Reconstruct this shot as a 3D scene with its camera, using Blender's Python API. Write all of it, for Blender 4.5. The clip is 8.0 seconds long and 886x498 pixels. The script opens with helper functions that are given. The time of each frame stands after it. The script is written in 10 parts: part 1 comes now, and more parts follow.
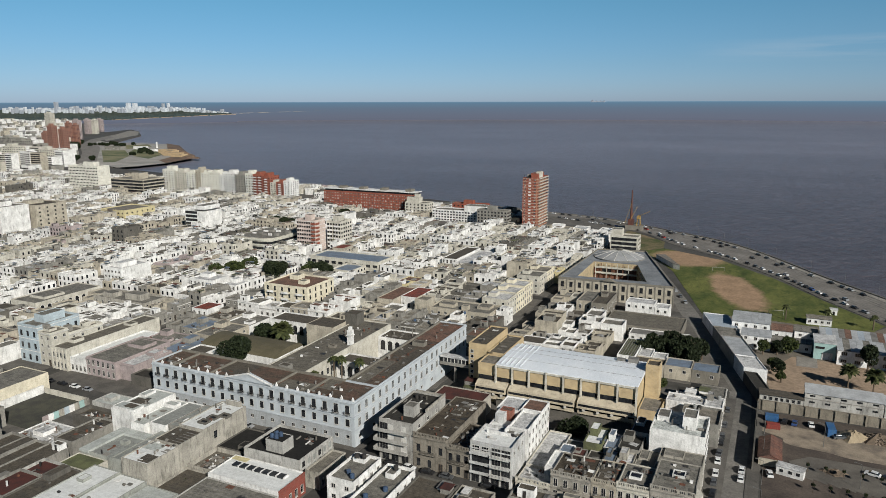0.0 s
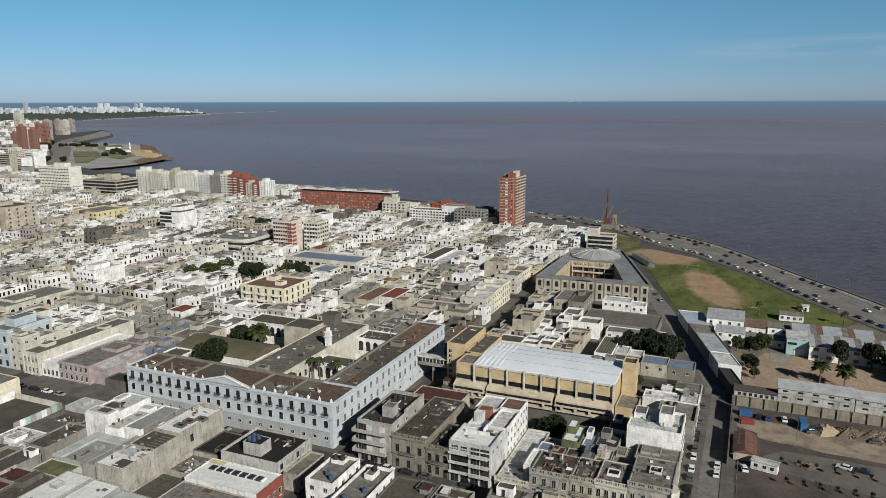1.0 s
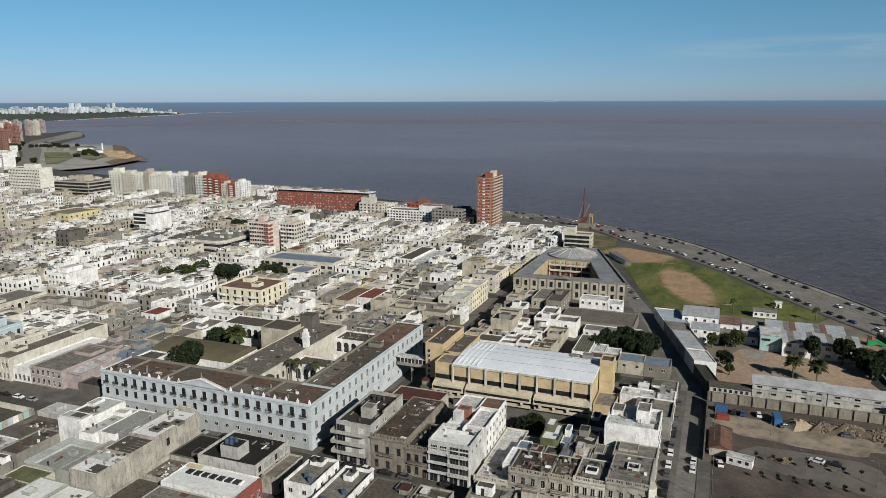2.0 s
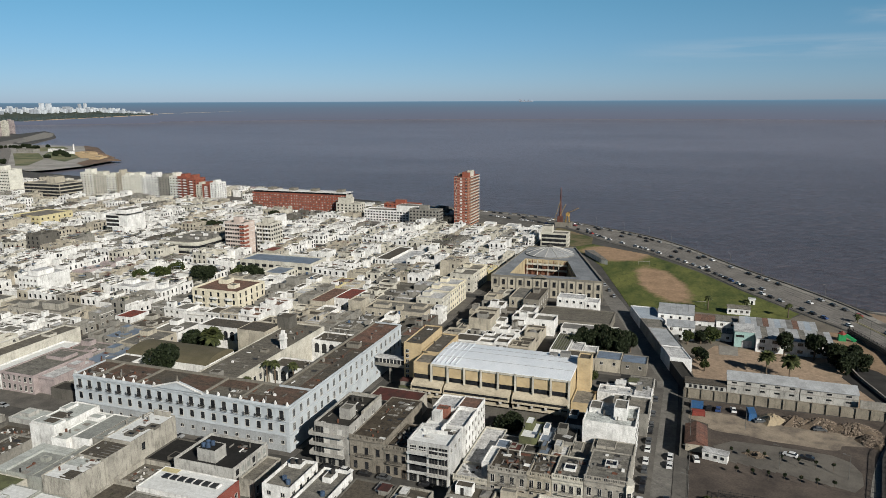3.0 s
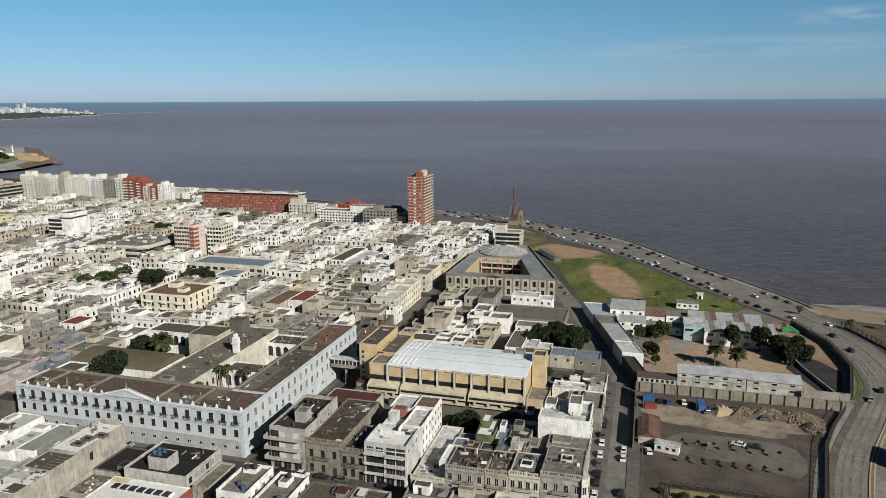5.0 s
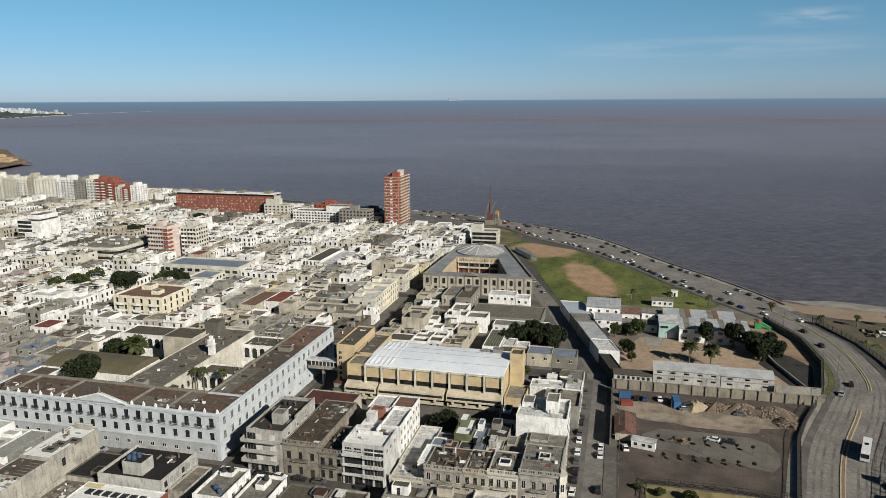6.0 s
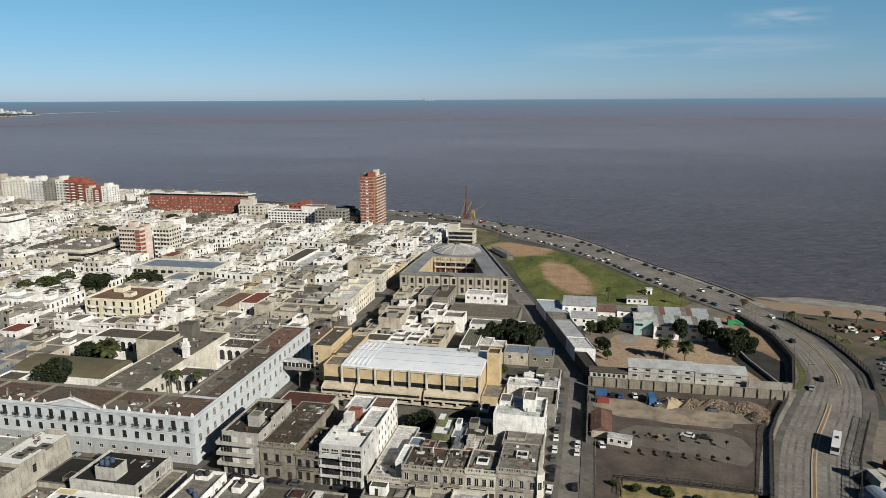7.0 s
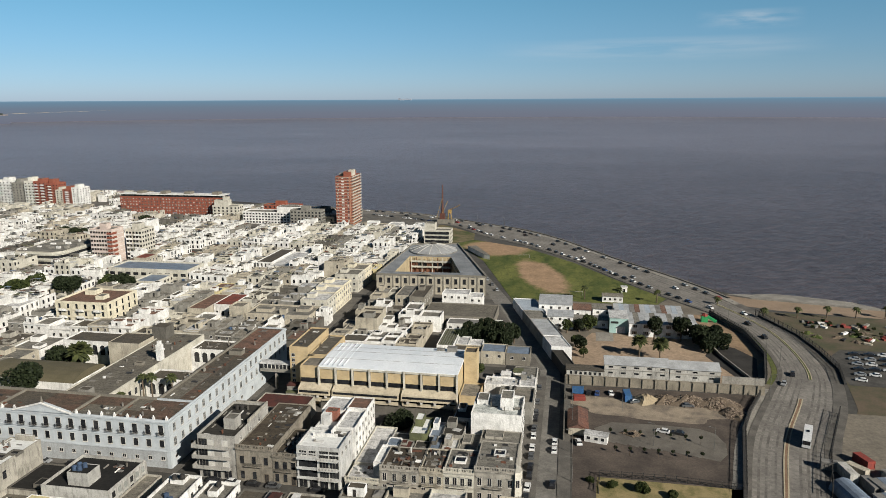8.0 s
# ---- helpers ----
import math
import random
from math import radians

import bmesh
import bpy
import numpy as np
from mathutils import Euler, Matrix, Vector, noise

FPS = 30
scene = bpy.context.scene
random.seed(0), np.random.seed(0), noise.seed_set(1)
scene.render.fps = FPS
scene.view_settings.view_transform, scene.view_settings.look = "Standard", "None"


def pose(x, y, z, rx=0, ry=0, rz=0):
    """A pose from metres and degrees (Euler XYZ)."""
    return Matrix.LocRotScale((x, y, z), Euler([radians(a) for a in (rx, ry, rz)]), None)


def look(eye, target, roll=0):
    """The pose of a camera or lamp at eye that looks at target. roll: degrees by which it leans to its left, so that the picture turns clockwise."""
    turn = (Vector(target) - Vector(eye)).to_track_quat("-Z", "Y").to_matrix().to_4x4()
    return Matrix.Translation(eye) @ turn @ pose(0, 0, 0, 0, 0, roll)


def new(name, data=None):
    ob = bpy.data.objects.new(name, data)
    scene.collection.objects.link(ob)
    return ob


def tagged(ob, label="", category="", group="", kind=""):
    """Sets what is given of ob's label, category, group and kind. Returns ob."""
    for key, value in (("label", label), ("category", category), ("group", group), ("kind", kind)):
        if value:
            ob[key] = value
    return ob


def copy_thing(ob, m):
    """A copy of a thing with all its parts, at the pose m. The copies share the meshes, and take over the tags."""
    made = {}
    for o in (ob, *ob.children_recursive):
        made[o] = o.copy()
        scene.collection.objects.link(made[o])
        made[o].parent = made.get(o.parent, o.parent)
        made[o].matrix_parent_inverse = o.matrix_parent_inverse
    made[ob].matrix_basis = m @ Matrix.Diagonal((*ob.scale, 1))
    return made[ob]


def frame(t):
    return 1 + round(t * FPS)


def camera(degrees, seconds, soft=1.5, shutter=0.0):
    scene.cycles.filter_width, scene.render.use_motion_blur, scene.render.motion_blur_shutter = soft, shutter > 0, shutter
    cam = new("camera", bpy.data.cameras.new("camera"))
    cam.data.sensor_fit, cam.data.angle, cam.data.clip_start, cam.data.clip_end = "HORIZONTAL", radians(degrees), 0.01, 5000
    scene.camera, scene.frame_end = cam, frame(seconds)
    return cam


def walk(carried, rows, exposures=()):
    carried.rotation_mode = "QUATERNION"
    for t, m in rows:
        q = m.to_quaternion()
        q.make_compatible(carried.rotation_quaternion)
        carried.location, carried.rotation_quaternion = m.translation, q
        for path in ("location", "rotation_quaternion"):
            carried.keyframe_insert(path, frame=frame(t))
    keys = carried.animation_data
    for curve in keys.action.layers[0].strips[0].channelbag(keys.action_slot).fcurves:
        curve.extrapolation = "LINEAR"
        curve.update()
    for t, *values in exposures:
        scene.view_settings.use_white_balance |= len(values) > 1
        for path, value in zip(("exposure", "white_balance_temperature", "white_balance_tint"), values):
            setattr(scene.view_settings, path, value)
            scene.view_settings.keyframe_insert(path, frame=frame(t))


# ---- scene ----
EYE = (0.0, 0.0, 106.0)
cam = camera(63.6, 8.0, soft=0.55)
ROWS = [
    (0.0, 25.110, -11.545, -0.130), (0.5, 24.194, -11.549, -0.142), (1.0, 23.276, -11.557, -0.158),
    (1.5, 22.366, -11.564, -0.178), (3.0, 19.627, -11.590, -0.251), (3.5, 18.701, -11.605, -0.268),
    (4.0, 17.774, -11.617, -0.276), (4.5, 16.838, -11.625, -0.287), (6.0, 14.020, -11.671, -0.320),
    (6.5, 13.053, -11.687, -0.318), (7.0, 12.087, -11.706, -0.316), (7.5, 11.126, -11.727, -0.318),
    (8.0, 10.167, -11.742, -0.322),
]


def turned(yaw, pitch, roll):
    a, p = radians(yaw), radians(pitch)
    ahead = Vector((-math.sin(a) * math.cos(p), math.cos(a) * math.cos(p), math.sin(p)))
    return look(EYE, Vector(EYE) + ahead, roll)


walk(cam, [(t, turned(y, p, r)) for t, y, p, r in ROWS], [(0.0, 0.48, 6300.0, 10.0), (4.5, 0.60, 6460.0, 10.0), (8.0, 0.72, 6620.0, 10.0)])

# ---- world and sun ----
SUN_ELEV, SUN_AZ = radians(29.0), radians(128.0)
world = bpy.data.worlds.new("sky")
scene.world = world
world.use_nodes = True
wn, wl = world.node_tree.nodes, world.node_tree.links
sky = wn.new("ShaderNodeTexSky")
sky.sky_type, sky.sun_disc = "NISHITA", False
sky.sun_elevation, sky.sun_rotation = SUN_ELEV, SUN_AZ
sky.air_density, sky.dust_density, sky.ozone_density, sky.altitude = 1.0, 4.5, 4.2, 3000.0
tint = wn.new("ShaderNodeMix")
tint.data_type, tint.blend_type = "RGBA", "MULTIPLY"
tint.inputs[0].default_value, tint.inputs[7].default_value = 1.0, (0.88, 1.0, 0.95, 1.0)
wl.new(sky.outputs[0], tint.inputs[6])
# haze painted low down, sky dimmed overhead to cut fill light, alike all round
way, high, sky_dim = wn.new("ShaderNodeTexCoord"), wn.new("ShaderNodeSeparateXYZ"), wn.new("ShaderNodeValToRGB")
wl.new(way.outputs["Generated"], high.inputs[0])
wl.new(high.outputs[2], sky_dim.inputs[0])
while len(sky_dim.color_ramp.elements) < 5:
    sky_dim.color_ramp.elements.new(0.5)
for el, (p, c) in zip(sky_dim.color_ramp.elements, ((0.0, (1.0, 0.94, 1.22)), (0.05, (0.96, 0.99, 1.10)), (0.14, (0.93, 1.19, 1.12)), (0.4, (0.52, 0.58, 0.61)), (1.0, (0.32, 0.36, 0.4)))):
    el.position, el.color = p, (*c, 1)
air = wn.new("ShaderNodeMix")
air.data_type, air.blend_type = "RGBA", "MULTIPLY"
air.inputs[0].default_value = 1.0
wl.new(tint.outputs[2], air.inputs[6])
wl.new(sky_dim.outputs[0], air.inputs[7])
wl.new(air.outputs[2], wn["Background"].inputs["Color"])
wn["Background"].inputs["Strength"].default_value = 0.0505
sun = new("sun", bpy.data.lights.new("sun", "SUN"))
sun.data.energy, sun.data.angle, sun.data.color = 5.0, radians(0.5), (1.0, 0.955, 0.865)
sun_way = Vector((math.sin(SUN_AZ) * math.cos(SUN_ELEV), math.cos(SUN_AZ) * math.cos(SUN_ELEV), math.sin(SUN_ELEV)))
sun.matrix_world = look(sun_way * 300, (0, 0, 0))

# ---- materials ----
def material(name, rough=0.85, metal=0.0, spec=0.3):
    m = bpy.data.materials.new(name)
    m.use_nodes = True
    b = m.node_tree.nodes["Principled BSDF"]
    b.inputs["Roughness"].default_value = rough
    b.inputs["Metallic"].default_value = metal
    b.inputs["Specular IOR Level"].default_value = spec
    return m, m.node_tree.nodes, m.node_tree.links, b


def ramp(n, l, fac, stops, mode="LINEAR"):
    r = n.new("ShaderNodeValToRGB")
    r.color_ramp.interpolation = mode
    e = r.color_ramp.elements
    while len(e) < len(stops):
        e.new(0.5)
    for el, (p, c) in zip(e, stops):
        el.position, el.color = p, (*c, 1)
    l.new(fac, r.inputs[0])
    return r.outputs[0]


def noise_at(n, l, scale, detail=4.0, stretch=(1, 1, 1), rough=0.6, by_object=True):
    """Noise in the thing's own metres, shifted from thing to thing."""
    tc = n.new("ShaderNodeTexCoord")
    mp = n.new("ShaderNodeMapping")
    mp.inputs["Scale"].default_value = stretch
    l.new(tc.outputs["Object"], mp.inputs[0])
    if by_object:
        oi = n.new("ShaderNodeObjectInfo")
        ml = n.new("ShaderNodeMath")
        ml.operation = "MULTIPLY"
        ml.inputs[1].default_value = 300.0
        l.new(oi.outputs["Random"], ml.inputs[0])
        cb = n.new("ShaderNodeCombineXYZ")
        for k in range(3):
            l.new(ml.outputs[0], cb.inputs[k])
        l.new(cb.outputs[0], mp.inputs["Location"])
    t = n.new("ShaderNodeTexNoise")
    t.inputs["Scale"].default_value, t.inputs["Detail"].default_value = scale, detail
    t.inputs["Roughness"].default_value = rough
    l.new(mp.outputs[0], t.inputs["Vector"])
    return t.outputs[0]


def mix(n, l, fac, a, b, mode="MIX"):
    x = n.new("ShaderNodeMix")
    x.data_type, x.blend_type = "RGBA", mode
    if isinstance(fac, float):
        x.inputs[0].default_value = fac
    else:
        l.new(fac, x.inputs[0])
    for k, c in ((6, a), (7, b)):
        if isinstance(c, tuple):
            x.inputs[k].default_value = (*c, 1)
        else:
            l.new(c, x.inputs[k])
    return x.outputs[2]


def bump(n, l, b, height, strength=0.4, dist=0.03):
    u = n.new("ShaderNodeBump")
    u.inputs["Strength"].default_value, u.inputs["Distance"].default_value = strength, dist
    l.new(height, u.inputs["Height"])
    l.new(u.outputs[0], b.inputs["Normal"])


def weathered(name, base, dirt, amount=0.5, rough=0.85, streak=True, tone=0.12, spec=0.25, grain=0.72, pale=0.60):
    """Painted or bare plaster: patches, rain streaks down the walls, soot spots, fine grain, and a tone of its own for each island."""
    base, dirt = [tuple(pale * v for v in q) for q in (base, dirt)]
    dirt = tuple(0.8 * v for v in dirt)
    m, n, l, b = material(name, rough, 0.0, spec)
    patch = ramp(n, l, noise_at(n, l, 0.22, 5), [(0.38, (0, 0, 0)), (0.72, (1, 1, 1))])
    c = mix(n, l, 0.5, base, dirt)
    x = mix(n, l, patch, base, c)
    if streak:
        s = ramp(n, l, noise_at(n, l, 0.9, 7, (1.0, 1.0, 0.22), 0.75), [(0.5, (0, 0, 0)), (0.74, (amount,) * 3)])
        x = mix(n, l, s, x, dirt)
        k = ramp(n, l, noise_at(n, l, 1.7, 5, (1.0, 1.0, 0.6), 0.7), [(0.62, (0, 0, 0)), (0.70, (0.55 * amount,) * 3)])
        x = mix(n, l, k, x, tuple(0.7 * v for v in dirt))
    g = ramp(n, l, noise_at(n, l, 2.6, 6, rough=0.75), [(0.3, (grain,) * 3), (0.7, (1 + 0.5 * (1 - grain),) * 3)])
    x = mix(n, l, 1.0, x, g, "MULTIPLY")
    geo = n.new("ShaderNodeNewGeometry")
    isl = ramp(n, l, geo.outputs["Random Per Island"], [(0, (1 - tone,) * 3), (1, (1 + tone * 0.6,) * 3)])
    x = mix(n, l, 1.0, x, isl, "MULTIPLY")
    l.new(x, b.inputs["Base Color"])
    bump(n, l, b, noise_at(n, l, 6.0, 3), 0.25, 0.02)
    return m


def roofing(name, tones, rough=0.9, blotch=0.35, stain=(0.05, 0.047, 0.043), wear=1.0):
    """Flat roofing: one of several tones for each slab, puddle stains, laid sheets, seams and specks of grime."""
    tones = [tuple(0.47 * v for v in q) for q in tones]
    m, n, l, b = material(name, rough, 0.0, 0.25)
    geo = n.new("ShaderNodeNewGeometry")
    base = ramp(n, l, geo.outputs["Random Per Island"], [(k / len(tones), c) for k, c in enumerate(tones)], "CONSTANT")
    big = ramp(n, l, noise_at(n, l, 0.2, 7, rough=0.75), [(0.44, (0, 0, 0)), (0.62, (min(1.0, blotch * 1.5),) * 3)])
    x = mix(n, l, big, base, stain)
    fine = ramp(n, l, noise_at(n, l, 0.9, 9, rough=0.85), [(0.34, (1 - 0.66 * wear,) * 3), (0.5, (1 - 0.05 * wear,) * 3), (0.68, (1 + 0.45 * wear,) * 3)])
    tc = n.new("ShaderNodeTexCoord")
    br = n.new("ShaderNodeTexBrick")
    for key, value in (("Scale", 1.0), ("Brick Width", 5.0), ("Row Height", 1.0), ("Mortar Size", 0.05)):
        br.inputs[key].default_value = value
    for key, value in (("Color1", 0.78), ("Color2", 1.16), ("Mortar", 0.5)):
        br.inputs[key].default_value = (value, value, value, 1)
    l.new(tc.outputs["Object"], br.inputs["Vector"])
    x = mix(n, l, 0.6 * wear, x, br.outputs["Color"], "MULTIPLY")
    x = mix(n, l, 1.0, x, fine, "MULTIPLY")
    speck = ramp(n, l, noise_at(n, l, 2.2, 4, rough=0.7), [(0.66, (0, 0, 0)), (0.72, (0.6 * wear,) * 3)])
    x = mix(n, l, speck, x, (0.03, 0.028, 0.026))
    l.new(x, b.inputs["Base Color"])
    bump(n, l, b, noise_at(n, l, 3.0, 4), 0.3, 0.03)
    return m


def two_tone(name, a, c, scale=1.0, rough=0.8, lo=0.4, hi=0.62, metal=0.0, spec=0.3, fine=6.0, bumpy=0.3):
    a, c = [tuple(0.70 * v for v in q) for q in (a, c)]
    m, n, l, b = material(name, rough, metal, spec)
    x = mix(n, l, ramp(n, l, noise_at(n, l, scale, 6, rough=0.65), [(lo, (0, 0, 0)), (hi, (1, 1, 1))]), a, c)
    g = ramp(n, l, noise_at(n, l, fine, 7, rough=0.75), [(0.32, (0.66,) * 3), (0.68, (1.28,) * 3)])
    x = mix(n, l, 1.0, x, g, "MULTIPLY")
    l.new(x, b.inputs["Base Color"])
    if bumpy:
        bump(n, l, b, noise_at(n, l, fine, 4), bumpy, 0.03)
    return m


def bricks(name, a, c, mortar, w=0.9, h=0.3, rough=0.85):
    """Masonry far off: courses as fine relief and tone."""
    m, n, l, b = material(name, rough, 0.0, 0.25)
    tc = n.new("ShaderNodeTexCoord")
    sx = n.new("ShaderNodeSeparateXYZ")
    l.new(tc.outputs["Object"], sx.inputs[0])
    ad = n.new("ShaderNodeMath")
    l.new(sx.outputs[0], ad.inputs[0])
    l.new(sx.outputs[1], ad.inputs[1])
    cb = n.new("ShaderNodeCombineXYZ")
    l.new(ad.outputs[0], cb.inputs[0])
    l.new(sx.outputs[2], cb.inputs[1])
    t = n.new("ShaderNodeTexBrick")
    t.inputs["Scale"].default_value = 1.0
    t.inputs["Brick Width"].default_value, t.inputs["Row Height"].default_value = w, h
    t.inputs["Mortar Size"].default_value = 0.03
    t.inputs["Color1"].default_value, t.inputs["Color2"].default_value = (*a, 1), (*c, 1)
    t.inputs["Mortar"].default_value = (*mortar, 1)
    l.new(cb.outputs[0], t.inputs["Vector"])
    p = ramp(n, l, noise_at(n, l, 0.3, 5), [(0.3, (0.75,) * 3), (0.7, (1.12,) * 3)])
    l.new(mix(n, l, 1.0, t.outputs["Color"], p, "MULTIPLY"), b.inputs["Base Color"])
    bump(n, l, b, t.outputs["Fac"], -0.3, 0.02)
    return m


WHITE = weathered("white_plaster", (1.0, 0.985, 0.945), (0.24, 0.23, 0.205), 0.8, pale=0.66)
GREY = weathered("grey_render", (0.36, 0.342, 0.30), (0.09, 0.086, 0.078), 0.8)
CREAM = weathered("cream_plaster", (0.78, 0.74, 0.63), (0.25, 0.235, 0.195), 0.65)
BEIGE = weathered("beige_plaster", (0.62, 0.56, 0.445), (0.17, 0.152, 0.12), 0.75)
PINK = weathered("pink_plaster", (0.52, 0.435, 0.42), (0.22, 0.185, 0.17), 0.6)
YELLOW = weathered("yellow_plaster", (0.80, 0.70, 0.40), (0.36, 0.31, 0.20), 0.5)
BARE = weathered("bare_masonry", (0.17, 0.158, 0.135), (0.065, 0.06, 0.052), 0.8)
PALE_BLUE = weathered("pale_blue_plaster", (0.58, 0.68, 0.73), (0.36, 0.38, 0.38), 0.4)
TEAL = weathered("pale_teal_paint", (0.45, 0.66, 0.62), (0.30, 0.36, 0.35), 0.3)
HOSPITAL = weathered("hospital_white_paint", (0.615, 0.66, 0.69), (0.37, 0.39, 0.40), 0.35, tone=0.0, grain=0.92)
R_GREY = roofing("grey_membrane", [(0.235, 0.222, 0.19), (0.16, 0.15, 0.13), (0.33, 0.31, 0.265), (0.10, 0.094, 0.084), (0.185, 0.19, 0.16)])
R_WHITE = roofing("aluminium_membrane", [(0.84, 0.84, 0.815), (0.55, 0.545, 0.52), (0.98, 0.97, 0.945), (0.38, 0.375, 0.355)], 0.6)
R_DARK = roofing("old_dark_roofing", [(0.125, 0.105, 0.077), (0.09, 0.078, 0.06), (0.155, 0.132, 0.10), (0.19, 0.165, 0.13)])
R_RED = roofing("terracotta_roofing", [(0.32, 0.12, 0.075), (0.26, 0.12, 0.085), (0.30, 0.17, 0.12), (0.22, 0.10, 0.07)])
R_BEIGE = roofing("beige_tile_roofing", [(0.31, 0.275, 0.22), (0.25, 0.225, 0.18), (0.37, 0.335, 0.275), (0.19, 0.17, 0.137)])
R_MOSS = roofing("mossy_brown_roofing", [(0.165, 0.12, 0.085), (0.15, 0.115, 0.085), (0.18, 0.14, 0.10)], blotch=0.4, stain=(0.13, 0.072, 0.052))
R_BLACK = roofing("black_mossy_roofing", [(0.05, 0.047, 0.04), (0.065, 0.06, 0.05)], stain=(0.024, 0.022, 0.018))
TIN = two_tone("corrugated_tin", (0.25, 0.24, 0.22), (0.15, 0.142, 0.128), 0.3, 0.6, metal=0.1)
WHITE_SHEET = two_tone("white_metal_sheet", (0.84, 0.87, 0.90), (0.74, 0.78, 0.82), 0.12, 0.5, spec=0.4, bumpy=0.05)
ASPHALT = two_tone("asphalt", (0.045, 0.043, 0.039), (0.085, 0.08, 0.072), 0.12, 0.9, fine=1.2)
ROAD = two_tone("worn_road", (0.165, 0.152, 0.136), (0.235, 0.217, 0.193), 0.07, 0.88, fine=0.7)
PAVING = two_tone("pavement_tiles", (0.095, 0.088, 0.078), (0.15, 0.138, 0.12), 0.2, 0.88)
GROUND = two_tone("city_ground", (0.055, 0.052, 0.046), (0.085, 0.08, 0.071), 0.03, 0.92, fine=0.4)
GRAVEL = two_tone("lot_gravel", (0.055, 0.044, 0.037), (0.128, 0.102, 0.082), 0.09, 0.95, 0.35, 0.7, fine=1.6)
DIRT = two_tone("bare_dirt", (0.29, 0.20, 0.125), (0.21, 0.145, 0.09), 0.05, 0.95, fine=0.5)
SAND = two_tone("yard_sand", (0.37, 0.272, 0.188), (0.29, 0.215, 0.15), 0.05, 0.95, fine=0.6)
CONCRETE = two_tone("concrete", (0.30, 0.28, 0.245), (0.195, 0.182, 0.16), 0.15, 0.88, fine=1.5)
LAWN = two_tone("grass", (0.055, 0.078, 0.018), (0.115, 0.12, 0.036), 0.045, 0.95, fine=0.5)
GLASS = two_tone("dark_window_glass", (0.012, 0.013, 0.015), (0.035, 0.037, 0.04), 0.4, 0.12, spec=0.5, bumpy=0)
TRIM = two_tone("painted_trim", (0.62, 0.60, 0.55), (0.50, 0.48, 0.44), 0.5, 0.7)
IRON = two_tone("black_iron", (0.025, 0.025, 0.025), (0.05, 0.045, 0.04), 1.0, 0.55)
RUST = two_tone("rusty_steel", (0.17, 0.07, 0.04), (0.10, 0.05, 0.035), 0.6, 0.8)
BRICK_RED = bricks("red_brick", (0.222, 0.054, 0.031), (0.18, 0.046, 0.027), (0.175, 0.095, 0.068))
BRICK_OCHRE = bricks("ochre_brick", (0.40, 0.305, 0.17), (0.34, 0.258, 0.148), (0.36, 0.295, 0.195))
STONE = weathered("grey_stone", (0.285, 0.26, 0.215), (0.13, 0.118, 0.098), 0.65)
BARK = two_tone("bark", (0.10, 0.075, 0.05), (0.16, 0.125, 0.09), 2.0, 0.95)


def leafy(name, a, c):
    m, n, l, b = material(name, 0.75, 0.0, 0.2)
    geo = n.new("ShaderNodeNewGeometry")
    l.new(ramp(n, l, geo.outputs["Random Per Island"], [(0, a), (1, c)]), b.inputs["Base Color"])
    return m


# leaf greens blued and greyed: distance haze is mixed into the colour
HAZY_LEAF = leafy("far_leaves", (0.016, 0.026, 0.028), (0.04, 0.054, 0.05))
LEAF_DARK = leafy("dark_leaves", (0.006, 0.010, 0.004), (0.017, 0.024, 0.008))
LEAF = leafy("leaves", (0.012, 0.019, 0.005), (0.044, 0.054, 0.014))
PALM_LEAF = leafy("palm_fronds", (0.017, 0.022, 0.008), (0.055, 0.062, 0.02))


def water():
    m, n, l, b = material("river_water", 0.35, 0.0, 0.1)
    big = ramp(n, l, noise_at(n, l, 0.0016, 6, (1, 2.2, 1), by_object=False), [(0.35, (0.86,) * 3), (0.7, (1.12,) * 3)])
    # paler, bluer farther out to the west: grazing sky light painted into the colour
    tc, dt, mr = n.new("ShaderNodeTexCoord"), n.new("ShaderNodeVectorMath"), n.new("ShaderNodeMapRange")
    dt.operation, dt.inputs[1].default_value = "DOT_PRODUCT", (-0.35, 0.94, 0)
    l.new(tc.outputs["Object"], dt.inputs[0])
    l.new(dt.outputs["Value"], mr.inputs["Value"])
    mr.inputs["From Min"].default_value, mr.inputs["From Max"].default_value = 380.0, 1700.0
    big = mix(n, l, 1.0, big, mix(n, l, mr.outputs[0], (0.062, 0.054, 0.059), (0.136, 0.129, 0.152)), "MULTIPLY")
    # light and dark of the wave faces, painted as colour noise
    chop = ramp(n, l, noise_at(n, l, 0.13, 9, (1, 1.5, 1), 0.82, False), [(0.34, (0.42,) * 3), (0.66, (1.6,) * 3)])
    big = mix(n, l, 1.0, big, chop, "MULTIPLY")
    fleck = ramp(n, l, noise_at(n, l, 0.2, 4, (1, 2.0, 1), 0.65, False), [(0.70, (0, 0, 0)), (0.77, (0.6,) * 3)])
    big = mix(n, l, fleck, big, (0.30, 0.27, 0.26))
    l.new(big, b.inputs["Base Color"])
    ad = n.new("ShaderNodeMath")
    l.new(noise_at(n, l, 0.13, 6, (1, 1.5, 1), by_object=False), ad.inputs[0])
    l.new(noise_at(n, l, 0.02, 3, (1, 1.6, 1), by_object=False), ad.inputs[1])
    bump(n, l, b, ad.outputs[0], 0.9, 1.8)
    return m


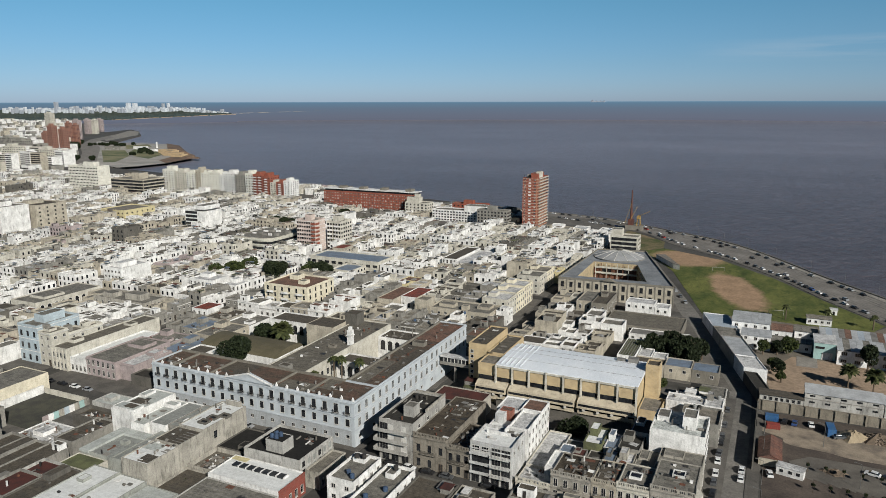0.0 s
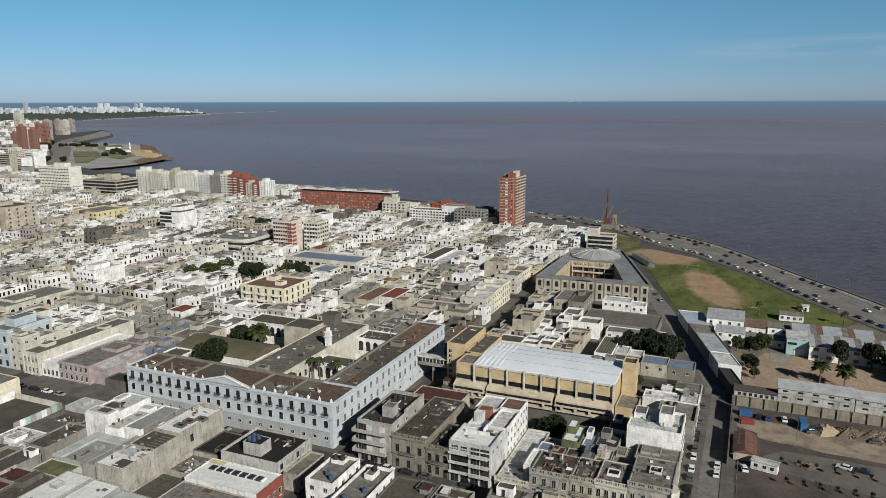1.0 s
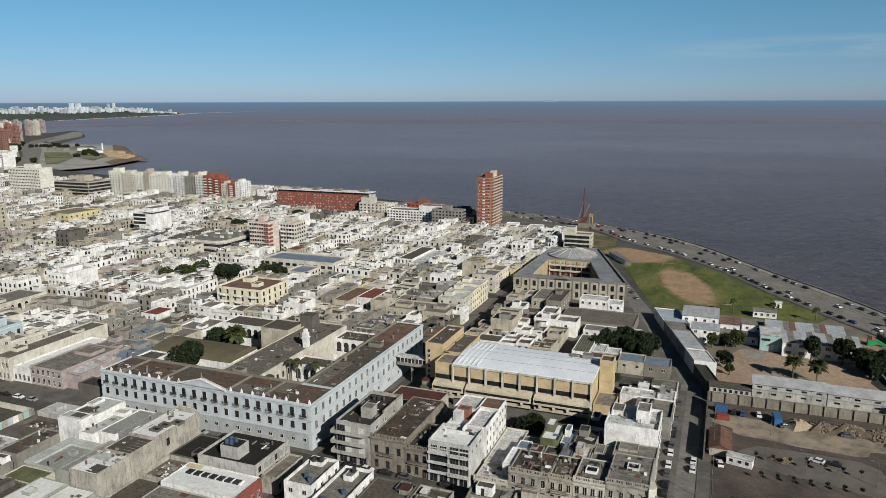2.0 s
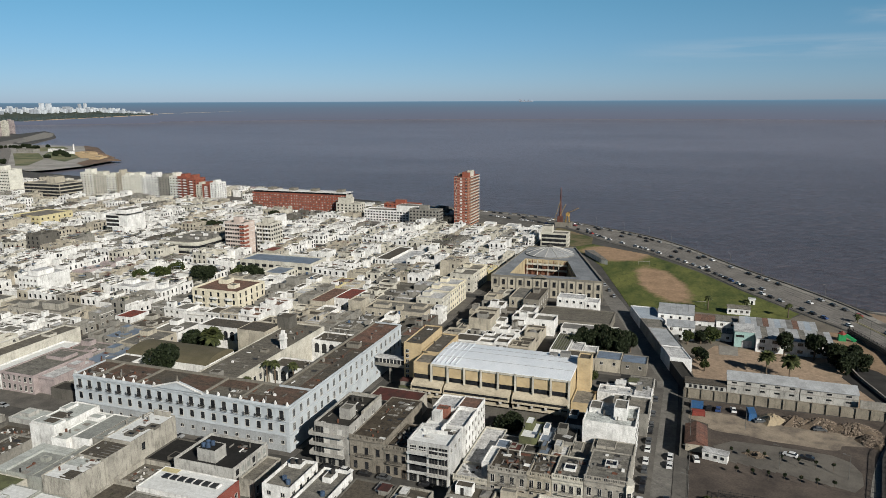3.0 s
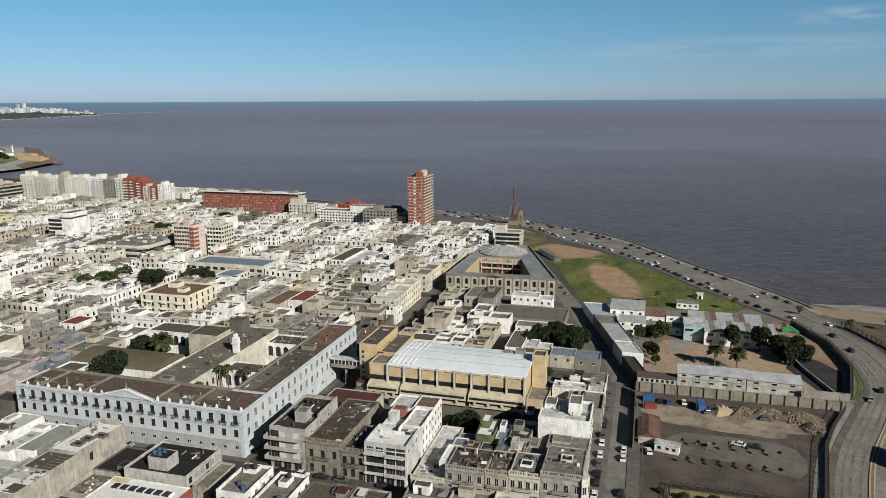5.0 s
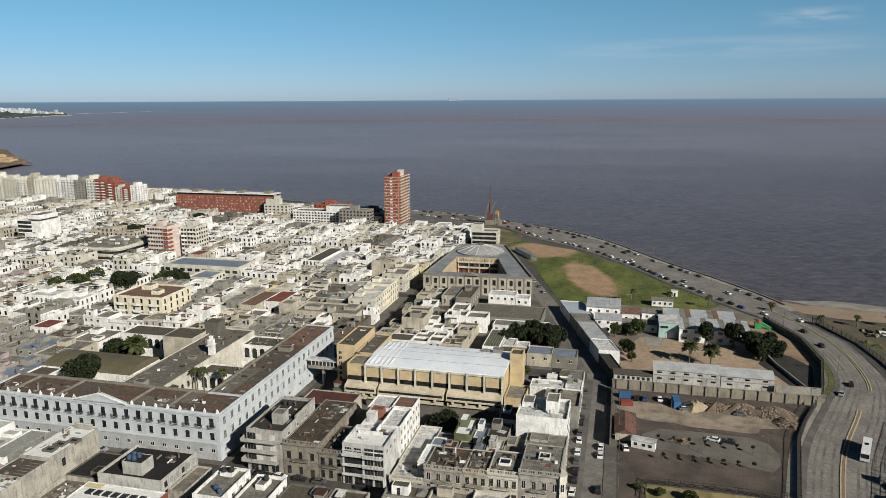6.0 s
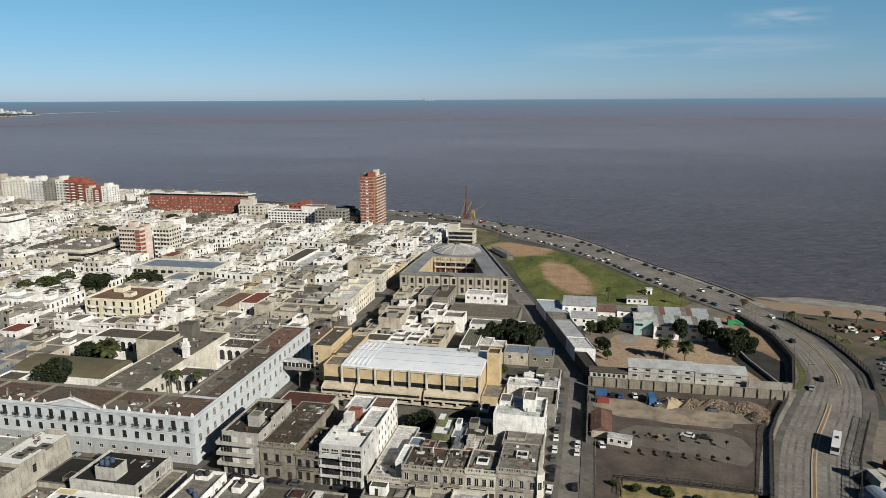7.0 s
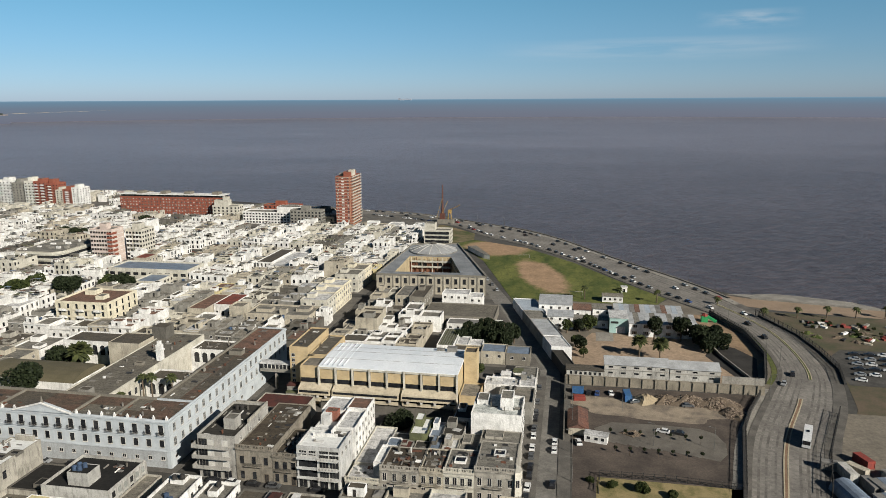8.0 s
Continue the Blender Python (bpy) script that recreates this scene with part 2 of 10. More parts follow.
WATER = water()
PLASTERS = {"white": WHITE, "grey": GREY, "cream": CREAM, "beige": BEIGE, "pink": PINK, "yellow": YELLOW, "bare": BARE}
BLUE_TIN = two_tone("blue_grey_sheet", (0.20, 0.25, 0.32), (0.14, 0.17, 0.21), 0.3, 0.55)
MOSS = two_tone("mossy_green_sheet", (0.15, 0.16, 0.075), (0.09, 0.095, 0.05), 0.3, 0.85)
ROOFS = {"grey": R_GREY, "white": R_WHITE, "dark": R_DARK, "red": R_RED, "beige": R_BEIGE}

# ---- mesh tools ----
class Form:
    """Collects corners and faces; made into one mesh."""

    def __init__(self):
        self.v, self.f, self.k = [], [], []

    def poly(self, pts, k=0):
        s = len(self.v)
        self.v += [tuple(p) for p in pts]
        self.f.append(tuple(range(s, s + len(pts))))
        self.k.append(k)

    def box(self, x0, y0, z0, x1, y1, z1, k=0, top=True, base=False):
        s = len(self.v)
        self.v += [(x0, y0, z0), (x1, y0, z0), (x1, y1, z0), (x0, y1, z0), (x0, y0, z1), (x1, y0, z1), (x1, y1, z1), (x0, y1, z1)]
        fs = [(0, 1, 5, 4), (1, 2, 6, 5), (2, 3, 7, 6), (3, 0, 4, 7)]
        if top:
            fs.append((4, 5, 6, 7))
        if base:
            fs.append((3, 2, 1, 0))
        self.f += [tuple(s + i for i in q) for q in fs]
        self.k += [k] * len(fs)
        return self

    def prism(self, pts, z0, z1, k=0, top=True):
        n, s = len(pts), len(self.v)
        self.v += [(x, y, z0) for x, y in pts] + [(x, y, z1) for x, y in pts]
        for i in range(n):
            j = (i + 1) % n
            self.f.append((s + i, s + j, s + n + j, s + n + i))
            self.k.append(k)
        if top:
            self.f.append(tuple(range(s + n, s + 2 * n)))
            self.k.append(k)
        return self

    def cyl(self, x, y, z0, z1, r0, r1=None, n=10, k=0):
        r1 = r0 if r1 is None else r1
        s = len(self.v)
        a = [2 * math.pi * i / n for i in range(n)]
        self.v += [(x + r0 * math.cos(t), y + r0 * math.sin(t), z0) for t in a] + [(x + r1 * math.cos(t), y + r1 * math.sin(t), z1) for t in a]
        for i in range(n):
            j = (i + 1) % n
            self.f.append((s + i, s + j, s + n + j, s + n + i))
            self.k.append(k)
        self.f.append(tuple(range(s + n, s + 2 * n)))
        self.k.append(k)
        return self

    def beam(self, a, b, r, k=0):
        """A square bar from a to b."""
        a, b = Vector(a), Vector(b)
        d = (b - a).normalized()
        u = d.cross(Vector((0, 0, 1)))
        u = u.normalized() if u.length > 1e-3 else Vector((1, 0, 0))
        w = d.cross(u)
        s = len(self.v)
        for p in (a, b):
            self.v += [tuple(p + r * (i * u + j * w)) for i, j in ((-1, -1), (1, -1), (1, 1), (-1, 1))]
        self.f += [tuple(s + i for i in q) for q in ((0, 1, 5, 4), (1, 2, 6, 5), (2, 3, 7, 6), (3, 0, 4, 7), (3, 2, 1, 0), (4, 5, 6, 7))]
        self.k += [k] * 6
        return self

    def walls(self, x0, y0, x1, y1, z0, z1, lip=0.5, t=0.25, k=0, roof=None):
        """Four walls with a parapet, in one piece: open above, its inside reaching down by lip; roof: the material of a closed top."""
        s = len(self.v)
        i0, j0, i1, j1, zr = x0 + t, y0 + t, x1 - t, y1 - t, z1 - lip
        for a, b, c, d, z in ((x0, y0, x1, y1, z0), (x0, y0, x1, y1, z1), (i0, j0, i1, j1, z1), (i0, j0, i1, j1, zr)):
            self.v += [(a, b, z), (c, b, z), (c, d, z), (a, d, z)]
        for m in range(3):
            for n in range(4):
                q = (n + 1) % 4
                self.f.append((s + 4 * m + n, s + 4 * m + q, s + 4 * m + 4 + q, s + 4 * m + 4 + n))
                self.k.append(k)
        if roof is not None:
            self.f.append((s + 12, s + 13, s + 14, s + 15))
            self.k.append(roof)
        return self

    def mesh(self, name, mats):
        me = bpy.data.meshes.new(name)
        me.from_pydata(self.v, [], self.f)
        for m in mats if isinstance(mats, (list, tuple)) else [mats]:
            me.materials.append(m)
        if any(self.k):
            me.polygons.foreach_set("material_index", self.k)
        me.update()
        return me


def part(name, form, mats, parent=None, label="", at=(0, 0, 0), rz=0.0):
    """One mesh object under a thing; form: a Form, or a mesh to share."""
    ob = new(name, form.mesh(name, mats) if isinstance(form, Form) else form)
    ob.location, ob.rotation_euler = at, (0, 0, radians(rz))
    if parent is not None:
        ob.parent = parent
    if label:
        ob["label"] = label
    return ob


def wpart(name, form, mats, parent, label="", at=(0, 0, 0), rz=0.0):
    """A part given in the world's metres, under a thing that is not turned."""
    ob = part(name, form, mats, parent, label, at, rz)
    ob.matrix_parent_inverse = Matrix.Translation(parent.location).inverted()
    return ob


def thing(name, at, label, category, group="", rz=0.0):
    ob = new(name)
    ob.location, ob.rotation_euler = at, (0, 0, radians(rz))
    ob.empty_display_size = 0.5
    return tagged(ob, label, category, group)


def setting(name, form, mats, label="", category=""):
    return tagged(part(name, form, mats), label, category, kind="structure")


def inside(x, y, poly):
    c, n = False, len(poly)
    for i in range(n):
        (x0, y0), (x1, y1) = poly[i], poly[i - 1]
        if (y0 > y) != (y1 > y) and x < (x1 - x0) * (y - y0) / (y1 - y0) + x0:
            c = not c
    return c

# ---- ground, sea, distance ----
SHORE = [(1800, 60), (900, 190), (420, 300), (230, 362), (160, 387), (147, 393), (124, 401), (110, 404), (99, 400), (84, 410), (61, 446), (33, 487),
         (-2, 548), (-33, 587), (-77, 618), (-143, 662), (-194, 674), (-288, 697), (-335, 713), (-450, 742), (-600, 772), (-800, 812), (-1027, 861),
         (-1046, 892), (-1049, 953), (-1096, 1081), (-1099, 1131), (-1343, 1291), (-1481, 1340), (-1708, 1450), (-2007, 1822), (-2280, 2060),
         (-2477, 2199), (-2330, 1945), (-2700, 2230), (-3300, 2700), (-3900, 3150)]
land = Form()
PLAN = SHORE + [(-4300, 2300), (-4700, 900), (-4600, -1500), (1800, -1500)]
land.prism(PLAN, -7.0, 0.0, 1, top=False)
land.poly([(x, y, 0.0) for x, y in PLAN])
setting("ground", land, [GROUND, STONE], "grey built-up ground of the old town by the water", "ground")
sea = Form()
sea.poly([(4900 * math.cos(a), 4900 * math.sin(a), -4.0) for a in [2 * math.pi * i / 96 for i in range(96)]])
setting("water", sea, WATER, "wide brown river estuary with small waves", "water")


def far_sea_glow():
    # glows by itself; distant light and bluing towards the horizon are painted in
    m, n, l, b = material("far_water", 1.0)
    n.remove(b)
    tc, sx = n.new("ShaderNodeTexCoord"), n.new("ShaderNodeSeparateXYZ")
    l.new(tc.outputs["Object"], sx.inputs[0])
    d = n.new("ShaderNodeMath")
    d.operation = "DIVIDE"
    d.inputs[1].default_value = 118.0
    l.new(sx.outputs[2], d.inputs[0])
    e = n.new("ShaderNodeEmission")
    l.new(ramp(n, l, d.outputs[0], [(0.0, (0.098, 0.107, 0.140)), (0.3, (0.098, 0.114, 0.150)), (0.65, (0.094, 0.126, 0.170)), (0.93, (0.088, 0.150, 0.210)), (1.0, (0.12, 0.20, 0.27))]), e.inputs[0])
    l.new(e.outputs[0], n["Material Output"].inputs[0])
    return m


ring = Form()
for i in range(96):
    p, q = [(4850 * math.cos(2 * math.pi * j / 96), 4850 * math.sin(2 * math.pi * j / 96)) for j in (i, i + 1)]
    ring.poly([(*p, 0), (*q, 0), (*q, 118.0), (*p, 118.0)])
rim = setting("backdrop", ring, far_sea_glow(), "far open water up to the horizon", "backdrop")
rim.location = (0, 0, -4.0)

# ---- row houses of the old town ----
def stuff(ob):
    ob["kind"] = "stuff"
    return ob


def relief(f, xs, zs, depth, back, kinds):
    """Adds one connected skin facing -y to f: a grid of cells, each at its own depth (None: open), with the steps between them and the sides back to y = back."""
    at = {}

    def v(i, j, y):
        if (i, j, y) not in at:
            at[i, j, y] = len(f.v)
            f.v.append((xs[i], y, zs[j]))
        return at[i, j, y]

    nx, nz = len(xs) - 1, len(zs) - 1
    for i in range(nx):
        for j in range(nz):
            d = depth(i, j)
            if d is None:
                continue
            f.f.append((v(i, j, d), v(i + 1, j, d), v(i + 1, j + 1, d), v(i, j + 1, d)))
            f.k.append(kinds(i, j))
            for di, dj, a, b in ((-1, 0, (i, j), (i, j + 1)), (1, 0, (i + 1, j), (i + 1, j + 1)), (0, -1, (i, j), (i + 1, j)), (0, 1, (i, j + 1), (i + 1, j + 1))):
                p, q = i + di, j + dj
                o = depth(p, q) if 0 <= p < nx and 0 <= q < nz else None
                o = back if o is None else o
                if o > d:
                    f.f.append((v(*a, d), v(*b, d), v(*b, o), v(*a, o)))
                    f.k.append(0)
    return f


def window_mesh(name, w, h, mats, bars=1, sill=True):
    """A window standing 6 cm proud of its wall, facing -y: frame, dark pane set back in it, glazing bars, sill."""
    t = 0.09
    xs, zs = [-w / 2, -w / 2 + t], ([-0.12] if sill else []) + [0, t, h - t, h]
    for i in range(bars):
        x = -w / 2 + w * (i + 1) / (bars + 1)
        xs += [x - 0.03, x + 0.03]
    xs += [w / 2 - t, w / 2]
    s = 1 if sill else 0
    pane = lambda i, j: j == 1 + s and i % 2 == 1
    return relief(Form(), xs, zs, lambda i, j: -0.02 if pane(i, j) else -0.16 if j < s else -0.06, 0.05, lambda i, j: 1 if pane(i, j) else 0).mesh(name, mats)


WIN_TALL = window_mesh("tall_window", 1.2, 2.3, [TRIM, GLASS])
WIN_SMALL = window_mesh("small_window", 1.3, 1.3, [TRIM, GLASS])
WIN_WIDE = window_mesh("wide_window", 2.2, 1.5, [TRIM, GLASS], 2)
DOOR = window_mesh("street_door", 1.3, 2.7, [BARK, IRON], 1, False)
BALCONY = Form()
xs = [-1.0]
for i in range(11):
    xs += [-0.98 + i * 0.19, -0.94 + i * 0.19]
xs.append(1.0)
relief(BALCONY, xs, [-0.18, 0.0, 0.08, 0.88, 0.96], lambda i, j: -0.72 if j != 2 or i % 2 == 1 else None, -0.66, lambda i, j: 0 if j == 0 else 1)
BALCONY.f += [tuple(BALCONY.v.index(p) for p in ((-1.0, -0.72, 0.0), (1.0, -0.72, 0.0))) + (len(BALCONY.v), len(BALCONY.v) + 1), tuple(BALCONY.v.index(p) for p in ((-1.0, -0.72, -0.18), (1.0, -0.72, -0.18))) + (len(BALCONY.v) + 2, len(BALCONY.v) + 3)]
BALCONY.v += [(1.0, -0.01, 0.0), (-1.0, -0.01, 0.0), (1.0, -0.01, -0.18), (-1.0, -0.01, -0.18)]
n = len(BALCONY.v)
BALCONY.f += [(BALCONY.v.index((-1.0, -0.72, -0.18)), BALCONY.v.index((-1.0, -0.72, 0.0)), n - 3, n - 1), (BALCONY.v.index((1.0, -0.72, -0.18)), BALCONY.v.index((1.0, -0.72, 0.0)), n - 4, n - 2)]
for x in (-1.0, 1.0):
    a, b = BALCONY.v.index((x, -0.72, 0.88)), BALCONY.v.index((x, -0.72, 0.96))
    BALCONY.f.append((a, b, len(BALCONY.v), len(BALCONY.v) + 1))
    BALCONY.v += [(x, -0.01, 0.96), (x, -0.01, 0.88)]
BALCONY.k += [0, 0, 0, 0, 1, 1]
BALCONY = BALCONY.mesh("balcony", [TRIM, IRON])

TANK_MATS = [two_tone("grey_tank", (0.30, 0.30, 0.29), (0.22, 0.22, 0.21), 1.0, 0.8), two_tone("blue_tank", (0.06, 0.10, 0.17), (0.04, 0.06, 0.10), 1.0, 0.6), IRON]
TANKS = []
for m in TANK_MATS:
    TANKS.append(Form().cyl(0, 0, 0.15, 1.25, 0.62, 0.66, 12).cyl(0, 0, 1.25, 1.5, 0.66, 0.2, 12).box(-0.6, -0.12, 0, 0.6, 0.12, 0.15).mesh("water_tank", [m]))
TALL_TANK = Form().box(-1.3, -0.9, 0.9, 1.3, 0.9, 2.6, base=True)
for sx, sy in ((-1, -1), (1, -1), (-1, 1), (1, 1)):
    TALL_TANK.box(sx * 1.1 - 0.12, sy * 0.7 - 0.12, 0, sx * 1.1 + 0.12, sy * 0.7 + 0.12, 0.9, top=False)
TALL_TANK = TALL_TANK.mesh("raised_tank", [CONCRETE])

HUT_DOOR = Form().box(-0.45, -0.05, 0, 0.45, -0.005, 2.0).mesh("hut_door", [IRON])
CHIMNEYS = [Form().box(-a, -a, 0, a, a, h).box(-a - 0.06, -a - 0.06, h, a + 0.06, a + 0.06, h + 0.12, base=True).mesh("chimney", [m]) for a, h, m in ((0.22, 1.5, BEIGE), (0.3, 0.8, GREY), (0.2, 1.1, WHITE))]
SKYLIGHT = Form().box(-1.3, -1.6, 0, 1.3, 1.6, 0.4)
SKYLIGHT.poly([(-1.2, -1.5, 0.4), (1.2, -1.5, 0.4), (0, -0.6, 1.0)], 1)
SKYLIGHT.poly([(1.2, -1.5, 0.4), (1.2, 1.5, 0.4), (0, 0.6, 1.0), (0, -0.6, 1.0)], 1)
SKYLIGHT.poly([(1.2, 1.5, 0.4), (-1.2, 1.5, 0.4), (0, 0.6, 1.0)], 1)
SKYLIGHT.poly([(-1.2, 1.5, 0.4), (-1.2, -1.5, 0.4), (0, -0.6, 1.0), (0, 0.6, 1.0)], 1)
SKYLIGHT = SKYLIGHT.mesh("skylight", [CONCRETE, TIN])
TOWN = Form()
TOWN_MATS = list(PLASTERS.values()) + list(ROOFS.values()) + [GLASS, TIN, BLUE_TIN, MOSS]

STOREYS = {1: "single-storey", 2: "two-storey", 3: "three-storey", 4: "four-storey", 5: "five-storey", 6: "six-storey"}
COLOUR_WORDS = {"white": "white plastered", "grey": "grey rendered", "cream": "cream plastered", "beige": "beige plastered", "pink": "faded pink", "yellow": "yellow painted", "bare": "bare weathered masonry"}
ROOF_WORDS = {"grey": "grey flat roof", "white": "pale coated flat roof", "dark": "stained dark flat roof", "red": "terracotta flat roof", "beige": "beige tiled flat roof"}


def facade(house, rnd, x0, x1, y, h, storeys, rz, level, swap=False):
    """Windows, doors and balconies on a street front from x0 to x1; rz turns it."""
    w = x1 - x0
    n = max(2, int(w / 2.9))
    for s in range(storeys):
        sh = (h - 0.9) / storeys
        z = s * sh
        kind = WIN_TALL if sh > 3.4 else WIN_SMALL
        for i in range(n):
            if rnd.random() < 0.06:
                continue
            u = x0 + w * (i + 0.5) / n
            at = (u, y, z + 0.8) if not swap else (y, u, z + 0.8)
            if s == 0 and i == n // 2:
                d = part("door", DOOR, None, house, "dark street door", (at[0], at[1], 0.02), rz)
                continue
            part("window", kind, None, house, "", (at[0], at[1], z + (0.55 if kind is WIN_TALL else 1.1)), rz)
            if level > 1 and s > 0 and kind is WIN_TALL and rnd.random() < 0.45:
                part("balcony", BALCONY, None, house, "small iron-railed balcony", (at[0], at[1], z + 0.5), rz)


def row_house(x0, y0, x1, y1, rnd, level, fronts="", storeys=0, colour="", roof="", tame=False):
    """A house on its lot: one to four storeys, flat roofs behind parapets at several heights, patios, roof rooms, tanks."""
    colour = colour or rnd.choices(list(PLASTERS), [30, 22, 14, 17, 2, 0.8, 14] if level else [52, 9, 17, 14, 1.5, 0.4, 3])[0]
    roof = roof or rnd.choices(list(ROOFS), [36, 16, 25, 6, 17] if level else [34, 31, 15, 6, 14])[0]
    storeys = storeys or rnd.choices([1, 2, 3, 4], [34, 60, 5, 1] if level else [26, 66, 7, 1])[0]
    sh = rnd.uniform(2.9, 3.5) if storeys > 1 else rnd.uniform(4.0, 5.4)
    h = storeys * sh + 0.9
    cx, cy = (x0 + x1) / 2, (y0 + y1) / 2
    w, d = (x1 - x0) / 2 - 0.03, (y1 - y0) / 2 - 0.03
    q = PLASTERS[colour]
    ob = None
    if level > 0:
        ob = thing("row_house", (cx, cy, 0.15), f"{STOREYS[storeys]} {COLOUR_WORDS[colour]} row house with a {ROOF_WORDS[roof]}", "house", "row houses of the old town")
    own = level == 0 and cx > -362 and cy < 466
    town = Form() if own else TOWN
    vol = []
    if max(w, d) > 7.5:
        along_y = d >= w
        L = d if along_y else w
        S = w if along_y else d
        at, gap = -L, False
        first = True
        while at < L - 1.5:
            seg = rnd.uniform(3.5, 9.5) if not first else rnd.uniform(5.5, 10.0)
            if at + seg > L - 3.0:
                seg = L - at
            hv = h if first else max(3.3, h - rnd.choice([0, 0, 0.3, 0.5, 0.9, 1.4, 2.2, sh, 0.3 if tame or rnd.random() < 0.7 else -0.5 * sh]))
            p0, p1 = -S, S
            if not first and not gap and rnd.random() < 0.5 and S > 2.4:
                cut = rnd.uniform(0.35, 1.1) * S
                p0, p1 = (-S, S - cut) if rnd.random() < 0.5 else (-S + cut, S)
                gap = True
            else:
                gap = False
            if first or rnd.random() > 0.08:
                vol.append((p0, at + 0.02, p1, at + seg - 0.02, hv))
            at += seg
            first = False
        if not along_y:
            vol = [(p1, p0, p3, p2, q) for p0, p1, p2, p3, q in vol]
        if not along_y:
            if "e" in fronts:
                vol = [(-p2, p1, -p0, p3, hq) for p0, p1, p2, p3, hq in vol]
        elif "s" not in fronts and not tame:
            vol = [(p0, -p3, p2, -p1, hq) for p0, p1, p2, p3, hq in vol]
    else:
        vol = [(-w, -d, w, d, h)]
    pk, rk = list(PLASTERS).index(colour), len(PLASTERS) + list(ROOFS).index(roof)
    for p0, p1, p2, p3, hv in vol:
        if p2 - p0 < 0.8 or p3 - p1 < 0.8:
            continue
        lip = rnd.choice([0.25, 0.5, 0.8, 1.0])
        z = hv - lip
        uw, ud = p2 - p0 - 0.44, p3 - p1 - 0.44
        area = uw * ud
        if level > 0:
            wall = Form().walls(p0, p1, p2, p3, 0, hv, lip + 0.1, 0.22)
            part("wall", wall, [q], ob)
        else:
            town.walls(cx + p0, cy + p1, cx + p2, cy + p3, 0.15, 0.15 + hv, lip + 0.1, 0.22, pk)
        # the roof in one to four slabs of different age
        nx = 2 if uw > 8 and rnd.random() < 0.3 else 1
        ny = 2 if ud > 8 and rnd.random() < 0.3 else 1
        fx, fy = rnd.uniform(0.3, 0.7), rnd.uniform(0.3, 0.7)
        xs, ys = ([0, fx, 1] if nx > 1 else [0, 1]), ([0, fy, 1] if ny > 1 else [0, 1])
        for i in range(nx):
            for j in range(ny):
                zz = z + 0.03 * ((i + 2 * j) % 3)
                b = (p0 + 0.22 + uw * xs[i], p1 + 0.22 + ud * ys[j], zz - 0.12, p0 + 0.22 + uw * xs[i + 1], p1 + 0.22 + ud * ys[j + 1], zz)
                if level > 0:
                    part("roof", Form().box(*b), ROOFS[roof], ob)
                else:
                    town.box(cx + b[0], cy + b[1], 0.15 + b[2], cx + b[3], cy + b[4], 0.15 + b[5], rk)
        # rooms built upon the roof
        for _ in range((rnd.choice([0, 0, 1, 1, 2]) if level else rnd.choice([0, 0, 1, 1])) if area > 45 else rnd.choice([0, 0, 0, 1] if level else [0, 0, 0, 0, 1])):
            a, b = min(uw - 0.6, rnd.uniform(1.8, 5.0)), min(ud - 0.6, rnd.uniform(1.8, 5.0))
            if a < 1.2 or b < 1.2:
                continue
            u, v = p0 + 0.22 + rnd.uniform(0, uw - a), p1 + 0.22 + rnd.uniform(0, ud - b)
            if rnd.random() < 0.45:
                u = p0 + 0.26 if rnd.random() < 0.5 else p2 - 0.26 - a
                v = p1 + 0.26 if rnd.random() < 0.5 else p3 - 0.26 - b
            hh = rnd.choice([0.6, 1.0, 2.2, 2.3, 2.5, 2.8] if level else [0.5, 0.7, 1.0, 2.1, 2.4])
            if level > 0:
                hut = Form().walls(u, v, u + a, v + b, z - 0.05, z + hh, 0.15, 0.15, 0, 1)
                room = part("roof_room", hut, [rnd.choice([q, q, WHITE, GREY]), ROOFS[roof]], ob)
                if hh > 2 and rnd.random() < 0.45:
                    part("door", HUT_DOOR, None, room, "", (u + a * rnd.uniform(0.35, 0.6), v, z), 0)
            else:
                town.walls(cx + u, cy + v, cx + u + a, cy + v + b, 0.1 + z, 0.15 + z + hh, 0.15, 0.15, rnd.choice([pk, pk, pk, 0, 1, 3, 6]), rk)
                if hh > 2:
                    town.box(cx + u + a * 0.3, cy + v - 0.06, 0.15 + z, cx + u + a * 0.3 + 1.0, cy + v - 0.01, 2.15 + z, len(PLASTERS) + len(ROOFS))
        for _ in range(rnd.choice([0, 0, 0, 1] if level else [0, 1, 2])):
            u, v = rnd.uniform(p0 + 0.5, p2 - 0.9), rnd.uniform(p1 + 0.5, p3 - 0.9)
            hh = rnd.uniform(0.5, 1.7)
            if level > 0:
                part("chimney", CHIMNEYS[rnd.randrange(3)], None, ob, "", (u, v, z - 0.05))
            else:
                town.box(cx + u, cy + v, 0.1 + z, cx + u + 0.5, cy + v + 0.5, 0.15 + z + hh, 1)
        if level > 0 and area > 20 and rnd.random() < 0.3 and uw > 4 and ud > 4.5:
            part("skylight", SKYLIGHT, None, ob, "glazed roof lantern", (rnd.uniform(p0 + 1.7, p2 - 1.7), rnd.uniform(p1 + 2, p3 - 2), z - 0.03))
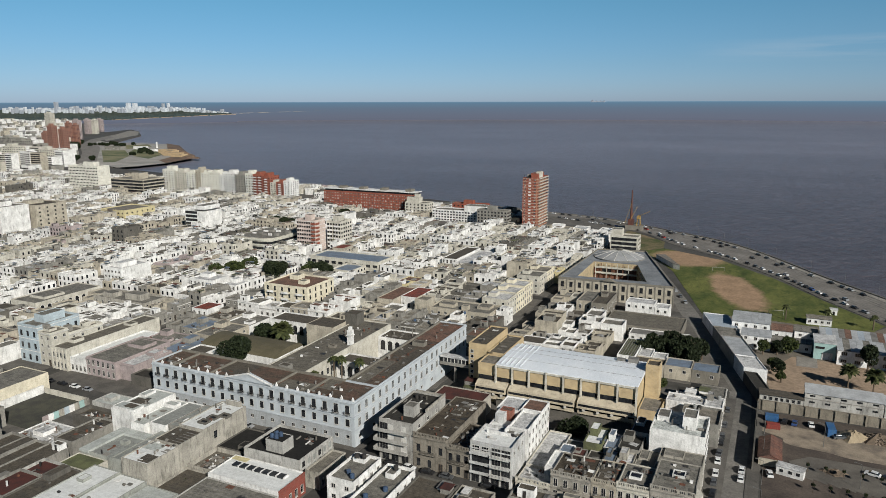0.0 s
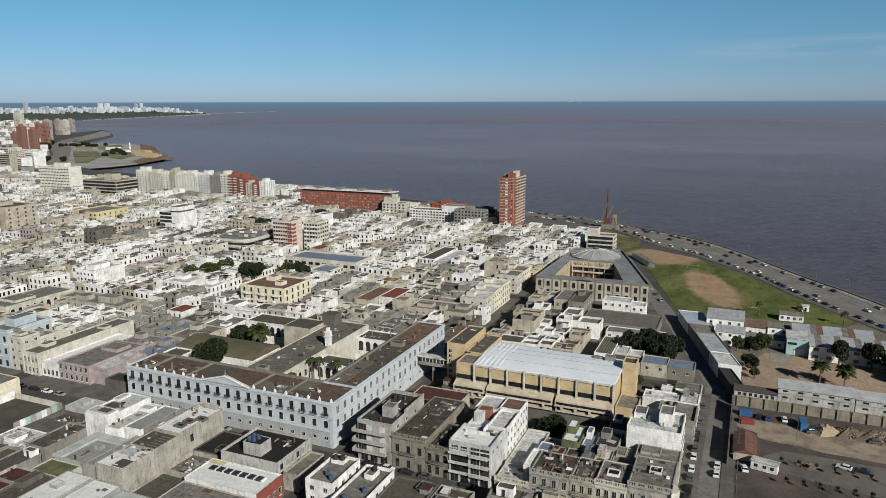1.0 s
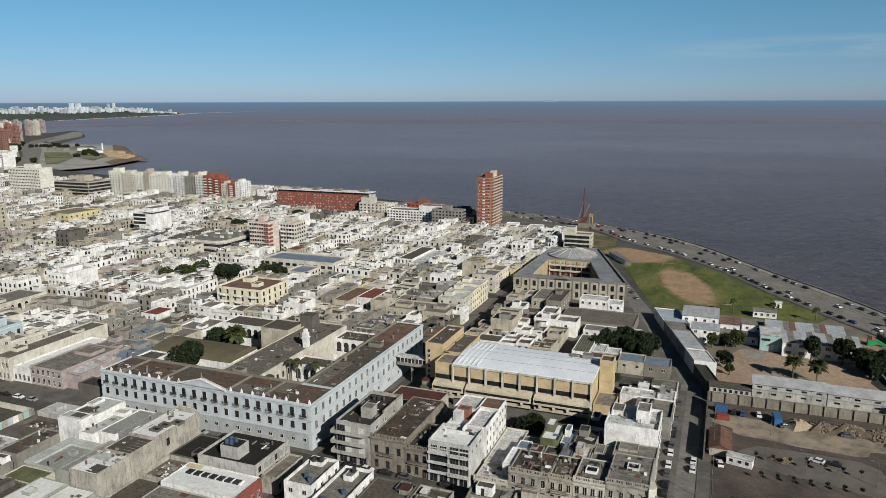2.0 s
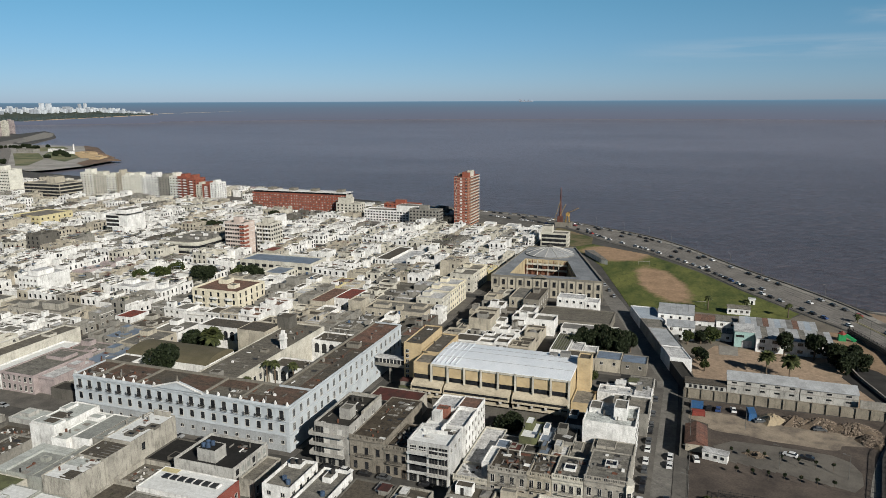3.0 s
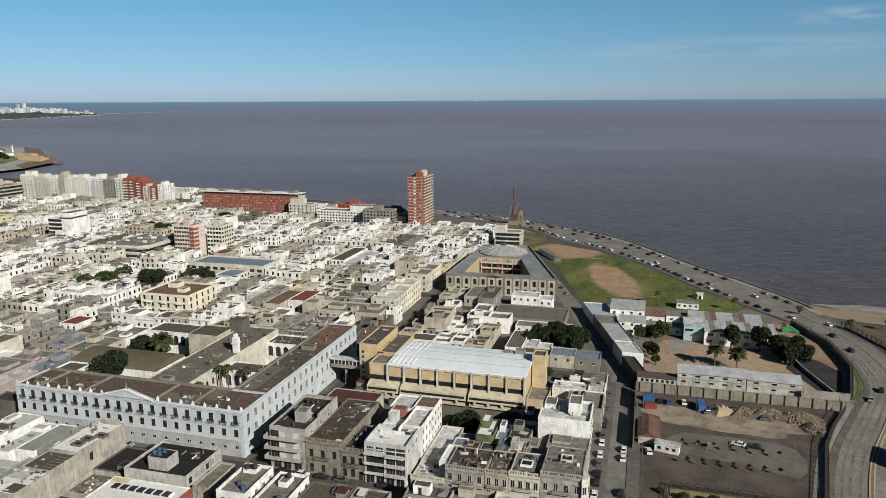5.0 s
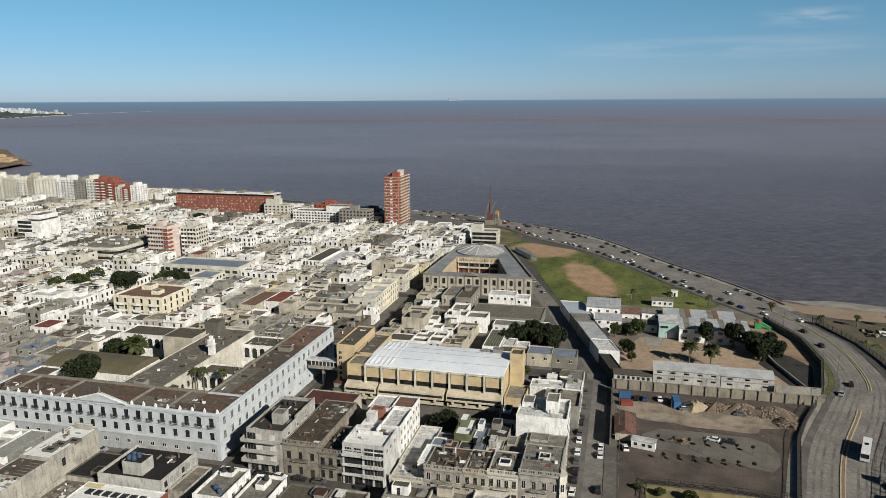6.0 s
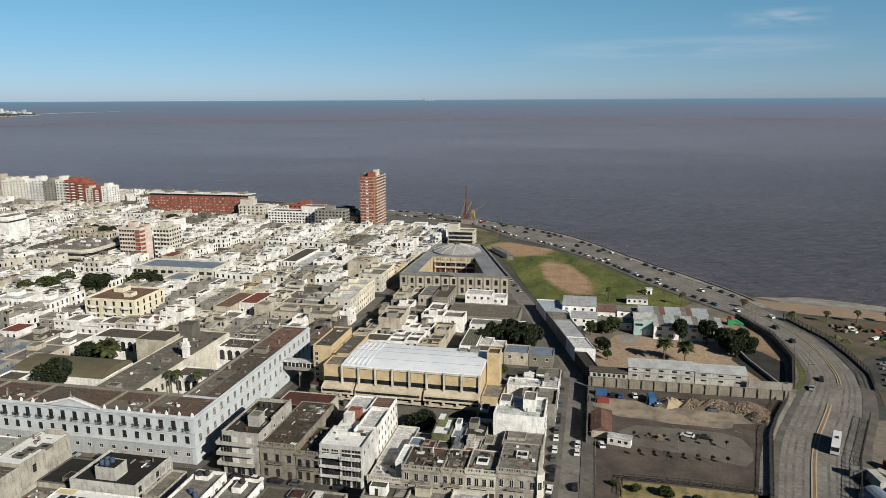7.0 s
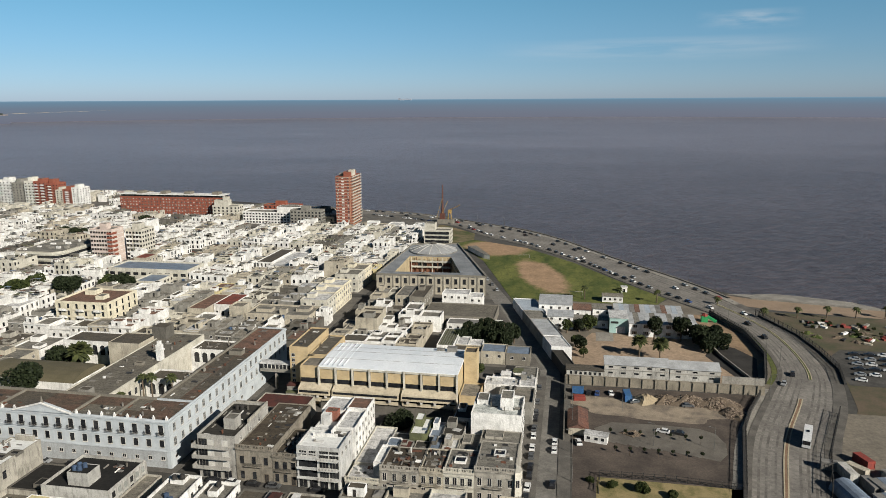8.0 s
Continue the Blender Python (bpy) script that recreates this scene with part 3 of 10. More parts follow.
        if area > 14 and rnd.random() < 0.25:
            u, v = rnd.uniform(p0 + 1, p2 - 1), rnd.uniform(p1 + 1, p3 - 1)
            if level == 0:
                town.cyl(cx + u, cy + v, 0.1 + z, 1.6 + z, 0.7, 0.7, 8, 1)
            elif rnd.random() < 0.8:
                for i in range(rnd.choice([1, 1, 2])):
                    part("water_tank", TANKS[rnd.choice([0, 0, 1, 2])], None, ob, "", (u + 1.5 * i, v, z), rnd.uniform(0, 90))
            else:
                part("raised_tank", TALL_TANK, None, ob, "concrete tank on four short legs", (u, v, z), 0)
        if level == 0:
            dark = len(PLASTERS) + len(ROOFS)
            # openings towards the patios
            if "s" not in fronts or p1 > -d + 0.1:
                for i in range(int((p2 - p0) / 2.4)):
                    if rnd.random() < 0.35:
                        u, a = p0 + 0.7 + i * 2.4, rnd.choice([0.9, 1.2, 1.5])
                        v, b = hv - lip - rnd.choice([2.6, 2.9]), rnd.choice([1.2, 1.6, 2.1])
                        town.box(cx + u, cy + p1 - 0.06, 0.15 + v, cx + u + a, cy + p1 - 0.01, 0.15 + v + b, dark)
            if "e" not in fronts or p2 < w - 0.1:
                for i in range(int((p3 - p1) / 2.6)):
                    if rnd.random() < 0.3:
                        u, a = p1 + 0.7 + i * 2.6, rnd.choice([0.9, 1.2, 1.5])
                        v, b = hv - lip - rnd.choice([2.6, 2.9]), rnd.choice([1.2, 1.6, 2.1])
                        town.box(cx + p2 + 0.01, cy + u, 0.15 + v, cx + p2 + 0.06, cy + u + a, 0.15 + v + b, dark)
            # low walls, tin awnings on posts, boards and pots on the roof
            for _ in range(int(area / 13) + rnd.choice([0, 1, 2])):
                u, v = rnd.uniform(p0 + 0.3, p2 - 0.5), rnd.uniform(p1 + 0.3, p3 - 0.5)
                what = rnd.random()
                a, b = min(rnd.uniform(1.2, 4.0), p2 - 0.2 - u), min(rnd.uniform(1.0, 3.2), p3 - 0.2 - v)
                if what < 0.2:
                    k = rnd.choice([dark + 1, dark + 1, dark + 2, len(PLASTERS) + 3, dark + 3])
                    town.box(cx + u, cy + v, 2.2 + z, cx + u + a, cy + v + b, 2.3 + z, k, base=True)
                    town.box(cx + u, cy + v, 0.1 + z, cx + u + 0.12, cy + v + 0.12, 2.2 + z, 1).box(cx + u + a - 0.12, cy + v, 0.1 + z, cx + u + a, cy + v + 0.12, 2.2 + z, 1)
                elif what < 0.5:
                    if rnd.random() < 0.5:
                        town.box(cx + u, cy + p1 + 0.3, 0.1 + z, cx + u + 0.2, cy + p3 - 0.3, rnd.uniform(0.5, 1.3) + z, pk)
                    else:
                        town.box(cx + p0 + 0.3, cy + v, 0.1 + z, cx + p2 - 0.3, cy + v + 0.2, rnd.uniform(0.5, 1.3) + z, pk)
                else:
                    town.box(cx + u, cy + v, 0.1 + z, cx + u + a * 0.35, cy + v + b * 0.35, rnd.uniform(0.2, 1.0) + z, rnd.choice([dark, dark + 1, 1, 0, 0, 6, 2, 3, len(PLASTERS) + 3, len(PLASTERS) + 1, dark + 2]))
        elif rnd.random() < 0.25 and hv > 5 and ("s" not in fronts or p1 > -d + 0.1):
            part("window", WIN_SMALL, None, ob, "", ((p0 + p2) / 2, p1, hv - lip - 2.2))
        n = max(1, int((hv - 0.5) / sh))
        for side, yes in (("s", p1 < -d + 0.1), ("e", p2 > w - 0.1)):
            if side not in fronts or not yes:
                continue
            e0, e1 = (p0, p2) if side == "s" else (p1, p3)
            if level > 0:
                facade(ob, rnd, e0, e1, p1 if side == "s" else p2, hv, n, 0 if side == "s" else 90, level, side == "e")
                ledge = Form().box(p0, p1 - 0.3, z - 0.45, p2, p1 - 0.002, z - 0.1, base=True) if side == "s" else Form().box(p2 + 0.002, p1, z - 0.45, p2 + 0.3, p3, z - 0.1, base=True)
                part("cornice", ledge, [TRIM if rnd.random() < 0.4 else q], ob)
            else:
                m = max(2, int((e1 - e0) / 3.2))
                for s in range(n):
                    for i in range(m):
                        c, zz = e0 + (e1 - e0) * (i + 0.5) / m, 0.15 + s * sh + 0.7
                        if side == "s":
                            town.box(cx + c - 0.6, cy + p1 - 0.06, zz, cx + c + 0.6, cy + p1 - 0.01, zz + 2.0, len(PLASTERS) + len(ROOFS))
                        else:
                            town.box(cx + p2 + 0.01, cy + c - 0.6, zz, cx + p2 + 0.06, cy + c + 0.6, zz + 2.0, len(PLASTERS) + len(ROOFS))
    if own:
        ob = thing("row_house", (cx, cy, 0.15), f"{STOREYS[storeys]} {COLOUR_WORDS[colour]} house with a {ROOF_WORDS[roof]}", "house", "row houses of the old town")
        for name, wanted in (("wall", lambda k: k < len(PLASTERS) or k >= len(PLASTERS) + len(ROOFS)), ("roof", lambda k: len(PLASTERS) <= k < len(PLASTERS) + len(ROOFS))):
            piece, at = Form(), {}
            for face, k in zip(town.f, town.k):
                if wanted(k):
                    for i in face:
                        if i not in at:
                            at[i] = len(piece.v)
                            piece.v.append((town.v[i][0] - cx, town.v[i][1] - cy, town.v[i][2] - 0.15))
                    piece.f.append(tuple(at[i] for i in face))
                    piece.k.append(k)
            if piece.f:
                stuff(part(name, piece, TOWN_MATS, ob))
    return ob


def clear_of(lot, skip, least=4.5):
    """What is left of a lot outside the boxes in skip, as boxes."""
    left = [lot]
    for s0, t0, s1, t1 in skip:
        out = []
        for a, b, c, d in left:
            if c <= s0 + 0.2 or a >= s1 - 0.2 or d <= t0 + 0.2 or b >= t1 - 0.2:
                out.append((a, b, c, d))
                continue
            for q in ((a, b, c, min(d, t0)), (a, max(b, t1), c, d), (a, max(b, t0), min(c, s0), min(d, t1)), (max(a, s1), max(b, t0), c, min(d, t1))):
                if q[2] - q[0] >= least and q[3] - q[1] >= least:
                    out.append(q)
        left = out
    return left


def block(x0, y0, x1, y1, seed, level, skip=(), slant=None):
    """A city block: lots in two rows back to back and side lots at the ends. skip: boxes to leave free. slant: the west edge of a slanting street as a function of y."""
    rnd = random.Random(seed)
    lots = []
    ym = y0 + (y1 - y0) * rnd.uniform(0.42, 0.58)
    for a, b, front in ((y0, ym, "s"), (ym, y1, "n")):
        x = x0
        while x < x1 - 4:
            w = rnd.uniform(6.0, 12.0) if level else rnd.uniform(6.5, 13.0)
            if x + w > x1 - 4.5:
                w = x1 - x
            f = front if front == "s" else ""
            e = "e" if x + w > x1 - 0.5 else ""
            if w > 9 and (b - a) > 34 and rnd.random() < 0.35:
                c = a + (b - a) * rnd.uniform(0.4, 0.6)
                lots += [(x, a, x + w, c, f + e), (x, c, x + w, b, e)]
            else:
                lots.append((x, a, x + w, b, f + e))
            x += w
    for a, b, c, d, f in lots:
        if slant:
            e = min(slant(b), slant(d))
            if a > e - 4:
                continue
            if c > e:
                c, f = e, f + "e"
        for u0, v0, u1, v1 in clear_of((a, b, c, d), skip):
            g = ("s" if "s" in f and v0 == b else "") + ("e" if "e" in f and u1 == c else "")
            row_house(u0, v0, u1, v1, rnd, level, g)
    # the raised pavement that the block stands on
    k = Form()
    if slant:
        k.prism([(x0 - 2.2, y0 - 2.2), (slant(y0) + 2.2, y0 - 2.2), (slant(y1) + 2.2, y1 + 2.2), (x0 - 2.2, y1 + 2.2)], 0.0, 0.15)
    else:
        k.prism([(x0 - 2.2, y0 - 2.2), (x1 + 2.2, y0 - 2.2), (x1 + 2.2, y1 + 2.2), (x0 - 2.2, y1 + 2.2)], 0.0, 0.15)
    setting("pavement", k, PAVING, "grey tiled pavement with a kerb round the block", "pavement")

YARD_TREES = [(-307, 327, 5.0, 11.0, 1), (-299, 333, 5.6, 12.0, 1), (-293, 331, 5.0, 12.0, 3), (-296, 345, 5.2, 12.0, 3), (-270, 334, 5.6, 14.5, 2), (-268, 339, 5.0, 13.0, 2), (-255, 352, 5.2, 11.0, 3), (-249, 353, 5.4, 12.0, 2), (-244, 352, 5.0, 11.0, 2),
              (-357, 549, 5.0, 12.0, 2), (-395, 496, 5.0, 10.5, 2), (-384, 494, 4.5, 10.0, 2), (-376, 493, 4.5, 10.0, 2), (-155, 431, 4.0, 10.0, 2), (-150, 428, 3.5, 9.5, 2)]

# ---- large buildings ----
def panes_s(f, x0, x1, y, z0, floors, fh, n, w, h, k=0, sill=0.9, skip=None):
    """Panes with sills standing just proud of a wall that faces -y."""
    for s in range(floors):
        for i in range(n):
            if skip and skip(i, s):
                continue
            c, z = x0 + (x1 - x0) * (i + 0.5) / n, z0 + s * fh + sill
            f.box(c - w / 2, y - 0.06, z, c + w / 2, y - 0.006, z + h, k)


def panes_e(f, y0, y1, x, z0, floors, fh, n, w, h, k=0, sill=0.9, skip=None):
    for s in range(floors):
        for i in range(n):
            if skip and skip(i, s):
                continue
            c, z = y0 + (y1 - y0) * (i + 0.5) / n, z0 + s * fh + sill
            f.box(x + 0.006, c - w / 2, z, x + 0.06, c + w / 2, z + h, k)


def apartments(name, x0, y0, x1, y1, h, floors, wall, label, ns, ne, w=1.5, wh=1.4, bands=None, balcony=0, rooms=((0.3, 0.3, 0.6, 0.7, 3.0),), roof=None, group="", ledge=None, pane=None):
    """A block of flats: walls with a parapet, roof, window rows on both sunny fronts, floor bands or balconies, rooms on the roof."""
    ob = thing(name, ((x0 + x1) / 2, (y0 + y1) / 2, 0), label, "apartment building", group)
    wpart("wall", Form().walls(x0, y0, x1, y1, 0, h, 1.0, 0.25), wall, ob)
    wpart("roof", Form().box(x0 + 0.25, y0 + 0.25, h - 1.1, x1 - 0.25, y1 - 0.25, h - 0.9), roof or R_GREY, ob)
    fh = (h - 1.2) / floors
    pane = pane or GLASS
    g = Form()
    if ns:
        panes_s(g, x0, x1, y0, 0.2, floors, fh, ns, w, wh)
    if ne:
        panes_e(g, y0, y1, x1, 0.2, floors, fh, ne, w, wh)
    if g.f:
        stuff(wpart("window", g, pane, ob, "rows of windows"))
    if bands is not None:
        for s in range(1, floors + 1):
            z = 0.2 + s * fh
            wpart("floor_band", Form().box(x0 - 0.1, y0 - 0.1, z - 0.22, x1 + 0.1, y1 + 0.1, z - 0.02, base=True), bands, ob)
    if balcony:
        for s in range(1, floors):
            z = 0.2 + s * fh
            for i in range(balcony):
                c = x0 + (x1 - x0) * (i + 0.5) / balcony
                wpart("balcony", Form().box(c - 2.0, y0 - 1.3, z - 0.15, c + 2.0, y0 - 0.01, z, base=True).box(c - 2.0, y0 - 1.3, z, c + 2.0, y0 - 1.18, z + 0.95), ledge or WHITE, ob)
    for a, b, c, d, q in rooms:
        u0, v0, u1, v1 = x0 + (x1 - x0) * a, y0 + (y1 - y0) * b, x0 + (x1 - x0) * c, y0 + (y1 - y0) * d
        wpart("roof_room", Form().walls(u0, v0, u1, v1, h - 1.0, h + q, 0.2, 0.2, 0, 1), [wall, R_GREY], ob)
    return ob


def arch_mesh(name, w, h, mats, n=8):
    """A round-headed opening: dark glass in a raised moulding, facing -y."""
    f = Form()
    r = w / 2
    rim = [(-r, 0), (r, 0)] + [(r * math.cos(math.pi * i / n), h - r + r * math.sin(math.pi * i / n)) for i in range(n + 1)]
    f.poly([(x, -0.03, z) for x, z in rim], 1)
    o = [(x * 1.18, z * 1.0 + (0.12 if z > 0.1 else 0)) for x, z in rim]
    for i in range(1, len(rim)):
        j = (i + 1) % len(rim)
        f.poly([(o[i][0], -0.1, o[i][1]), (o[j][0], -0.1, o[j][1]), (rim[j][0], -0.1, rim[j][1]), (rim[i][0], -0.1, rim[i][1])], 0)
        f.poly([(rim[i][0], -0.1, rim[i][1]), (rim[j][0], -0.1, rim[j][1]), (rim[j][0], -0.03, rim[j][1]), (rim[i][0], -0.03, rim[i][1])], 0)
    return f.mesh(name, mats)


ARCH = arch_mesh("arched_window", 2.2, 4.2, [WHITE, GLASS])


R_BROWN = roofing("brown_grey_roofing", [(0.27, 0.24, 0.19), (0.25, 0.225, 0.18)], blotch=0.25)


def hospital():
    X0, X1, Y0, Y1, Z = -198.0, -113.0, 176.0, 264.0, 15.3
    ob = thing("hospital", ((X0 + X1) / 2, Y0, 0), "large white classical hospital of three storeys round planted courtyards", "hospital")

    def wing(x0, y0, x1, y1, z, roof, wall=HOSPITAL, lip=0.6, label=""):
        wpart("wing", Form().walls(x0, y0, x1, y1, 0, z, lip, 0.35), wall, ob, label)
        wpart("roof", Form().box(x0 + 0.35, y0 + 0.35, z - lip - 0.2, x1 - 0.35, y1 - 0.35, z - lip + 0.05), roof, ob)

    wing(X0, Y0, X1, Y0 + 14.5, Z, R_MOSS, label="long street wing with a cornice")
    wing(X1 - 12, Y0 + 14.52, X1, Y1, Z - 0.1, R_MOSS)
    wing(-212, 191, -202, 214, 8.0, R_DARK, WHITE)
    wing(-162.5, Y0 + 14.52, -146, 258, 12.8, R_BROWN, CREAM, 0.4)
    wing(-145.98, 216, X1 - 12.02, 225, 10.5, R_DARK, WHITE)
    wing(-145.98, 247, X1 - 12.02, 258, 10.5, R_DARK, WHITE)
    wing(-205, 250, -162.52, 262, 10.0, R_DARK, WHITE)
    wing(-196, Y0 + 14.52, -163, 196, 12.4, R_MOSS, CREAM, 0.4)
    # chapel with a shallow vaulted roof
    v = Form()
    n = 8
    for i in range(n):
        a0, a1 = math.pi * i / n, math.pi * (i + 1) / n
        y0, y1 = 224 - 9 * math.cos(a0), 224 - 9 * math.cos(a1)
        z0, z1 = 6.8 + 2.6 * math.sin(a0), 6.8 + 2.6 * math.sin(a1)
        v.poly([(-213, y0, z0), (-213, y1, z1), (-174, y1, z1), (-174, y0, z0)])
    v.poly([(-174, 224 - 9 * math.cos(math.pi * i / n), 6.8 + 2.6 * math.sin(math.pi * i / n)) for i in range(n + 1)])
    v.poly([(-213, 224 - 9 * math.cos(math.pi * i / n), 6.8 + 2.6 * math.sin(math.pi * i / n)) for i in range(n + 1)])
    wpart("vault", v, two_tone("olive_vault_coating", (0.10, 0.088, 0.052), (0.13, 0.112, 0.07), 0.2, 0.9), ob, "shallow olive-brown vaulted chapel roof")
    wpart("vault_wall", Form().box(-213, 215, 0, -174, 233, 6.8, top=False), WHITE, ob)
    # string courses and cornice of the two street fronts
    for z, o, t in ((Z - 0.75, 0.45, 0.3), (Z - 1.15, 0.25, 0.35), (10.2, 0.2, 0.3), (5.4, 0.25, 0.35), (9.5, 0.12, 0.18)):
        wpart("cornice", Form().box(X0, Y0 - o, z, X1 + o, Y0 - 0.003, z + t, base=True), HOSPITAL, ob)
        wpart("cornice", Form().box(X1 + 0.003, Y0, z, X1 + o, Y1, z + t, base=True), HOSPITAL, ob)
    wpart("plinth", Form().box(X0 + 0.01, Y0 - 0.03, 0, X1 + 0.03, Y0 - 0.004, 5.38), weathered("grey_plinth_paint", (0.50, 0.525, 0.535), (0.28, 0.285, 0.285), 0.6, tone=0.0), ob, "greyer painted basement storey")
    top_win = window_mesh("hospital_window", 1.7, 3.1, [TRIM, GLASS], 0)
    mid_win = window_mesh("hospital_window", 1.6, 2.5, [TRIM, GLASS], 0)
    side_win = window_mesh("hospital_window", 1.5, 2.6, [TRIM, two_tone("grey_shutter", (0.17, 0.185, 0.19), (0.06, 0.066, 0.07), 0.6, 0.7, 0.46, 0.5)], 1)
    low_win = window_mesh("hospital_window", 1.3, 1.2, [TRIM, GLASS], 1)
    rail = Form().box(-1.15, -0.62, -0.14, 1.15, -0.01, 0.0, 0, base=True)
    for i in range(9):
        rail.box(-1.13 + 0.275 * i, -0.6, 0.0, -1.07 + 0.275 * i, -0.54, 0.95, 1)
    rail.box(-1.15, -0.62, 0.92, 1.15, -0.52, 1.0, 1, base=True).box(-1.15, -0.62, 0.1, 1.15, -0.52, 0.16, 1, base=True)
    for x in (-1.15, 1.09):
        rail.box(x, -0.52, 0.92, x + 0.06, -0.01, 1.0, 1, base=True).box(x, -0.3, 0.0, x + 0.06, -0.24, 0.92, 1)
    rail = rail.mesh("balcony", [HOSPITAL, IRON])
    hood = Form().box(-1.1, -0.3, 0, 1.1, 0, 0.22, base=True).mesh("hood", [HOSPITAL])
    n = 20
    for i in range(n):
        x = X0 + 2.6 + (X1 - X0 - 5.2) * i / (n - 1)
        wpart("window", top_win, None, ob, "tall balcony window", (x, Y0, 10.6))
        wpart("hood", hood, None, ob, "", (x, Y0, 13.95))
        wpart("balcony", rail, None, ob, "shallow black iron balcony", (x, Y0, 10.55))
        wpart("window", mid_win, None, ob, "", (x, Y0, 6.6))
        if i == 9:
            wpart("door", DOOR, None, ob, "dark entrance door", (x, Y0, 0.02))
        else:
            wpart("window", low_win, None, ob, "", (x, Y0 - 0.03, 2.6))
    n = 20
    for i in range(n):
        y = Y0 + 2.8 + (Y1 - Y0 - 5.6) * i / (n - 1)
        wpart("window", side_win, None, ob, "grey-shuttered window", (X1, y, 10.9), 90)
        wpart("window", side_win, None, ob, "grey-shuttered window", (X1, y, 6.4), 90)
        if i % 2 == 0:
            wpart("window", low_win, None, ob, "", (X1, y, 2.4), 90)
    # corner piers
    for x in (X0 + 0.6, X1 - 0.6):
        wpart("pier", Form().box(x - 0.6, Y0 - 0.12, 0, x + 0.6, Y0 - 0.002, Z - 1.2), HOSPITAL, ob)
    # pediment over the middle
    c = -154.0
    ped = Form()
    for y in (Y0 - 0.5, Y0 + 0.9):
        ped.poly([(c - 9.5, y, Z), (c + 9.5, y, Z), (c, y, Z + 2.7)])
    ped.poly([(c - 9.5, Y0 - 0.5, Z), (c, Y0 - 0.5, Z + 2.7), (c, Y0 + 0.9, Z + 2.7), (c - 9.5, Y0 + 0.9, Z)])
    ped.poly([(c + 9.5, Y0 - 0.5, Z), (c, Y0 - 0.5, Z + 2.7), (c, Y0 + 0.9, Z + 2.7), (c + 9.5, Y0 + 0.9, Z)])
    wpart("pediment", ped, HOSPITAL, ob, "low triangular gable over the entrance")
    rake = Form()
    for s in (-1, 1):
        rake.beam((c + s * 9.9, Y0 - 0.6, Z + 0.05), (c, Y0 - 0.6, Z + 2.85), 0.22)
    wpart("rake", rake, WHITE, ob)
    urn = Form().box(-0.32, -0.32, 0, 0.32, 0.32, 0.7).cyl(0, 0, 0.7, 0.85, 0.12, 0.28, 8).cyl(0, 0, 0.85, 1.15, 0.28, 0.2, 8).cyl(0, 0, 1.15, 1.4, 0.1, 0.02, 8).mesh("urn", [WHITE])
    for i in range(21):
        x = X0 + 0.6 + (X1 - X0 - 1.2) * i / 20
        if abs(x - c) > 9:
            wpart("urn", urn, None, ob, "stone urn on the parapet", (x, Y0 + 0.3, Z))
    wpart("finial", Form().cyl(c, Y0, Z + 2.6, Z + 3.6, 0.5, 0.35, 8).cyl(c, Y0, Z + 3.6, Z + 4.9, 0.3, 0.1, 8), STONE, ob)
    # newer and older coats on the long roofs
    for x0, y0, x1, y1, z, m in ((-188, 177.2, -172, 187, 14.8, R_MOSS), (-171, 180, -160, 189.8, 14.79, R_DARK), (-144, 177.2, -132, 184, 14.8, R_BROWN), (-131, 182, -126, 189.8, 14.79, R_BROWN), (-124.3, 192, -119, 214, 14.7, R_BROWN), (-118.6, 200, -114, 230, 14.69, R_DARK), (-124.3, 240, -114, 262, 14.7, R_RED), (-124.3, 220, -119.5, 238, 14.7, R_DARK)):
        wpart("roof_patch", Form().box(x0, y0, z - 0.12, x1, y1, z), m, ob)
    for x in (-189, -171.5, -145, -131.5):
        wpart("roof_divide", Form().box(x, 176.5, 14.6, x + 0.35, 190, 15.5), STONE, ob)
    wpart("roof_divide", Form().box(X0 + 0.5, 190.0, 14.6, X1 - 12.2, 190.4, 15.6), STONE, ob)
    wpart("roof_divide", Form().box(-124.9, 190.8, 14.5, -124.5, 263, 15.5), STONE, ob)
    # arcades round the courts
    for x in [-143.5 + 3.4 * i for i in range(5)]:
        wpart("arcade_window", ARCH, None, ob, "round-headed window", (x, 216, 4.6))
        wpart("arcade_window", ARCH, None, ob, "round-headed window", (x, 247, 5.0))
    for y in [192 + 3.6 * i for i in range(7)]:
        wpart("window", mid_win, None, ob, "", (-146, y, 7.0), 90)
    for x in [-178.5 + 3.4 * i for i in range(5)]:
        wpart("arcade_window", ARCH, None, ob, "round-headed window", (x - 12, 250, 4.2))
    # bell gable and roof rooms
    b = Form().box(-148.5, 227.5, 12, -146.5, 229.5, 18.5).box(-148.8, 227.2, 16.2, -146.2, 229.8, 16.6, base=True).box(-148.1, 227.9, 18.5, -146.9, 229.1, 19.8)
    wpart("bell_turret", b, WHITE, ob, "slim white bell turret")
    for x0, y0, x1, y1, z0, z1, m in ((-164, 250, -158, 256, 11.5, 17.5, BARE), (-122, 232, -117, 235, 14.6, 16.2, STONE), (-177, 240, -163.5, 252, 0, 13.8, BEIGE), (-156, 194, -152, 197, 12.2, 14.6, GREY), (-154, 222, -151, 224, 12.2, 13.4, STONE)):
        wpart("roof_room", Form().walls(x0, y0, x1, y1, z0, z1, 0.2, 0.2, 0, 1), [m, R_DARK], ob)
    wpart("courtyard_floor", Form().box(-205, 190.7, 0, X1 - 12.1, 249.9, 0.2), LAWN, ob, "dark planted courtyard ground")
    return ob


hospital()


GALLERY = weathered("stained_cream_concrete", (0.72, 0.63, 0.47), (0.27, 0.23, 0.17), 0.7)


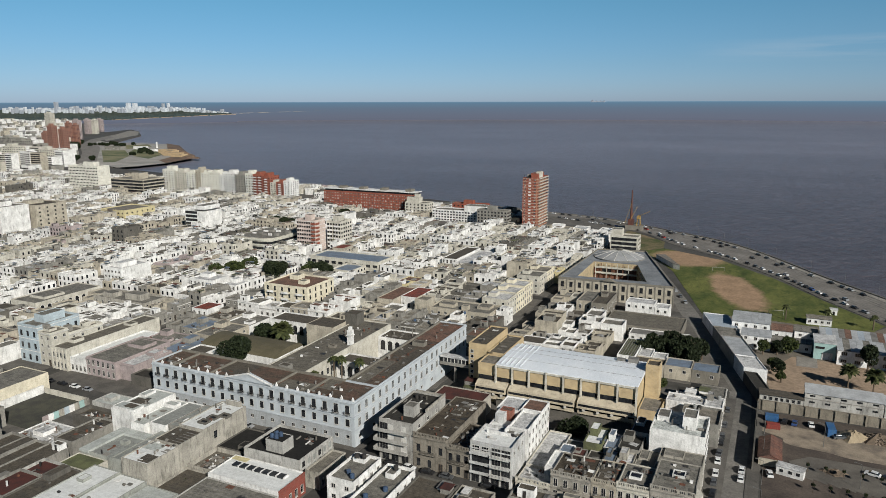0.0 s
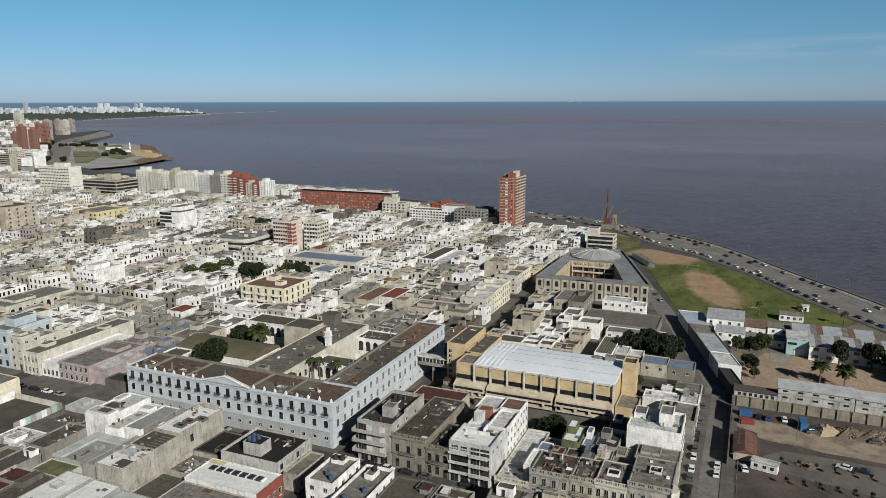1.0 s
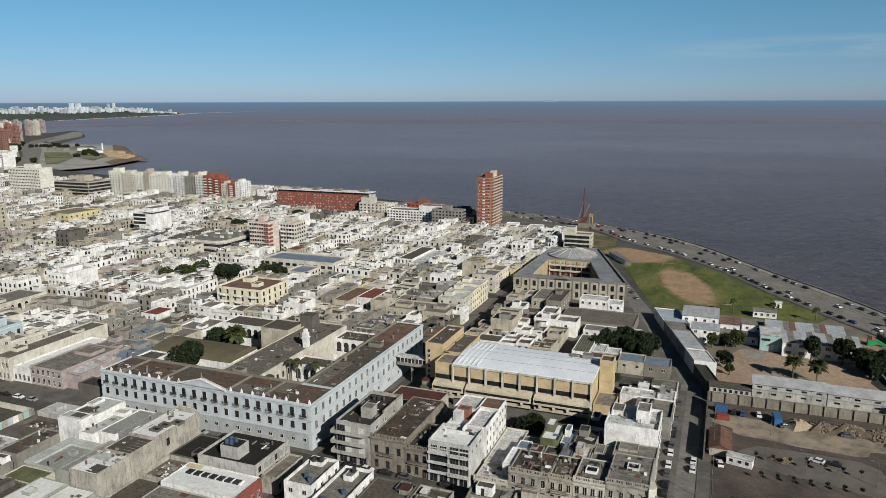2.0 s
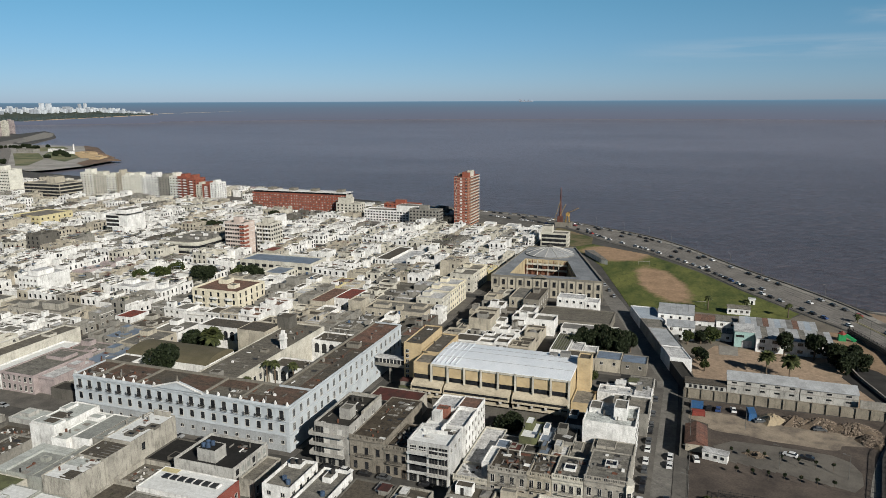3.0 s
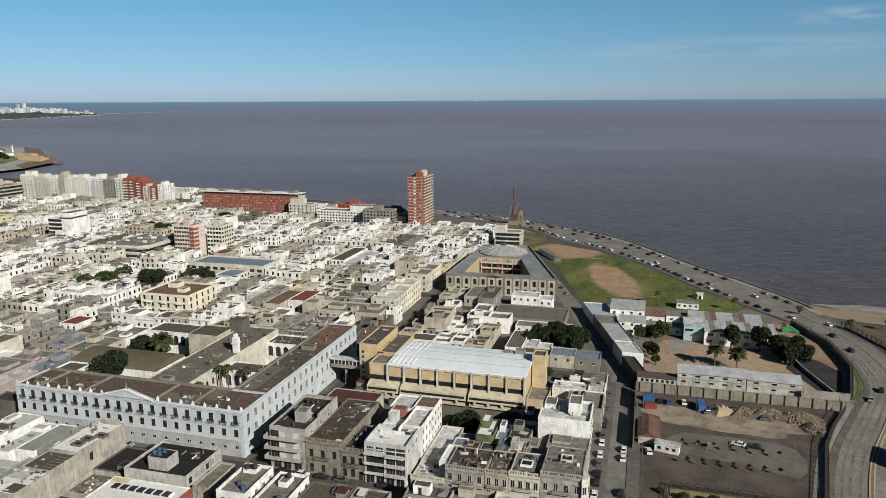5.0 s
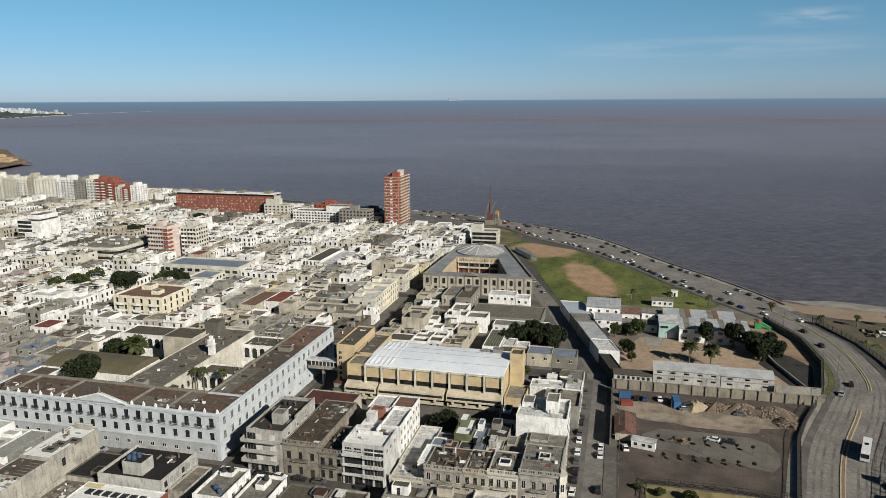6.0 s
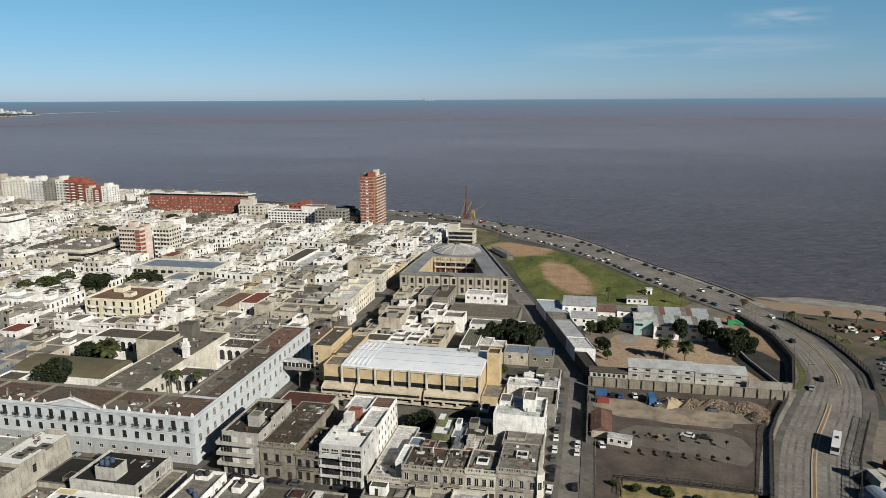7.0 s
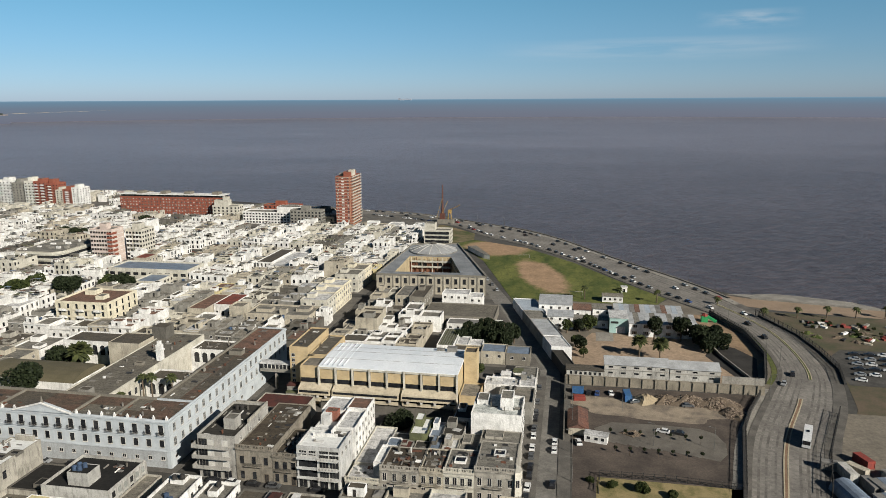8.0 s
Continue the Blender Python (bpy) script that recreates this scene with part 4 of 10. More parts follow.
def sports_hall():
    X0, X1, Y0, Y1, Z = -85.2, -36.0, 226.0, 251.0, 15.0
    ob = thing("sports_hall", (-62, 240, 0), "ochre brick hall with concrete ribs and a broad white sheet roof", "hall")
    wpart("wall", Form().box(X0, Y0 + 0.6, 0, X1, Y1, Z - 0.6), BRICK_OCHRE, ob)
    roof = Form()
    n = 10
    for i in range(n):
        y0, y1 = Y0 + 0.3 + (Y1 - Y0 - 0.3) * i / n, Y0 + 0.3 + (Y1 - Y0 - 0.3) * (i + 1) / n
        z0, z1 = [Z - 0.2 + 0.6 * math.sin(math.pi * (k / n)) for k in (i, i + 1)]
        roof.poly([(X0 - 0.3, y0, z0), (X1 + 0.3, y0, z0), (X1 + 0.3, y1, z1), (X0 - 0.3, y1, z1)])
        roof.poly([(X1 + 0.3, y0, Z - 0.6), (X1 + 0.3, y1, Z - 0.6), (X1 + 0.3, y1, z1), (X1 + 0.3, y0, z0)])
    roof.poly([(X0 - 0.3, Y0 + 0.3, Z - 0.55), (X1 + 0.3, Y0 + 0.3, Z - 0.55), (X1 + 0.3, Y0 + 0.3, Z - 0.2), (X0 - 0.3, Y0 + 0.3, Z - 0.2)])
    wpart("roof", roof, WHITE_SHEET, ob, "slightly bowed white sheet roof")
    for i in (3, 6, 8):
        y = Y0 + 0.3 + (Y1 - Y0 - 0.3) * i / 10
        z = Z - 0.2 + 0.6 * math.sin(math.pi * i / 10)
        wpart("roof_seam", Form().box(X0 - 0.3, y - 0.05, z - 0.1, X1 + 0.3, y + 0.05, z + 0.05), TIN, ob)
    n = 8
    for i in range(n + 1):
        x = X0 + (X1 - X0) * i / n
        wpart("rib", Form().box(x - 0.27, Y0 - 0.5, 0 if i in (0, 3, 6, n) else 8.4, x + 0.27, Y0 + 0.6, Z - 0.3), CREAM, ob, "concrete rib")
    wpart("lintel", Form().box(X0, Y0 - 0.2, Z - 1.0, X1, Y0 + 0.6, Z - 0.45, base=True), CREAM, ob)
    for i in range(n):
        a, b = X0 + (X1 - X0) * i / n + 0.42, X0 + (X1 - X0) * (i + 1) / n - 0.42
        wpart("panel", Form().box(a, Y0 + 0.2, 10.2, b, Y0 + 0.58, Z - 1.02), BRICK_OCHRE, ob, "ochre brick panel")
        wpart("window_band", Form().box(a, Y0 + 0.35, 8.6, b, Y0 + 0.58, 10.15), GLASS, ob, "strip of dark louvred windows")
    # the galleries below, stepping out in two tiers
    for x0, x1 in ((X0 - 7, X0 + 4.6), (X0 + 5.4, X0 + 29.2), (X0 + 30.2, X1)):
        f = Form()
        f.prism([(x0, Y0 - 2.6), (x1, Y0 - 2.6), (x1, Y0 + 0.5), (x0, Y0 + 0.5)], 5.5, 7.2, 0, top=False)
        f.poly([(x0, Y0 - 2.6, 7.2), (x1, Y0 - 2.6, 7.2), (x1, Y0 + 0.5, 8.4), (x0, Y0 + 0.5, 8.4)])
        f.poly([(x1, Y0 - 2.6, 7.2), (x1, Y0 + 0.5, 7.2), (x1, Y0 + 0.5, 8.4)])
        f.box(x0 - 0.1, Y0 - 3.0, 5.2, x1 + 0.1, Y0 - 2.2, 5.5, 0, base=True)
        wpart("gallery", f, [GALLERY], ob, "sloping concrete gallery")
        wpart("gallery_window", Form().box(x0 + 0.4, Y0 - 2.68, 5.85, x1 - 0.4, Y0 - 2.604, 6.65), GLASS, ob, "strip of dark gallery windows")
        wpart("gallery", Form().box(x0 + 0.2, Y0 - 2.2, 2.6, x1 - 0.2, Y0 - 1.7, 4.1, 0, base=True).box(x0 + 0.2, Y0 - 1.7, 2.6, x1 - 0.2, Y0 + 0.5, 2.9, 0, base=True), GALLERY, ob, "lower concrete gallery")
        # dark glass sheet stands in for the shade between the tiers
        wpart("gallery_window", Form().box(x0 + 0.3, Y0 - 0.6, 2.9, x1 - 0.3, Y0 - 0.5, 5.2), GLASS, ob, "dark recess between the galleries")
        for i in range(4):
            u = x0 + (x1 - x0) * (i + 0.5) / 4
            wpart("duct", Form().box(u - 0.4, Y0 - 3.1, 4.4, u + 0.4, Y0 - 2.62, 5.1, base=True), TRIM, ob, "small wall unit")
    wpart("window_band", Form().box(-92.0, 226.4, 8.6, -86.0, 226.58, 10.15), GLASS, ob, "strip of dark louvred windows")
    wpart("vent_hood", Form().box(-43, 247, 15.0, -39.5, 249.6, 16.6).box(-47, 247.5, 15.0, -44, 249, 15.9), TIN, ob, "roof ventilation units")
    for i in range(5):
        wpart("roof_batten", Form().box(X0 + 1.5 + i * 1.8, Y0 + 1, 15.15, X0 + 1.6 + i * 1.8, Y1 - 0.5, 15.48), WHITE_SHEET, ob)
    # stair towers at both ends
    wpart("stair_tower", Form().walls(-100, 236, -92.8, 259, 0, 17.9, 0.5, 0.3, 0, 1), [BRICK_OCHRE, R_DARK], ob, "tall ochre brick stair tower")
    wpart("side_wing", Form().walls(-92.3, 226.6, -85.7, 235.9, 0, 14.6, 0.5, 0.3, 0, 1).walls(-92.3, 236, -85.7, 258, 0, 15.4, 0.5, 0.3, 0, 1), [BRICK_OCHRE, R_BEIGE], ob)
    for z in (4, 8, 12):
        wpart("window", WIN_SMALL, None, ob, "", (-98.6, 236, z))
        wpart("window", WIN_SMALL, None, ob, "", (-98.6, 236, z + 2.0))
    wpart("stair_tower", Form().walls(-35.6, 240.0, -31.0, 246, 0, 18.0, 0.5, 0.3, 0, 1), [BRICK_OCHRE, R_DARK], ob, "tall ochre brick stair tower")
    wpart("side_wing", Form().walls(-35.6, 228, -28.5, 239.98, 0, 6.5, 0.5, 0.3, 0, 1), [BRICK_OCHRE, R_BEIGE], ob)
    wpart("plinth", Form().box(X0 + 1, Y0 - 2.2, 0, X1 - 1, Y0 - 0.6, 3.0), BARE, ob)
    return ob


sports_hall()


def footbridge():
    ob = thing("footbridge", (-106, 239, 0), "enclosed grey glazed footbridge between hospital and hall", "footbridge")
    wpart("deck", Form().box(-112.4, 237, 7.0, -100.1, 240.4, 7.4, base=True), CONCRETE, ob)
    wpart("roof", Form().box(-112.4, 236.7, 10.1, -100.1, 240.7, 10.4, base=True), R_WHITE, ob)
    wpart("parapet", Form().box(-112.4, 237, 7.4, -100.1, 237.2, 8.3), GREY, ob)
    for i in range(8):
        x = -112.2 + i * 1.5
        wpart("pane", Form().box(x, 237.06, 8.32, x + 1.24, 237.12, 10.08), GLASS, ob, "dark pane")
        wpart("post", Form().box(x + 1.25, 237, 8.32, x + 1.49, 237.22, 10.08), TRIM, ob)
    wpart("pier", Form().box(-107, 238, 0, -106.4, 239.4, 7.0), CONCRETE, ob)


footbridge()


def market_hall():
    P = [(-105.6, 376.4), (-44.3, 379.6), (-73.6, 468.0), (-103.5, 462.5)]
    Q = [(-97.4, 386.6), (-59.8, 388.8), (-71.8, 429.0), (-98.0, 428.0)]
    Z = 11.0
    ob = thing("market_hall", (-80, 376, 0), "old grey stone hall round a court, with a ribbed metal dome", "public building")
    wall = Form()
    wall.prism(P, 0, Z, top=False)
    wpart("wall", wall, BEIGE, ob)
    inner = Form()
    n = len(Q)
    inner.prism(Q, 0.2, Z - 0.6, top=False)
    wpart("court_wall", inner, weathered("ochre_court_plaster", (0.62, 0.50, 0.31), (0.24, 0.185, 0.115), 0.7), ob, "ochre court walls with open galleries")
    roof = Form()
    for i in range(4):
        j = (i + 1) % 4
        roof.poly([(*P[i], Z - 0.3), (*P[j], Z - 0.3), (*Q[j], Z - 0.6), (*Q[i], Z - 0.6)])
    wpart("roof", roof, two_tone("dull_sheet_roof", (0.255, 0.27, 0.285), (0.18, 0.19, 0.20), 0.15, 0.85, spec=0.1), ob, "grey sheet-metal roof round the court")
    wpart("court_floor", Form().prism(Q, 0, 0.2), PAVING, ob)
    par = Form()
    for i in range(4):
        a, b = Vector((*P[i], Z)), Vector((*P[(i + 1) % 4], Z))
        d = (b - a).normalized()
        o = Vector((d.y, -d.x, 0)) * 0.25
        par.poly([a + o, b + o, b + o + Vector((0, 0, 0.5)), a + o + Vector((0, 0, 0.5))])
        par.poly([a - o, b - o, b - o + Vector((0, 0, 0.5)), a - o + Vector((0, 0, 0.5))])
        par.poly([a + o + Vector((0, 0, 0.5)), b + o + Vector((0, 0, 0.5)), b - o + Vector((0, 0, 0.5)), a - o + Vector((0, 0, 0.5))])
        par.poly([a + o - Vector((0, 0, 0.5)), b + o - Vector((0, 0, 0.5)), b + o, a + o])
    wpart("parapet", par, STONE, ob)
    hall_win = window_mesh("hall_window", 1.8, 3.0, [STONE, GLASS], 0)
    # street front: tall windows between pilasters and a small gable
    n = 13
    for i in range(n):
        f = (i + 0.5) / n
        x, y = P[0][0] + (P[1][0] - P[0][0]) * f, P[0][1] + (P[1][1] - P[0][1]) * f
        r = math.degrees(math.atan2(P[1][1] - P[0][1], P[1][0] - P[0][0]))
        wpart("window", hall_win, None, ob, "", (x, y - 0.02, 6.2), r)
        wpart("window", hall_win, None, ob, "", (x, y - 0.02, 1.4), r)
        wpart("pilaster", Form().box(-0.3, -0.22, 0, 0.3, -0.02, Z - 0.6), STONE, ob, "", (x + 2.36, y + 0.13, 0), r)
    g = Form()
    for y in (376.2, 378.0):
        g.poly([(-82, y + 0.2, Z + 0.4), (-74, y + 0.5, Z + 0.4), (-78, y + 0.35, Z + 2.2)])
    g.poly([(-82, 376.4, Z + 0.4), (-78, 376.55, Z + 2.2), (-78, 378.35, Z + 2.2), (-82, 378.2, Z + 0.4)])
    g.poly([(-74, 376.7, Z + 0.4), (-78, 376.55, Z + 2.2), (-78, 378.35, Z + 2.2), (-74, 378.5, Z + 0.4)])
    wpart("gable", g, STONE, ob)
    # galleries of the court
    COURT_RED = weathered("brown_red_boards", (0.26, 0.11, 0.065), (0.10, 0.05, 0.035), 0.6)
    wpart("panelling", Form().box(-97.9, 427.85, 0.2, -72.2, 427.98, 6.9), COURT_RED, ob, "brown-red boarding under the upper gallery")
    e = Q[2], Q[1]
    for k in range(6):
        a, b = [Vector(e[0]).lerp(Vector(e[1]), f) for f in ((k + 0.15) / 6, (k + 0.85) / 6)]
        wpart("opening", Form().beam((a.x - 0.2, a.y, 8.4), (b.x - 0.2, b.y, 8.4), 0.12).beam((a.x - 0.15, a.y, 5.0), (b.x - 0.15, b.y, 5.0), 0.1), COURT_RED, ob, "brown-red rail of the side gallery")
    for z in (3.6, 7.0):
        wpart("gallery", Form().box(-96.8, 426.4, z, -71.6, 428.0, z + 0.3, base=True).box(-96.8, 426.3, z + 0.3, -71.6, 426.45, z + 1.2), CREAM, ob, "railed court gallery")
    for i in range(8):
        x = -96.5 + i * 3.3
        wpart("column", Form().box(x - 0.2, 426.4, 0.2, x + 0.2, 426.8, Z - 0.8), COURT_RED if i % 2 else CREAM, ob, "gallery post")
    for i in range(7):
        x = -96.2 + i * 3.3 + 0.4
        wpart("opening", Form().box(x, 427.4, 4.0, x + 2.3, 427.8, 6.6), GLASS if i % 3 else COURT_RED, ob, "shaded gallery opening")
    # dome
    cx, cy, R, H = -86.3, 446.5, 15.6, 4.1
    dome = Form()
    seg, rings = 24, 5
    for a in range(seg):
        for r in range(rings):
            q = []
            for aa, rr in ((a, r), (a + 1, r), (a + 1, r + 1), (a, r + 1)):
                u = 2 * math.pi * aa / seg
                f = rr / rings
                rad = R * (1 - f) + 1.6 * f
                q.append((cx + rad * math.cos(u), cy + rad * math.sin(u), Z + 0.05 + H * f ** 0.85))
            dome.poly(q)
    wpart("dome", dome, two_tone("dome_sheet", (0.34, 0.345, 0.345), (0.26, 0.265, 0.265), 0.2, 0.8), ob, "shallow ribbed grey metal dome")
    wpart("drum", Form().cyl(cx, cy, Z - 0.8, Z + 0.12, R + 0.1, R + 0.1, 24), TIN, ob)
    for a in range(0, seg, 2):
        u = 2 * math.pi * a / seg
        e, t = (cx + R * math.cos(u), cy + R * math.sin(u), Z + 0.15), (cx + 1.6 * math.cos(u), cy + 1.6 * math.sin(u), Z + 0.1 + H)
        m = [(e[k] * 0.55 + t[k] * 0.45) for k in range(2)]
        wpart("rib", Form().beam(e, (m[0], m[1], Z + 0.15 + H * 0.53), 0.14).beam((m[0], m[1], Z + 0.15 + H * 0.53), t, 0.14), TRIM, ob, "pale dome rib")
    wpart("lantern", Form().cyl(cx, cy, Z + H - 0.2, Z + H + 0.8, 2.1, 2.1, 12).cyl(cx, cy, Z + H + 0.8, Z + H + 1.3, 2.4, 0.4, 12), BARE, ob)


market_hall()

MIXED = two_tone("white_shutters", (0.50, 0.46, 0.42), (0.06, 0.05, 0.05), 0.35, 0.7, 0.46, 0.5)
# the red tower by the water
TOWER_SIDE = bricks("tan_brick", (0.34, 0.15, 0.088), (0.29, 0.125, 0.072), (0.32, 0.24, 0.18))
T = thing("tower_block", (-191, 600, 0), "tall slim red brick tower of flats by the shore", "apartment building")
TX0, TX1, TY0, TY1, TH = -198.6, -184.6, 586.0, 614.0, 43.0
wpart("wall", Form().walls(TX0, TY0, TX1, TY1, 0, TH, 1.0, 0.25), BRICK_RED, T)
wpart("roof", Form().box(TX0 + 0.25, TY0 + 0.25, TH - 1.1, TX1 - 0.25, TY1 - 0.25, TH - 0.9), R_GREY, T)
for s_ in range(16):
    z = 0.4 + s_ * 2.62
    wpart("floor_band", Form().box(TX0 - 0.08, TY0 - 0.1, z + 2.32, TX1 + 0.06, TY0 - 0.004, z + 2.58, base=True), CREAM, T, "pale concrete floor band")
    for x, w, m in ((-196.6, 1.6, MIXED), (-192.2, 2.2, WHITE if s_ % 3 else MIXED), (-187.6, 1.5, MIXED)):
        wpart("window", Form().box(x - w / 2, TY0 - 0.08, z + 0.9, x + w / 2, TY0 - 0.006, z + 2.1), m, T)
    for i in range(4):
        y = TY0 + 3.6 + i * 7.0
        wpart("balcony", Form().box(TX1 + 0.004, y - 2.7, z + 2.3, TX1 + 1.2, y + 2.7, z + 2.5, base=True).box(TX1 + 1.05, y - 2.7, z + 2.5, TX1 + 1.2, y + 2.7, z + 3.3), CREAM, T)
side = Form().box(TX1 + 0.004, TY0 + 0.4, 0, TX1 + 0.05, TY1 - 0.4, TH - 1.0)
wpart("side_cladding", side, TOWER_SIDE, T, "tan brick side with balconies")
g = Form()
panes_e(g, TY0, TY1, TX1 + 0.06, 0.2, 16, 2.62, 10, 1.5, 1.6)
stuff(wpart("window", g, GLASS, T))
wpart("corner_pier", Form().box(TX1 - 1.5, TY0 - 0.25, 0, TX1 - 0.7, TY0 - 0.11, TH), TOWER_SIDE, T)
wpart("roof_room", Form().walls(-192.5, 590, -186, 606, TH - 1.0, TH + 3.6, 0.3, 0.25, 0, 1), [BRICK_RED, R_GREY], T, "red brick lift house")
wpart("roof_room", Form().walls(-188.5, 592, -184.9, 600, TH - 1.0, TH + 5.0, 0.3, 0.25, 0, 1), [CREAM, R_GREY], T)
wpart("roof_room", Form().walls(-197.6, 594, -194.5, 602, TH - 1.0, TH + 1.8, 0.3, 0.25, 0, 1), [GREY, R_GREY], T)
for x in (-197.5, -195.5, -193.2):
    wpart("aerial", Form().box(x, 587, TH, x + 0.2, 587.2, TH + 2.4), IRON, T)

# the long red slab and its neighbours along the shore
apartments("slab_block", -416, 603, -312, 616, 20.0, 7, BRICK_RED, "long red brick slab of flats with a white attic storey", 34, 5, 1.5, 1.2, None, 0,
           (), R_WHITE, pane=MIXED)
ob = bpy.data.objects["slab_block"]
wpart("attic", Form().box(-415, 604, 19.2, -313, 615, 21.8), GLASS, ob, "recessed dark attic storey")
wpart("roof_slab", Form().box(-416.5, 602.5, 21.8, -311.5, 616.5, 22.3, base=True), WHITE, ob, "thin white roof slab")
for x in (-400, -376, -352, -324):
    wpart("roof_room", Form().walls(x, 606, x + 6, 614, 22.3, 24.6, 0.2, 0.2, 0, 1), [STONE, R_GREY], ob, "dull lift house")
apartments("flats", -316, 590, -292, 602, 15.0, 5, CREAM, "cream stepped block of flats", 6, 3, rooms=((0.0, 0.3, 0.55, 0.9, 4.2), (0.3, 0.5, 0.5, 0.85, 7.0)))
apartments("low_flats", -285, 585, -215, 600, 11.0, 4, WHITE, "long low white and red block of flats", 24, 4, 1.6, 1.3, None, 0, ((0.45, 0.1, 0.75, 0.9, 4.5),))
apartments("grey_flats", -236, 574, -208, 584, 15.0, 5, GREY, "grey concrete block of flats", 9, 4)
apartments("red_wing", -272, 601, -239, 612, 15.0, 5, BRICK_RED, "red brick wing with white windows", 8, 3)
PALE = weathered("pale_cream_paint", (0.98, 0.95, 0.83), (0.45, 0.43, 0.37), 0.5)
BUTTER = weathered("butter_plaster", (0.95, 0.865, 0.665), (0.38, 0.345, 0.255), 0.55)
PALE_BAND = weathered("pale_band_paint", (0.80, 0.77, 0.66), (0.36, 0.34, 0.28), 0.6)
rnd = random.Random(5)
x = -690.0
for w, h, m, nm, bal in ((22, 27, PALE, "pale cream", 2), (20, 25, CREAM, "cream", 0), (17, 25, PALE, "pale cream", 2), (9, 28, BEIGE, "beige", 0), (14, 25.5, PALE, "pale cream", 0), (18, 27, PALE, "pale cream", 0), (9, 25, WHITE, "white", 0), (16, 28, WHITE, "white", 3), (16, 26, GREY, "grey", 0), (12, 28, PALE, "pale cream", 2), (14, 28, BRICK_RED, "red brick", 2), (12, 26.5, BRICK_RED, "red brick", 1), (9, 20, CREAM, "cream", 0), (11, 21, BRICK_RED, "red brick", 1), (9, 23, WHITE, "white", 0)):
    y = 655 - (x + 690) * 0.10
    apartments("flats", x, y, x + w - 0.3, y + 16, h, 9, m, f"tall {nm} block of flats in the row along the shore", max(2, int(w / 3.8)), 4, 1.2, 1.1, None, bal, ((0.2, 0.2, 0.6, 0.8, rnd.choice([2.5, 3.5])),), group="flats along the shore")
    x += w

# single larger buildings among the houses
apartments("pink_tower", -313, 418, -297, 431, 24.0, 8, weathered("pale_pink_paint", (0.80, 0.66, 0.58), (0.40, 0.32, 0.28), 0.5), "pinkish tower of flats with red brick corner balconies", 8, 0, 1.5, 1.3, WHITE)
for s in range(8):
    z = 0.6 + 2.85 * s
    ob = bpy.data.objects["pink_tower"]
    wpart("spandrel", Form().box(-296.99, 418.2, z, -296.3, 422.5, z + 1.3, base=True), BRICK_RED, ob, "red brick balcony front")
    wpart("spandrel", Form().box(-300.2, 417.2, z, -296.98, 417.98, z + 1.3, base=True), BRICK_RED, ob, "red brick balcony front")
apartments("flats", -296, 431.2, -284, 446, 22.0, 7, CREAM, "cream block of flats beside the pink tower", 5, 5, rooms=((0.2, 0.3, 0.6, 0.8, 3.0),), balcony=2)
apartments("corner_house", -238, 288, -211, 312, 14.6, 4, BUTTER, "ornate cream corner building with a red roof terrace", 6, 5, 1.1, 2.2, BUTTER, 3, ((0.2, 0.6, 0.4, 0.85, 1.4), (0.6, 0.3, 0.75, 0.5, 0.9)), R_RED)
apartments("office_block", -444, 442, -423, 462, 20.5, 6, WHITE, "white office block with dark glass bands", 0, 0, bands=WHITE, rooms=((0.5, 0.0, 1.0, 0.9, 3.4),), roof=R_WHITE)
for s in range(6):
    wpart("window_band", Form().box(-443.5, 441.8, 1.2 + 3.15 * s, -431, 441.95, 3.2 + 3.15 * s), GLASS, bpy.data.objects["office_block"], "dark band of windows")
apartments("school", -271, 375, -220, 395, 9.4, 2, CREAM, "low cream building with a blue-grey sheet roof", 10, 4, 3.2, 1.8, None, 0, (), BLUE_TIN)
apartments("school_wing", -243, 357, -229, 374.8, 6.8, 2, CREAM, "low cream wing with a blue-grey sheet roof", 3, 5, 1.6, 1.4, None, 0, (), BLUE_TIN)
RC = [(-354, 398), (-329, 398)] + [(-329 + 7 * math.sin(math.pi * k / 12), 405 - 7 * math.cos(math.pi * k / 12)) for k in range(1, 6)] + [(-322, 405), (-322, 440), (-354, 440)]
rc = thing("corner_block", (-338, 418, 0), "cream building with a rounded corner and banded windows", "apartment building")
wpart("wall", Form().prism(RC, 0, 12.0, top=False), CREAM, rc)
wpart("roof", Form().prism(RC, 11.6, 11.7), R_GREY, rc, "cluttered grey flat roof")
for k in range(3):
    out = [(x + (0.5 if x > -330 else 0), y - (0.5 if y < 405 else 0)) for x, y in RC]
    wpart("balcony_band", Form().prism(out, 2.6 + 3.8 * k, 3.6 + 3.8 * k), PALE_BAND, rc, "pale curved balcony front")
    wpart("window_band", Form().prism([(x + (0.08 if x > -330 else 0), y - (0.08 if y < 405 else 0)) for x, y in RC], 3.9 + 3.8 * k, 5.6 + 3.8 * k, top=False), GLASS, rc, "dark band of windows") if k < 2 else None
for k in range(14):
    x, y = -351 + (k * 7) % 26, 402 + (k * 11) % 34
    wpart("roof_unit", Form().box(x, y, 11.65, x + 1.6 + k % 3, y + 1.4 + k % 2, 12.6 + 0.3 * (k % 4)), GREY if k % 2 else WHITE, rc)
apartments("slab_office", -788, 600, -738, 618, 33.0, 9, PALE, "tall pale slab office with rows of small windows", 20, 0, 1.4, 1.4, CREAM, 0, ((0.4, 0.3, 0.75, 0.8, 4.0),))
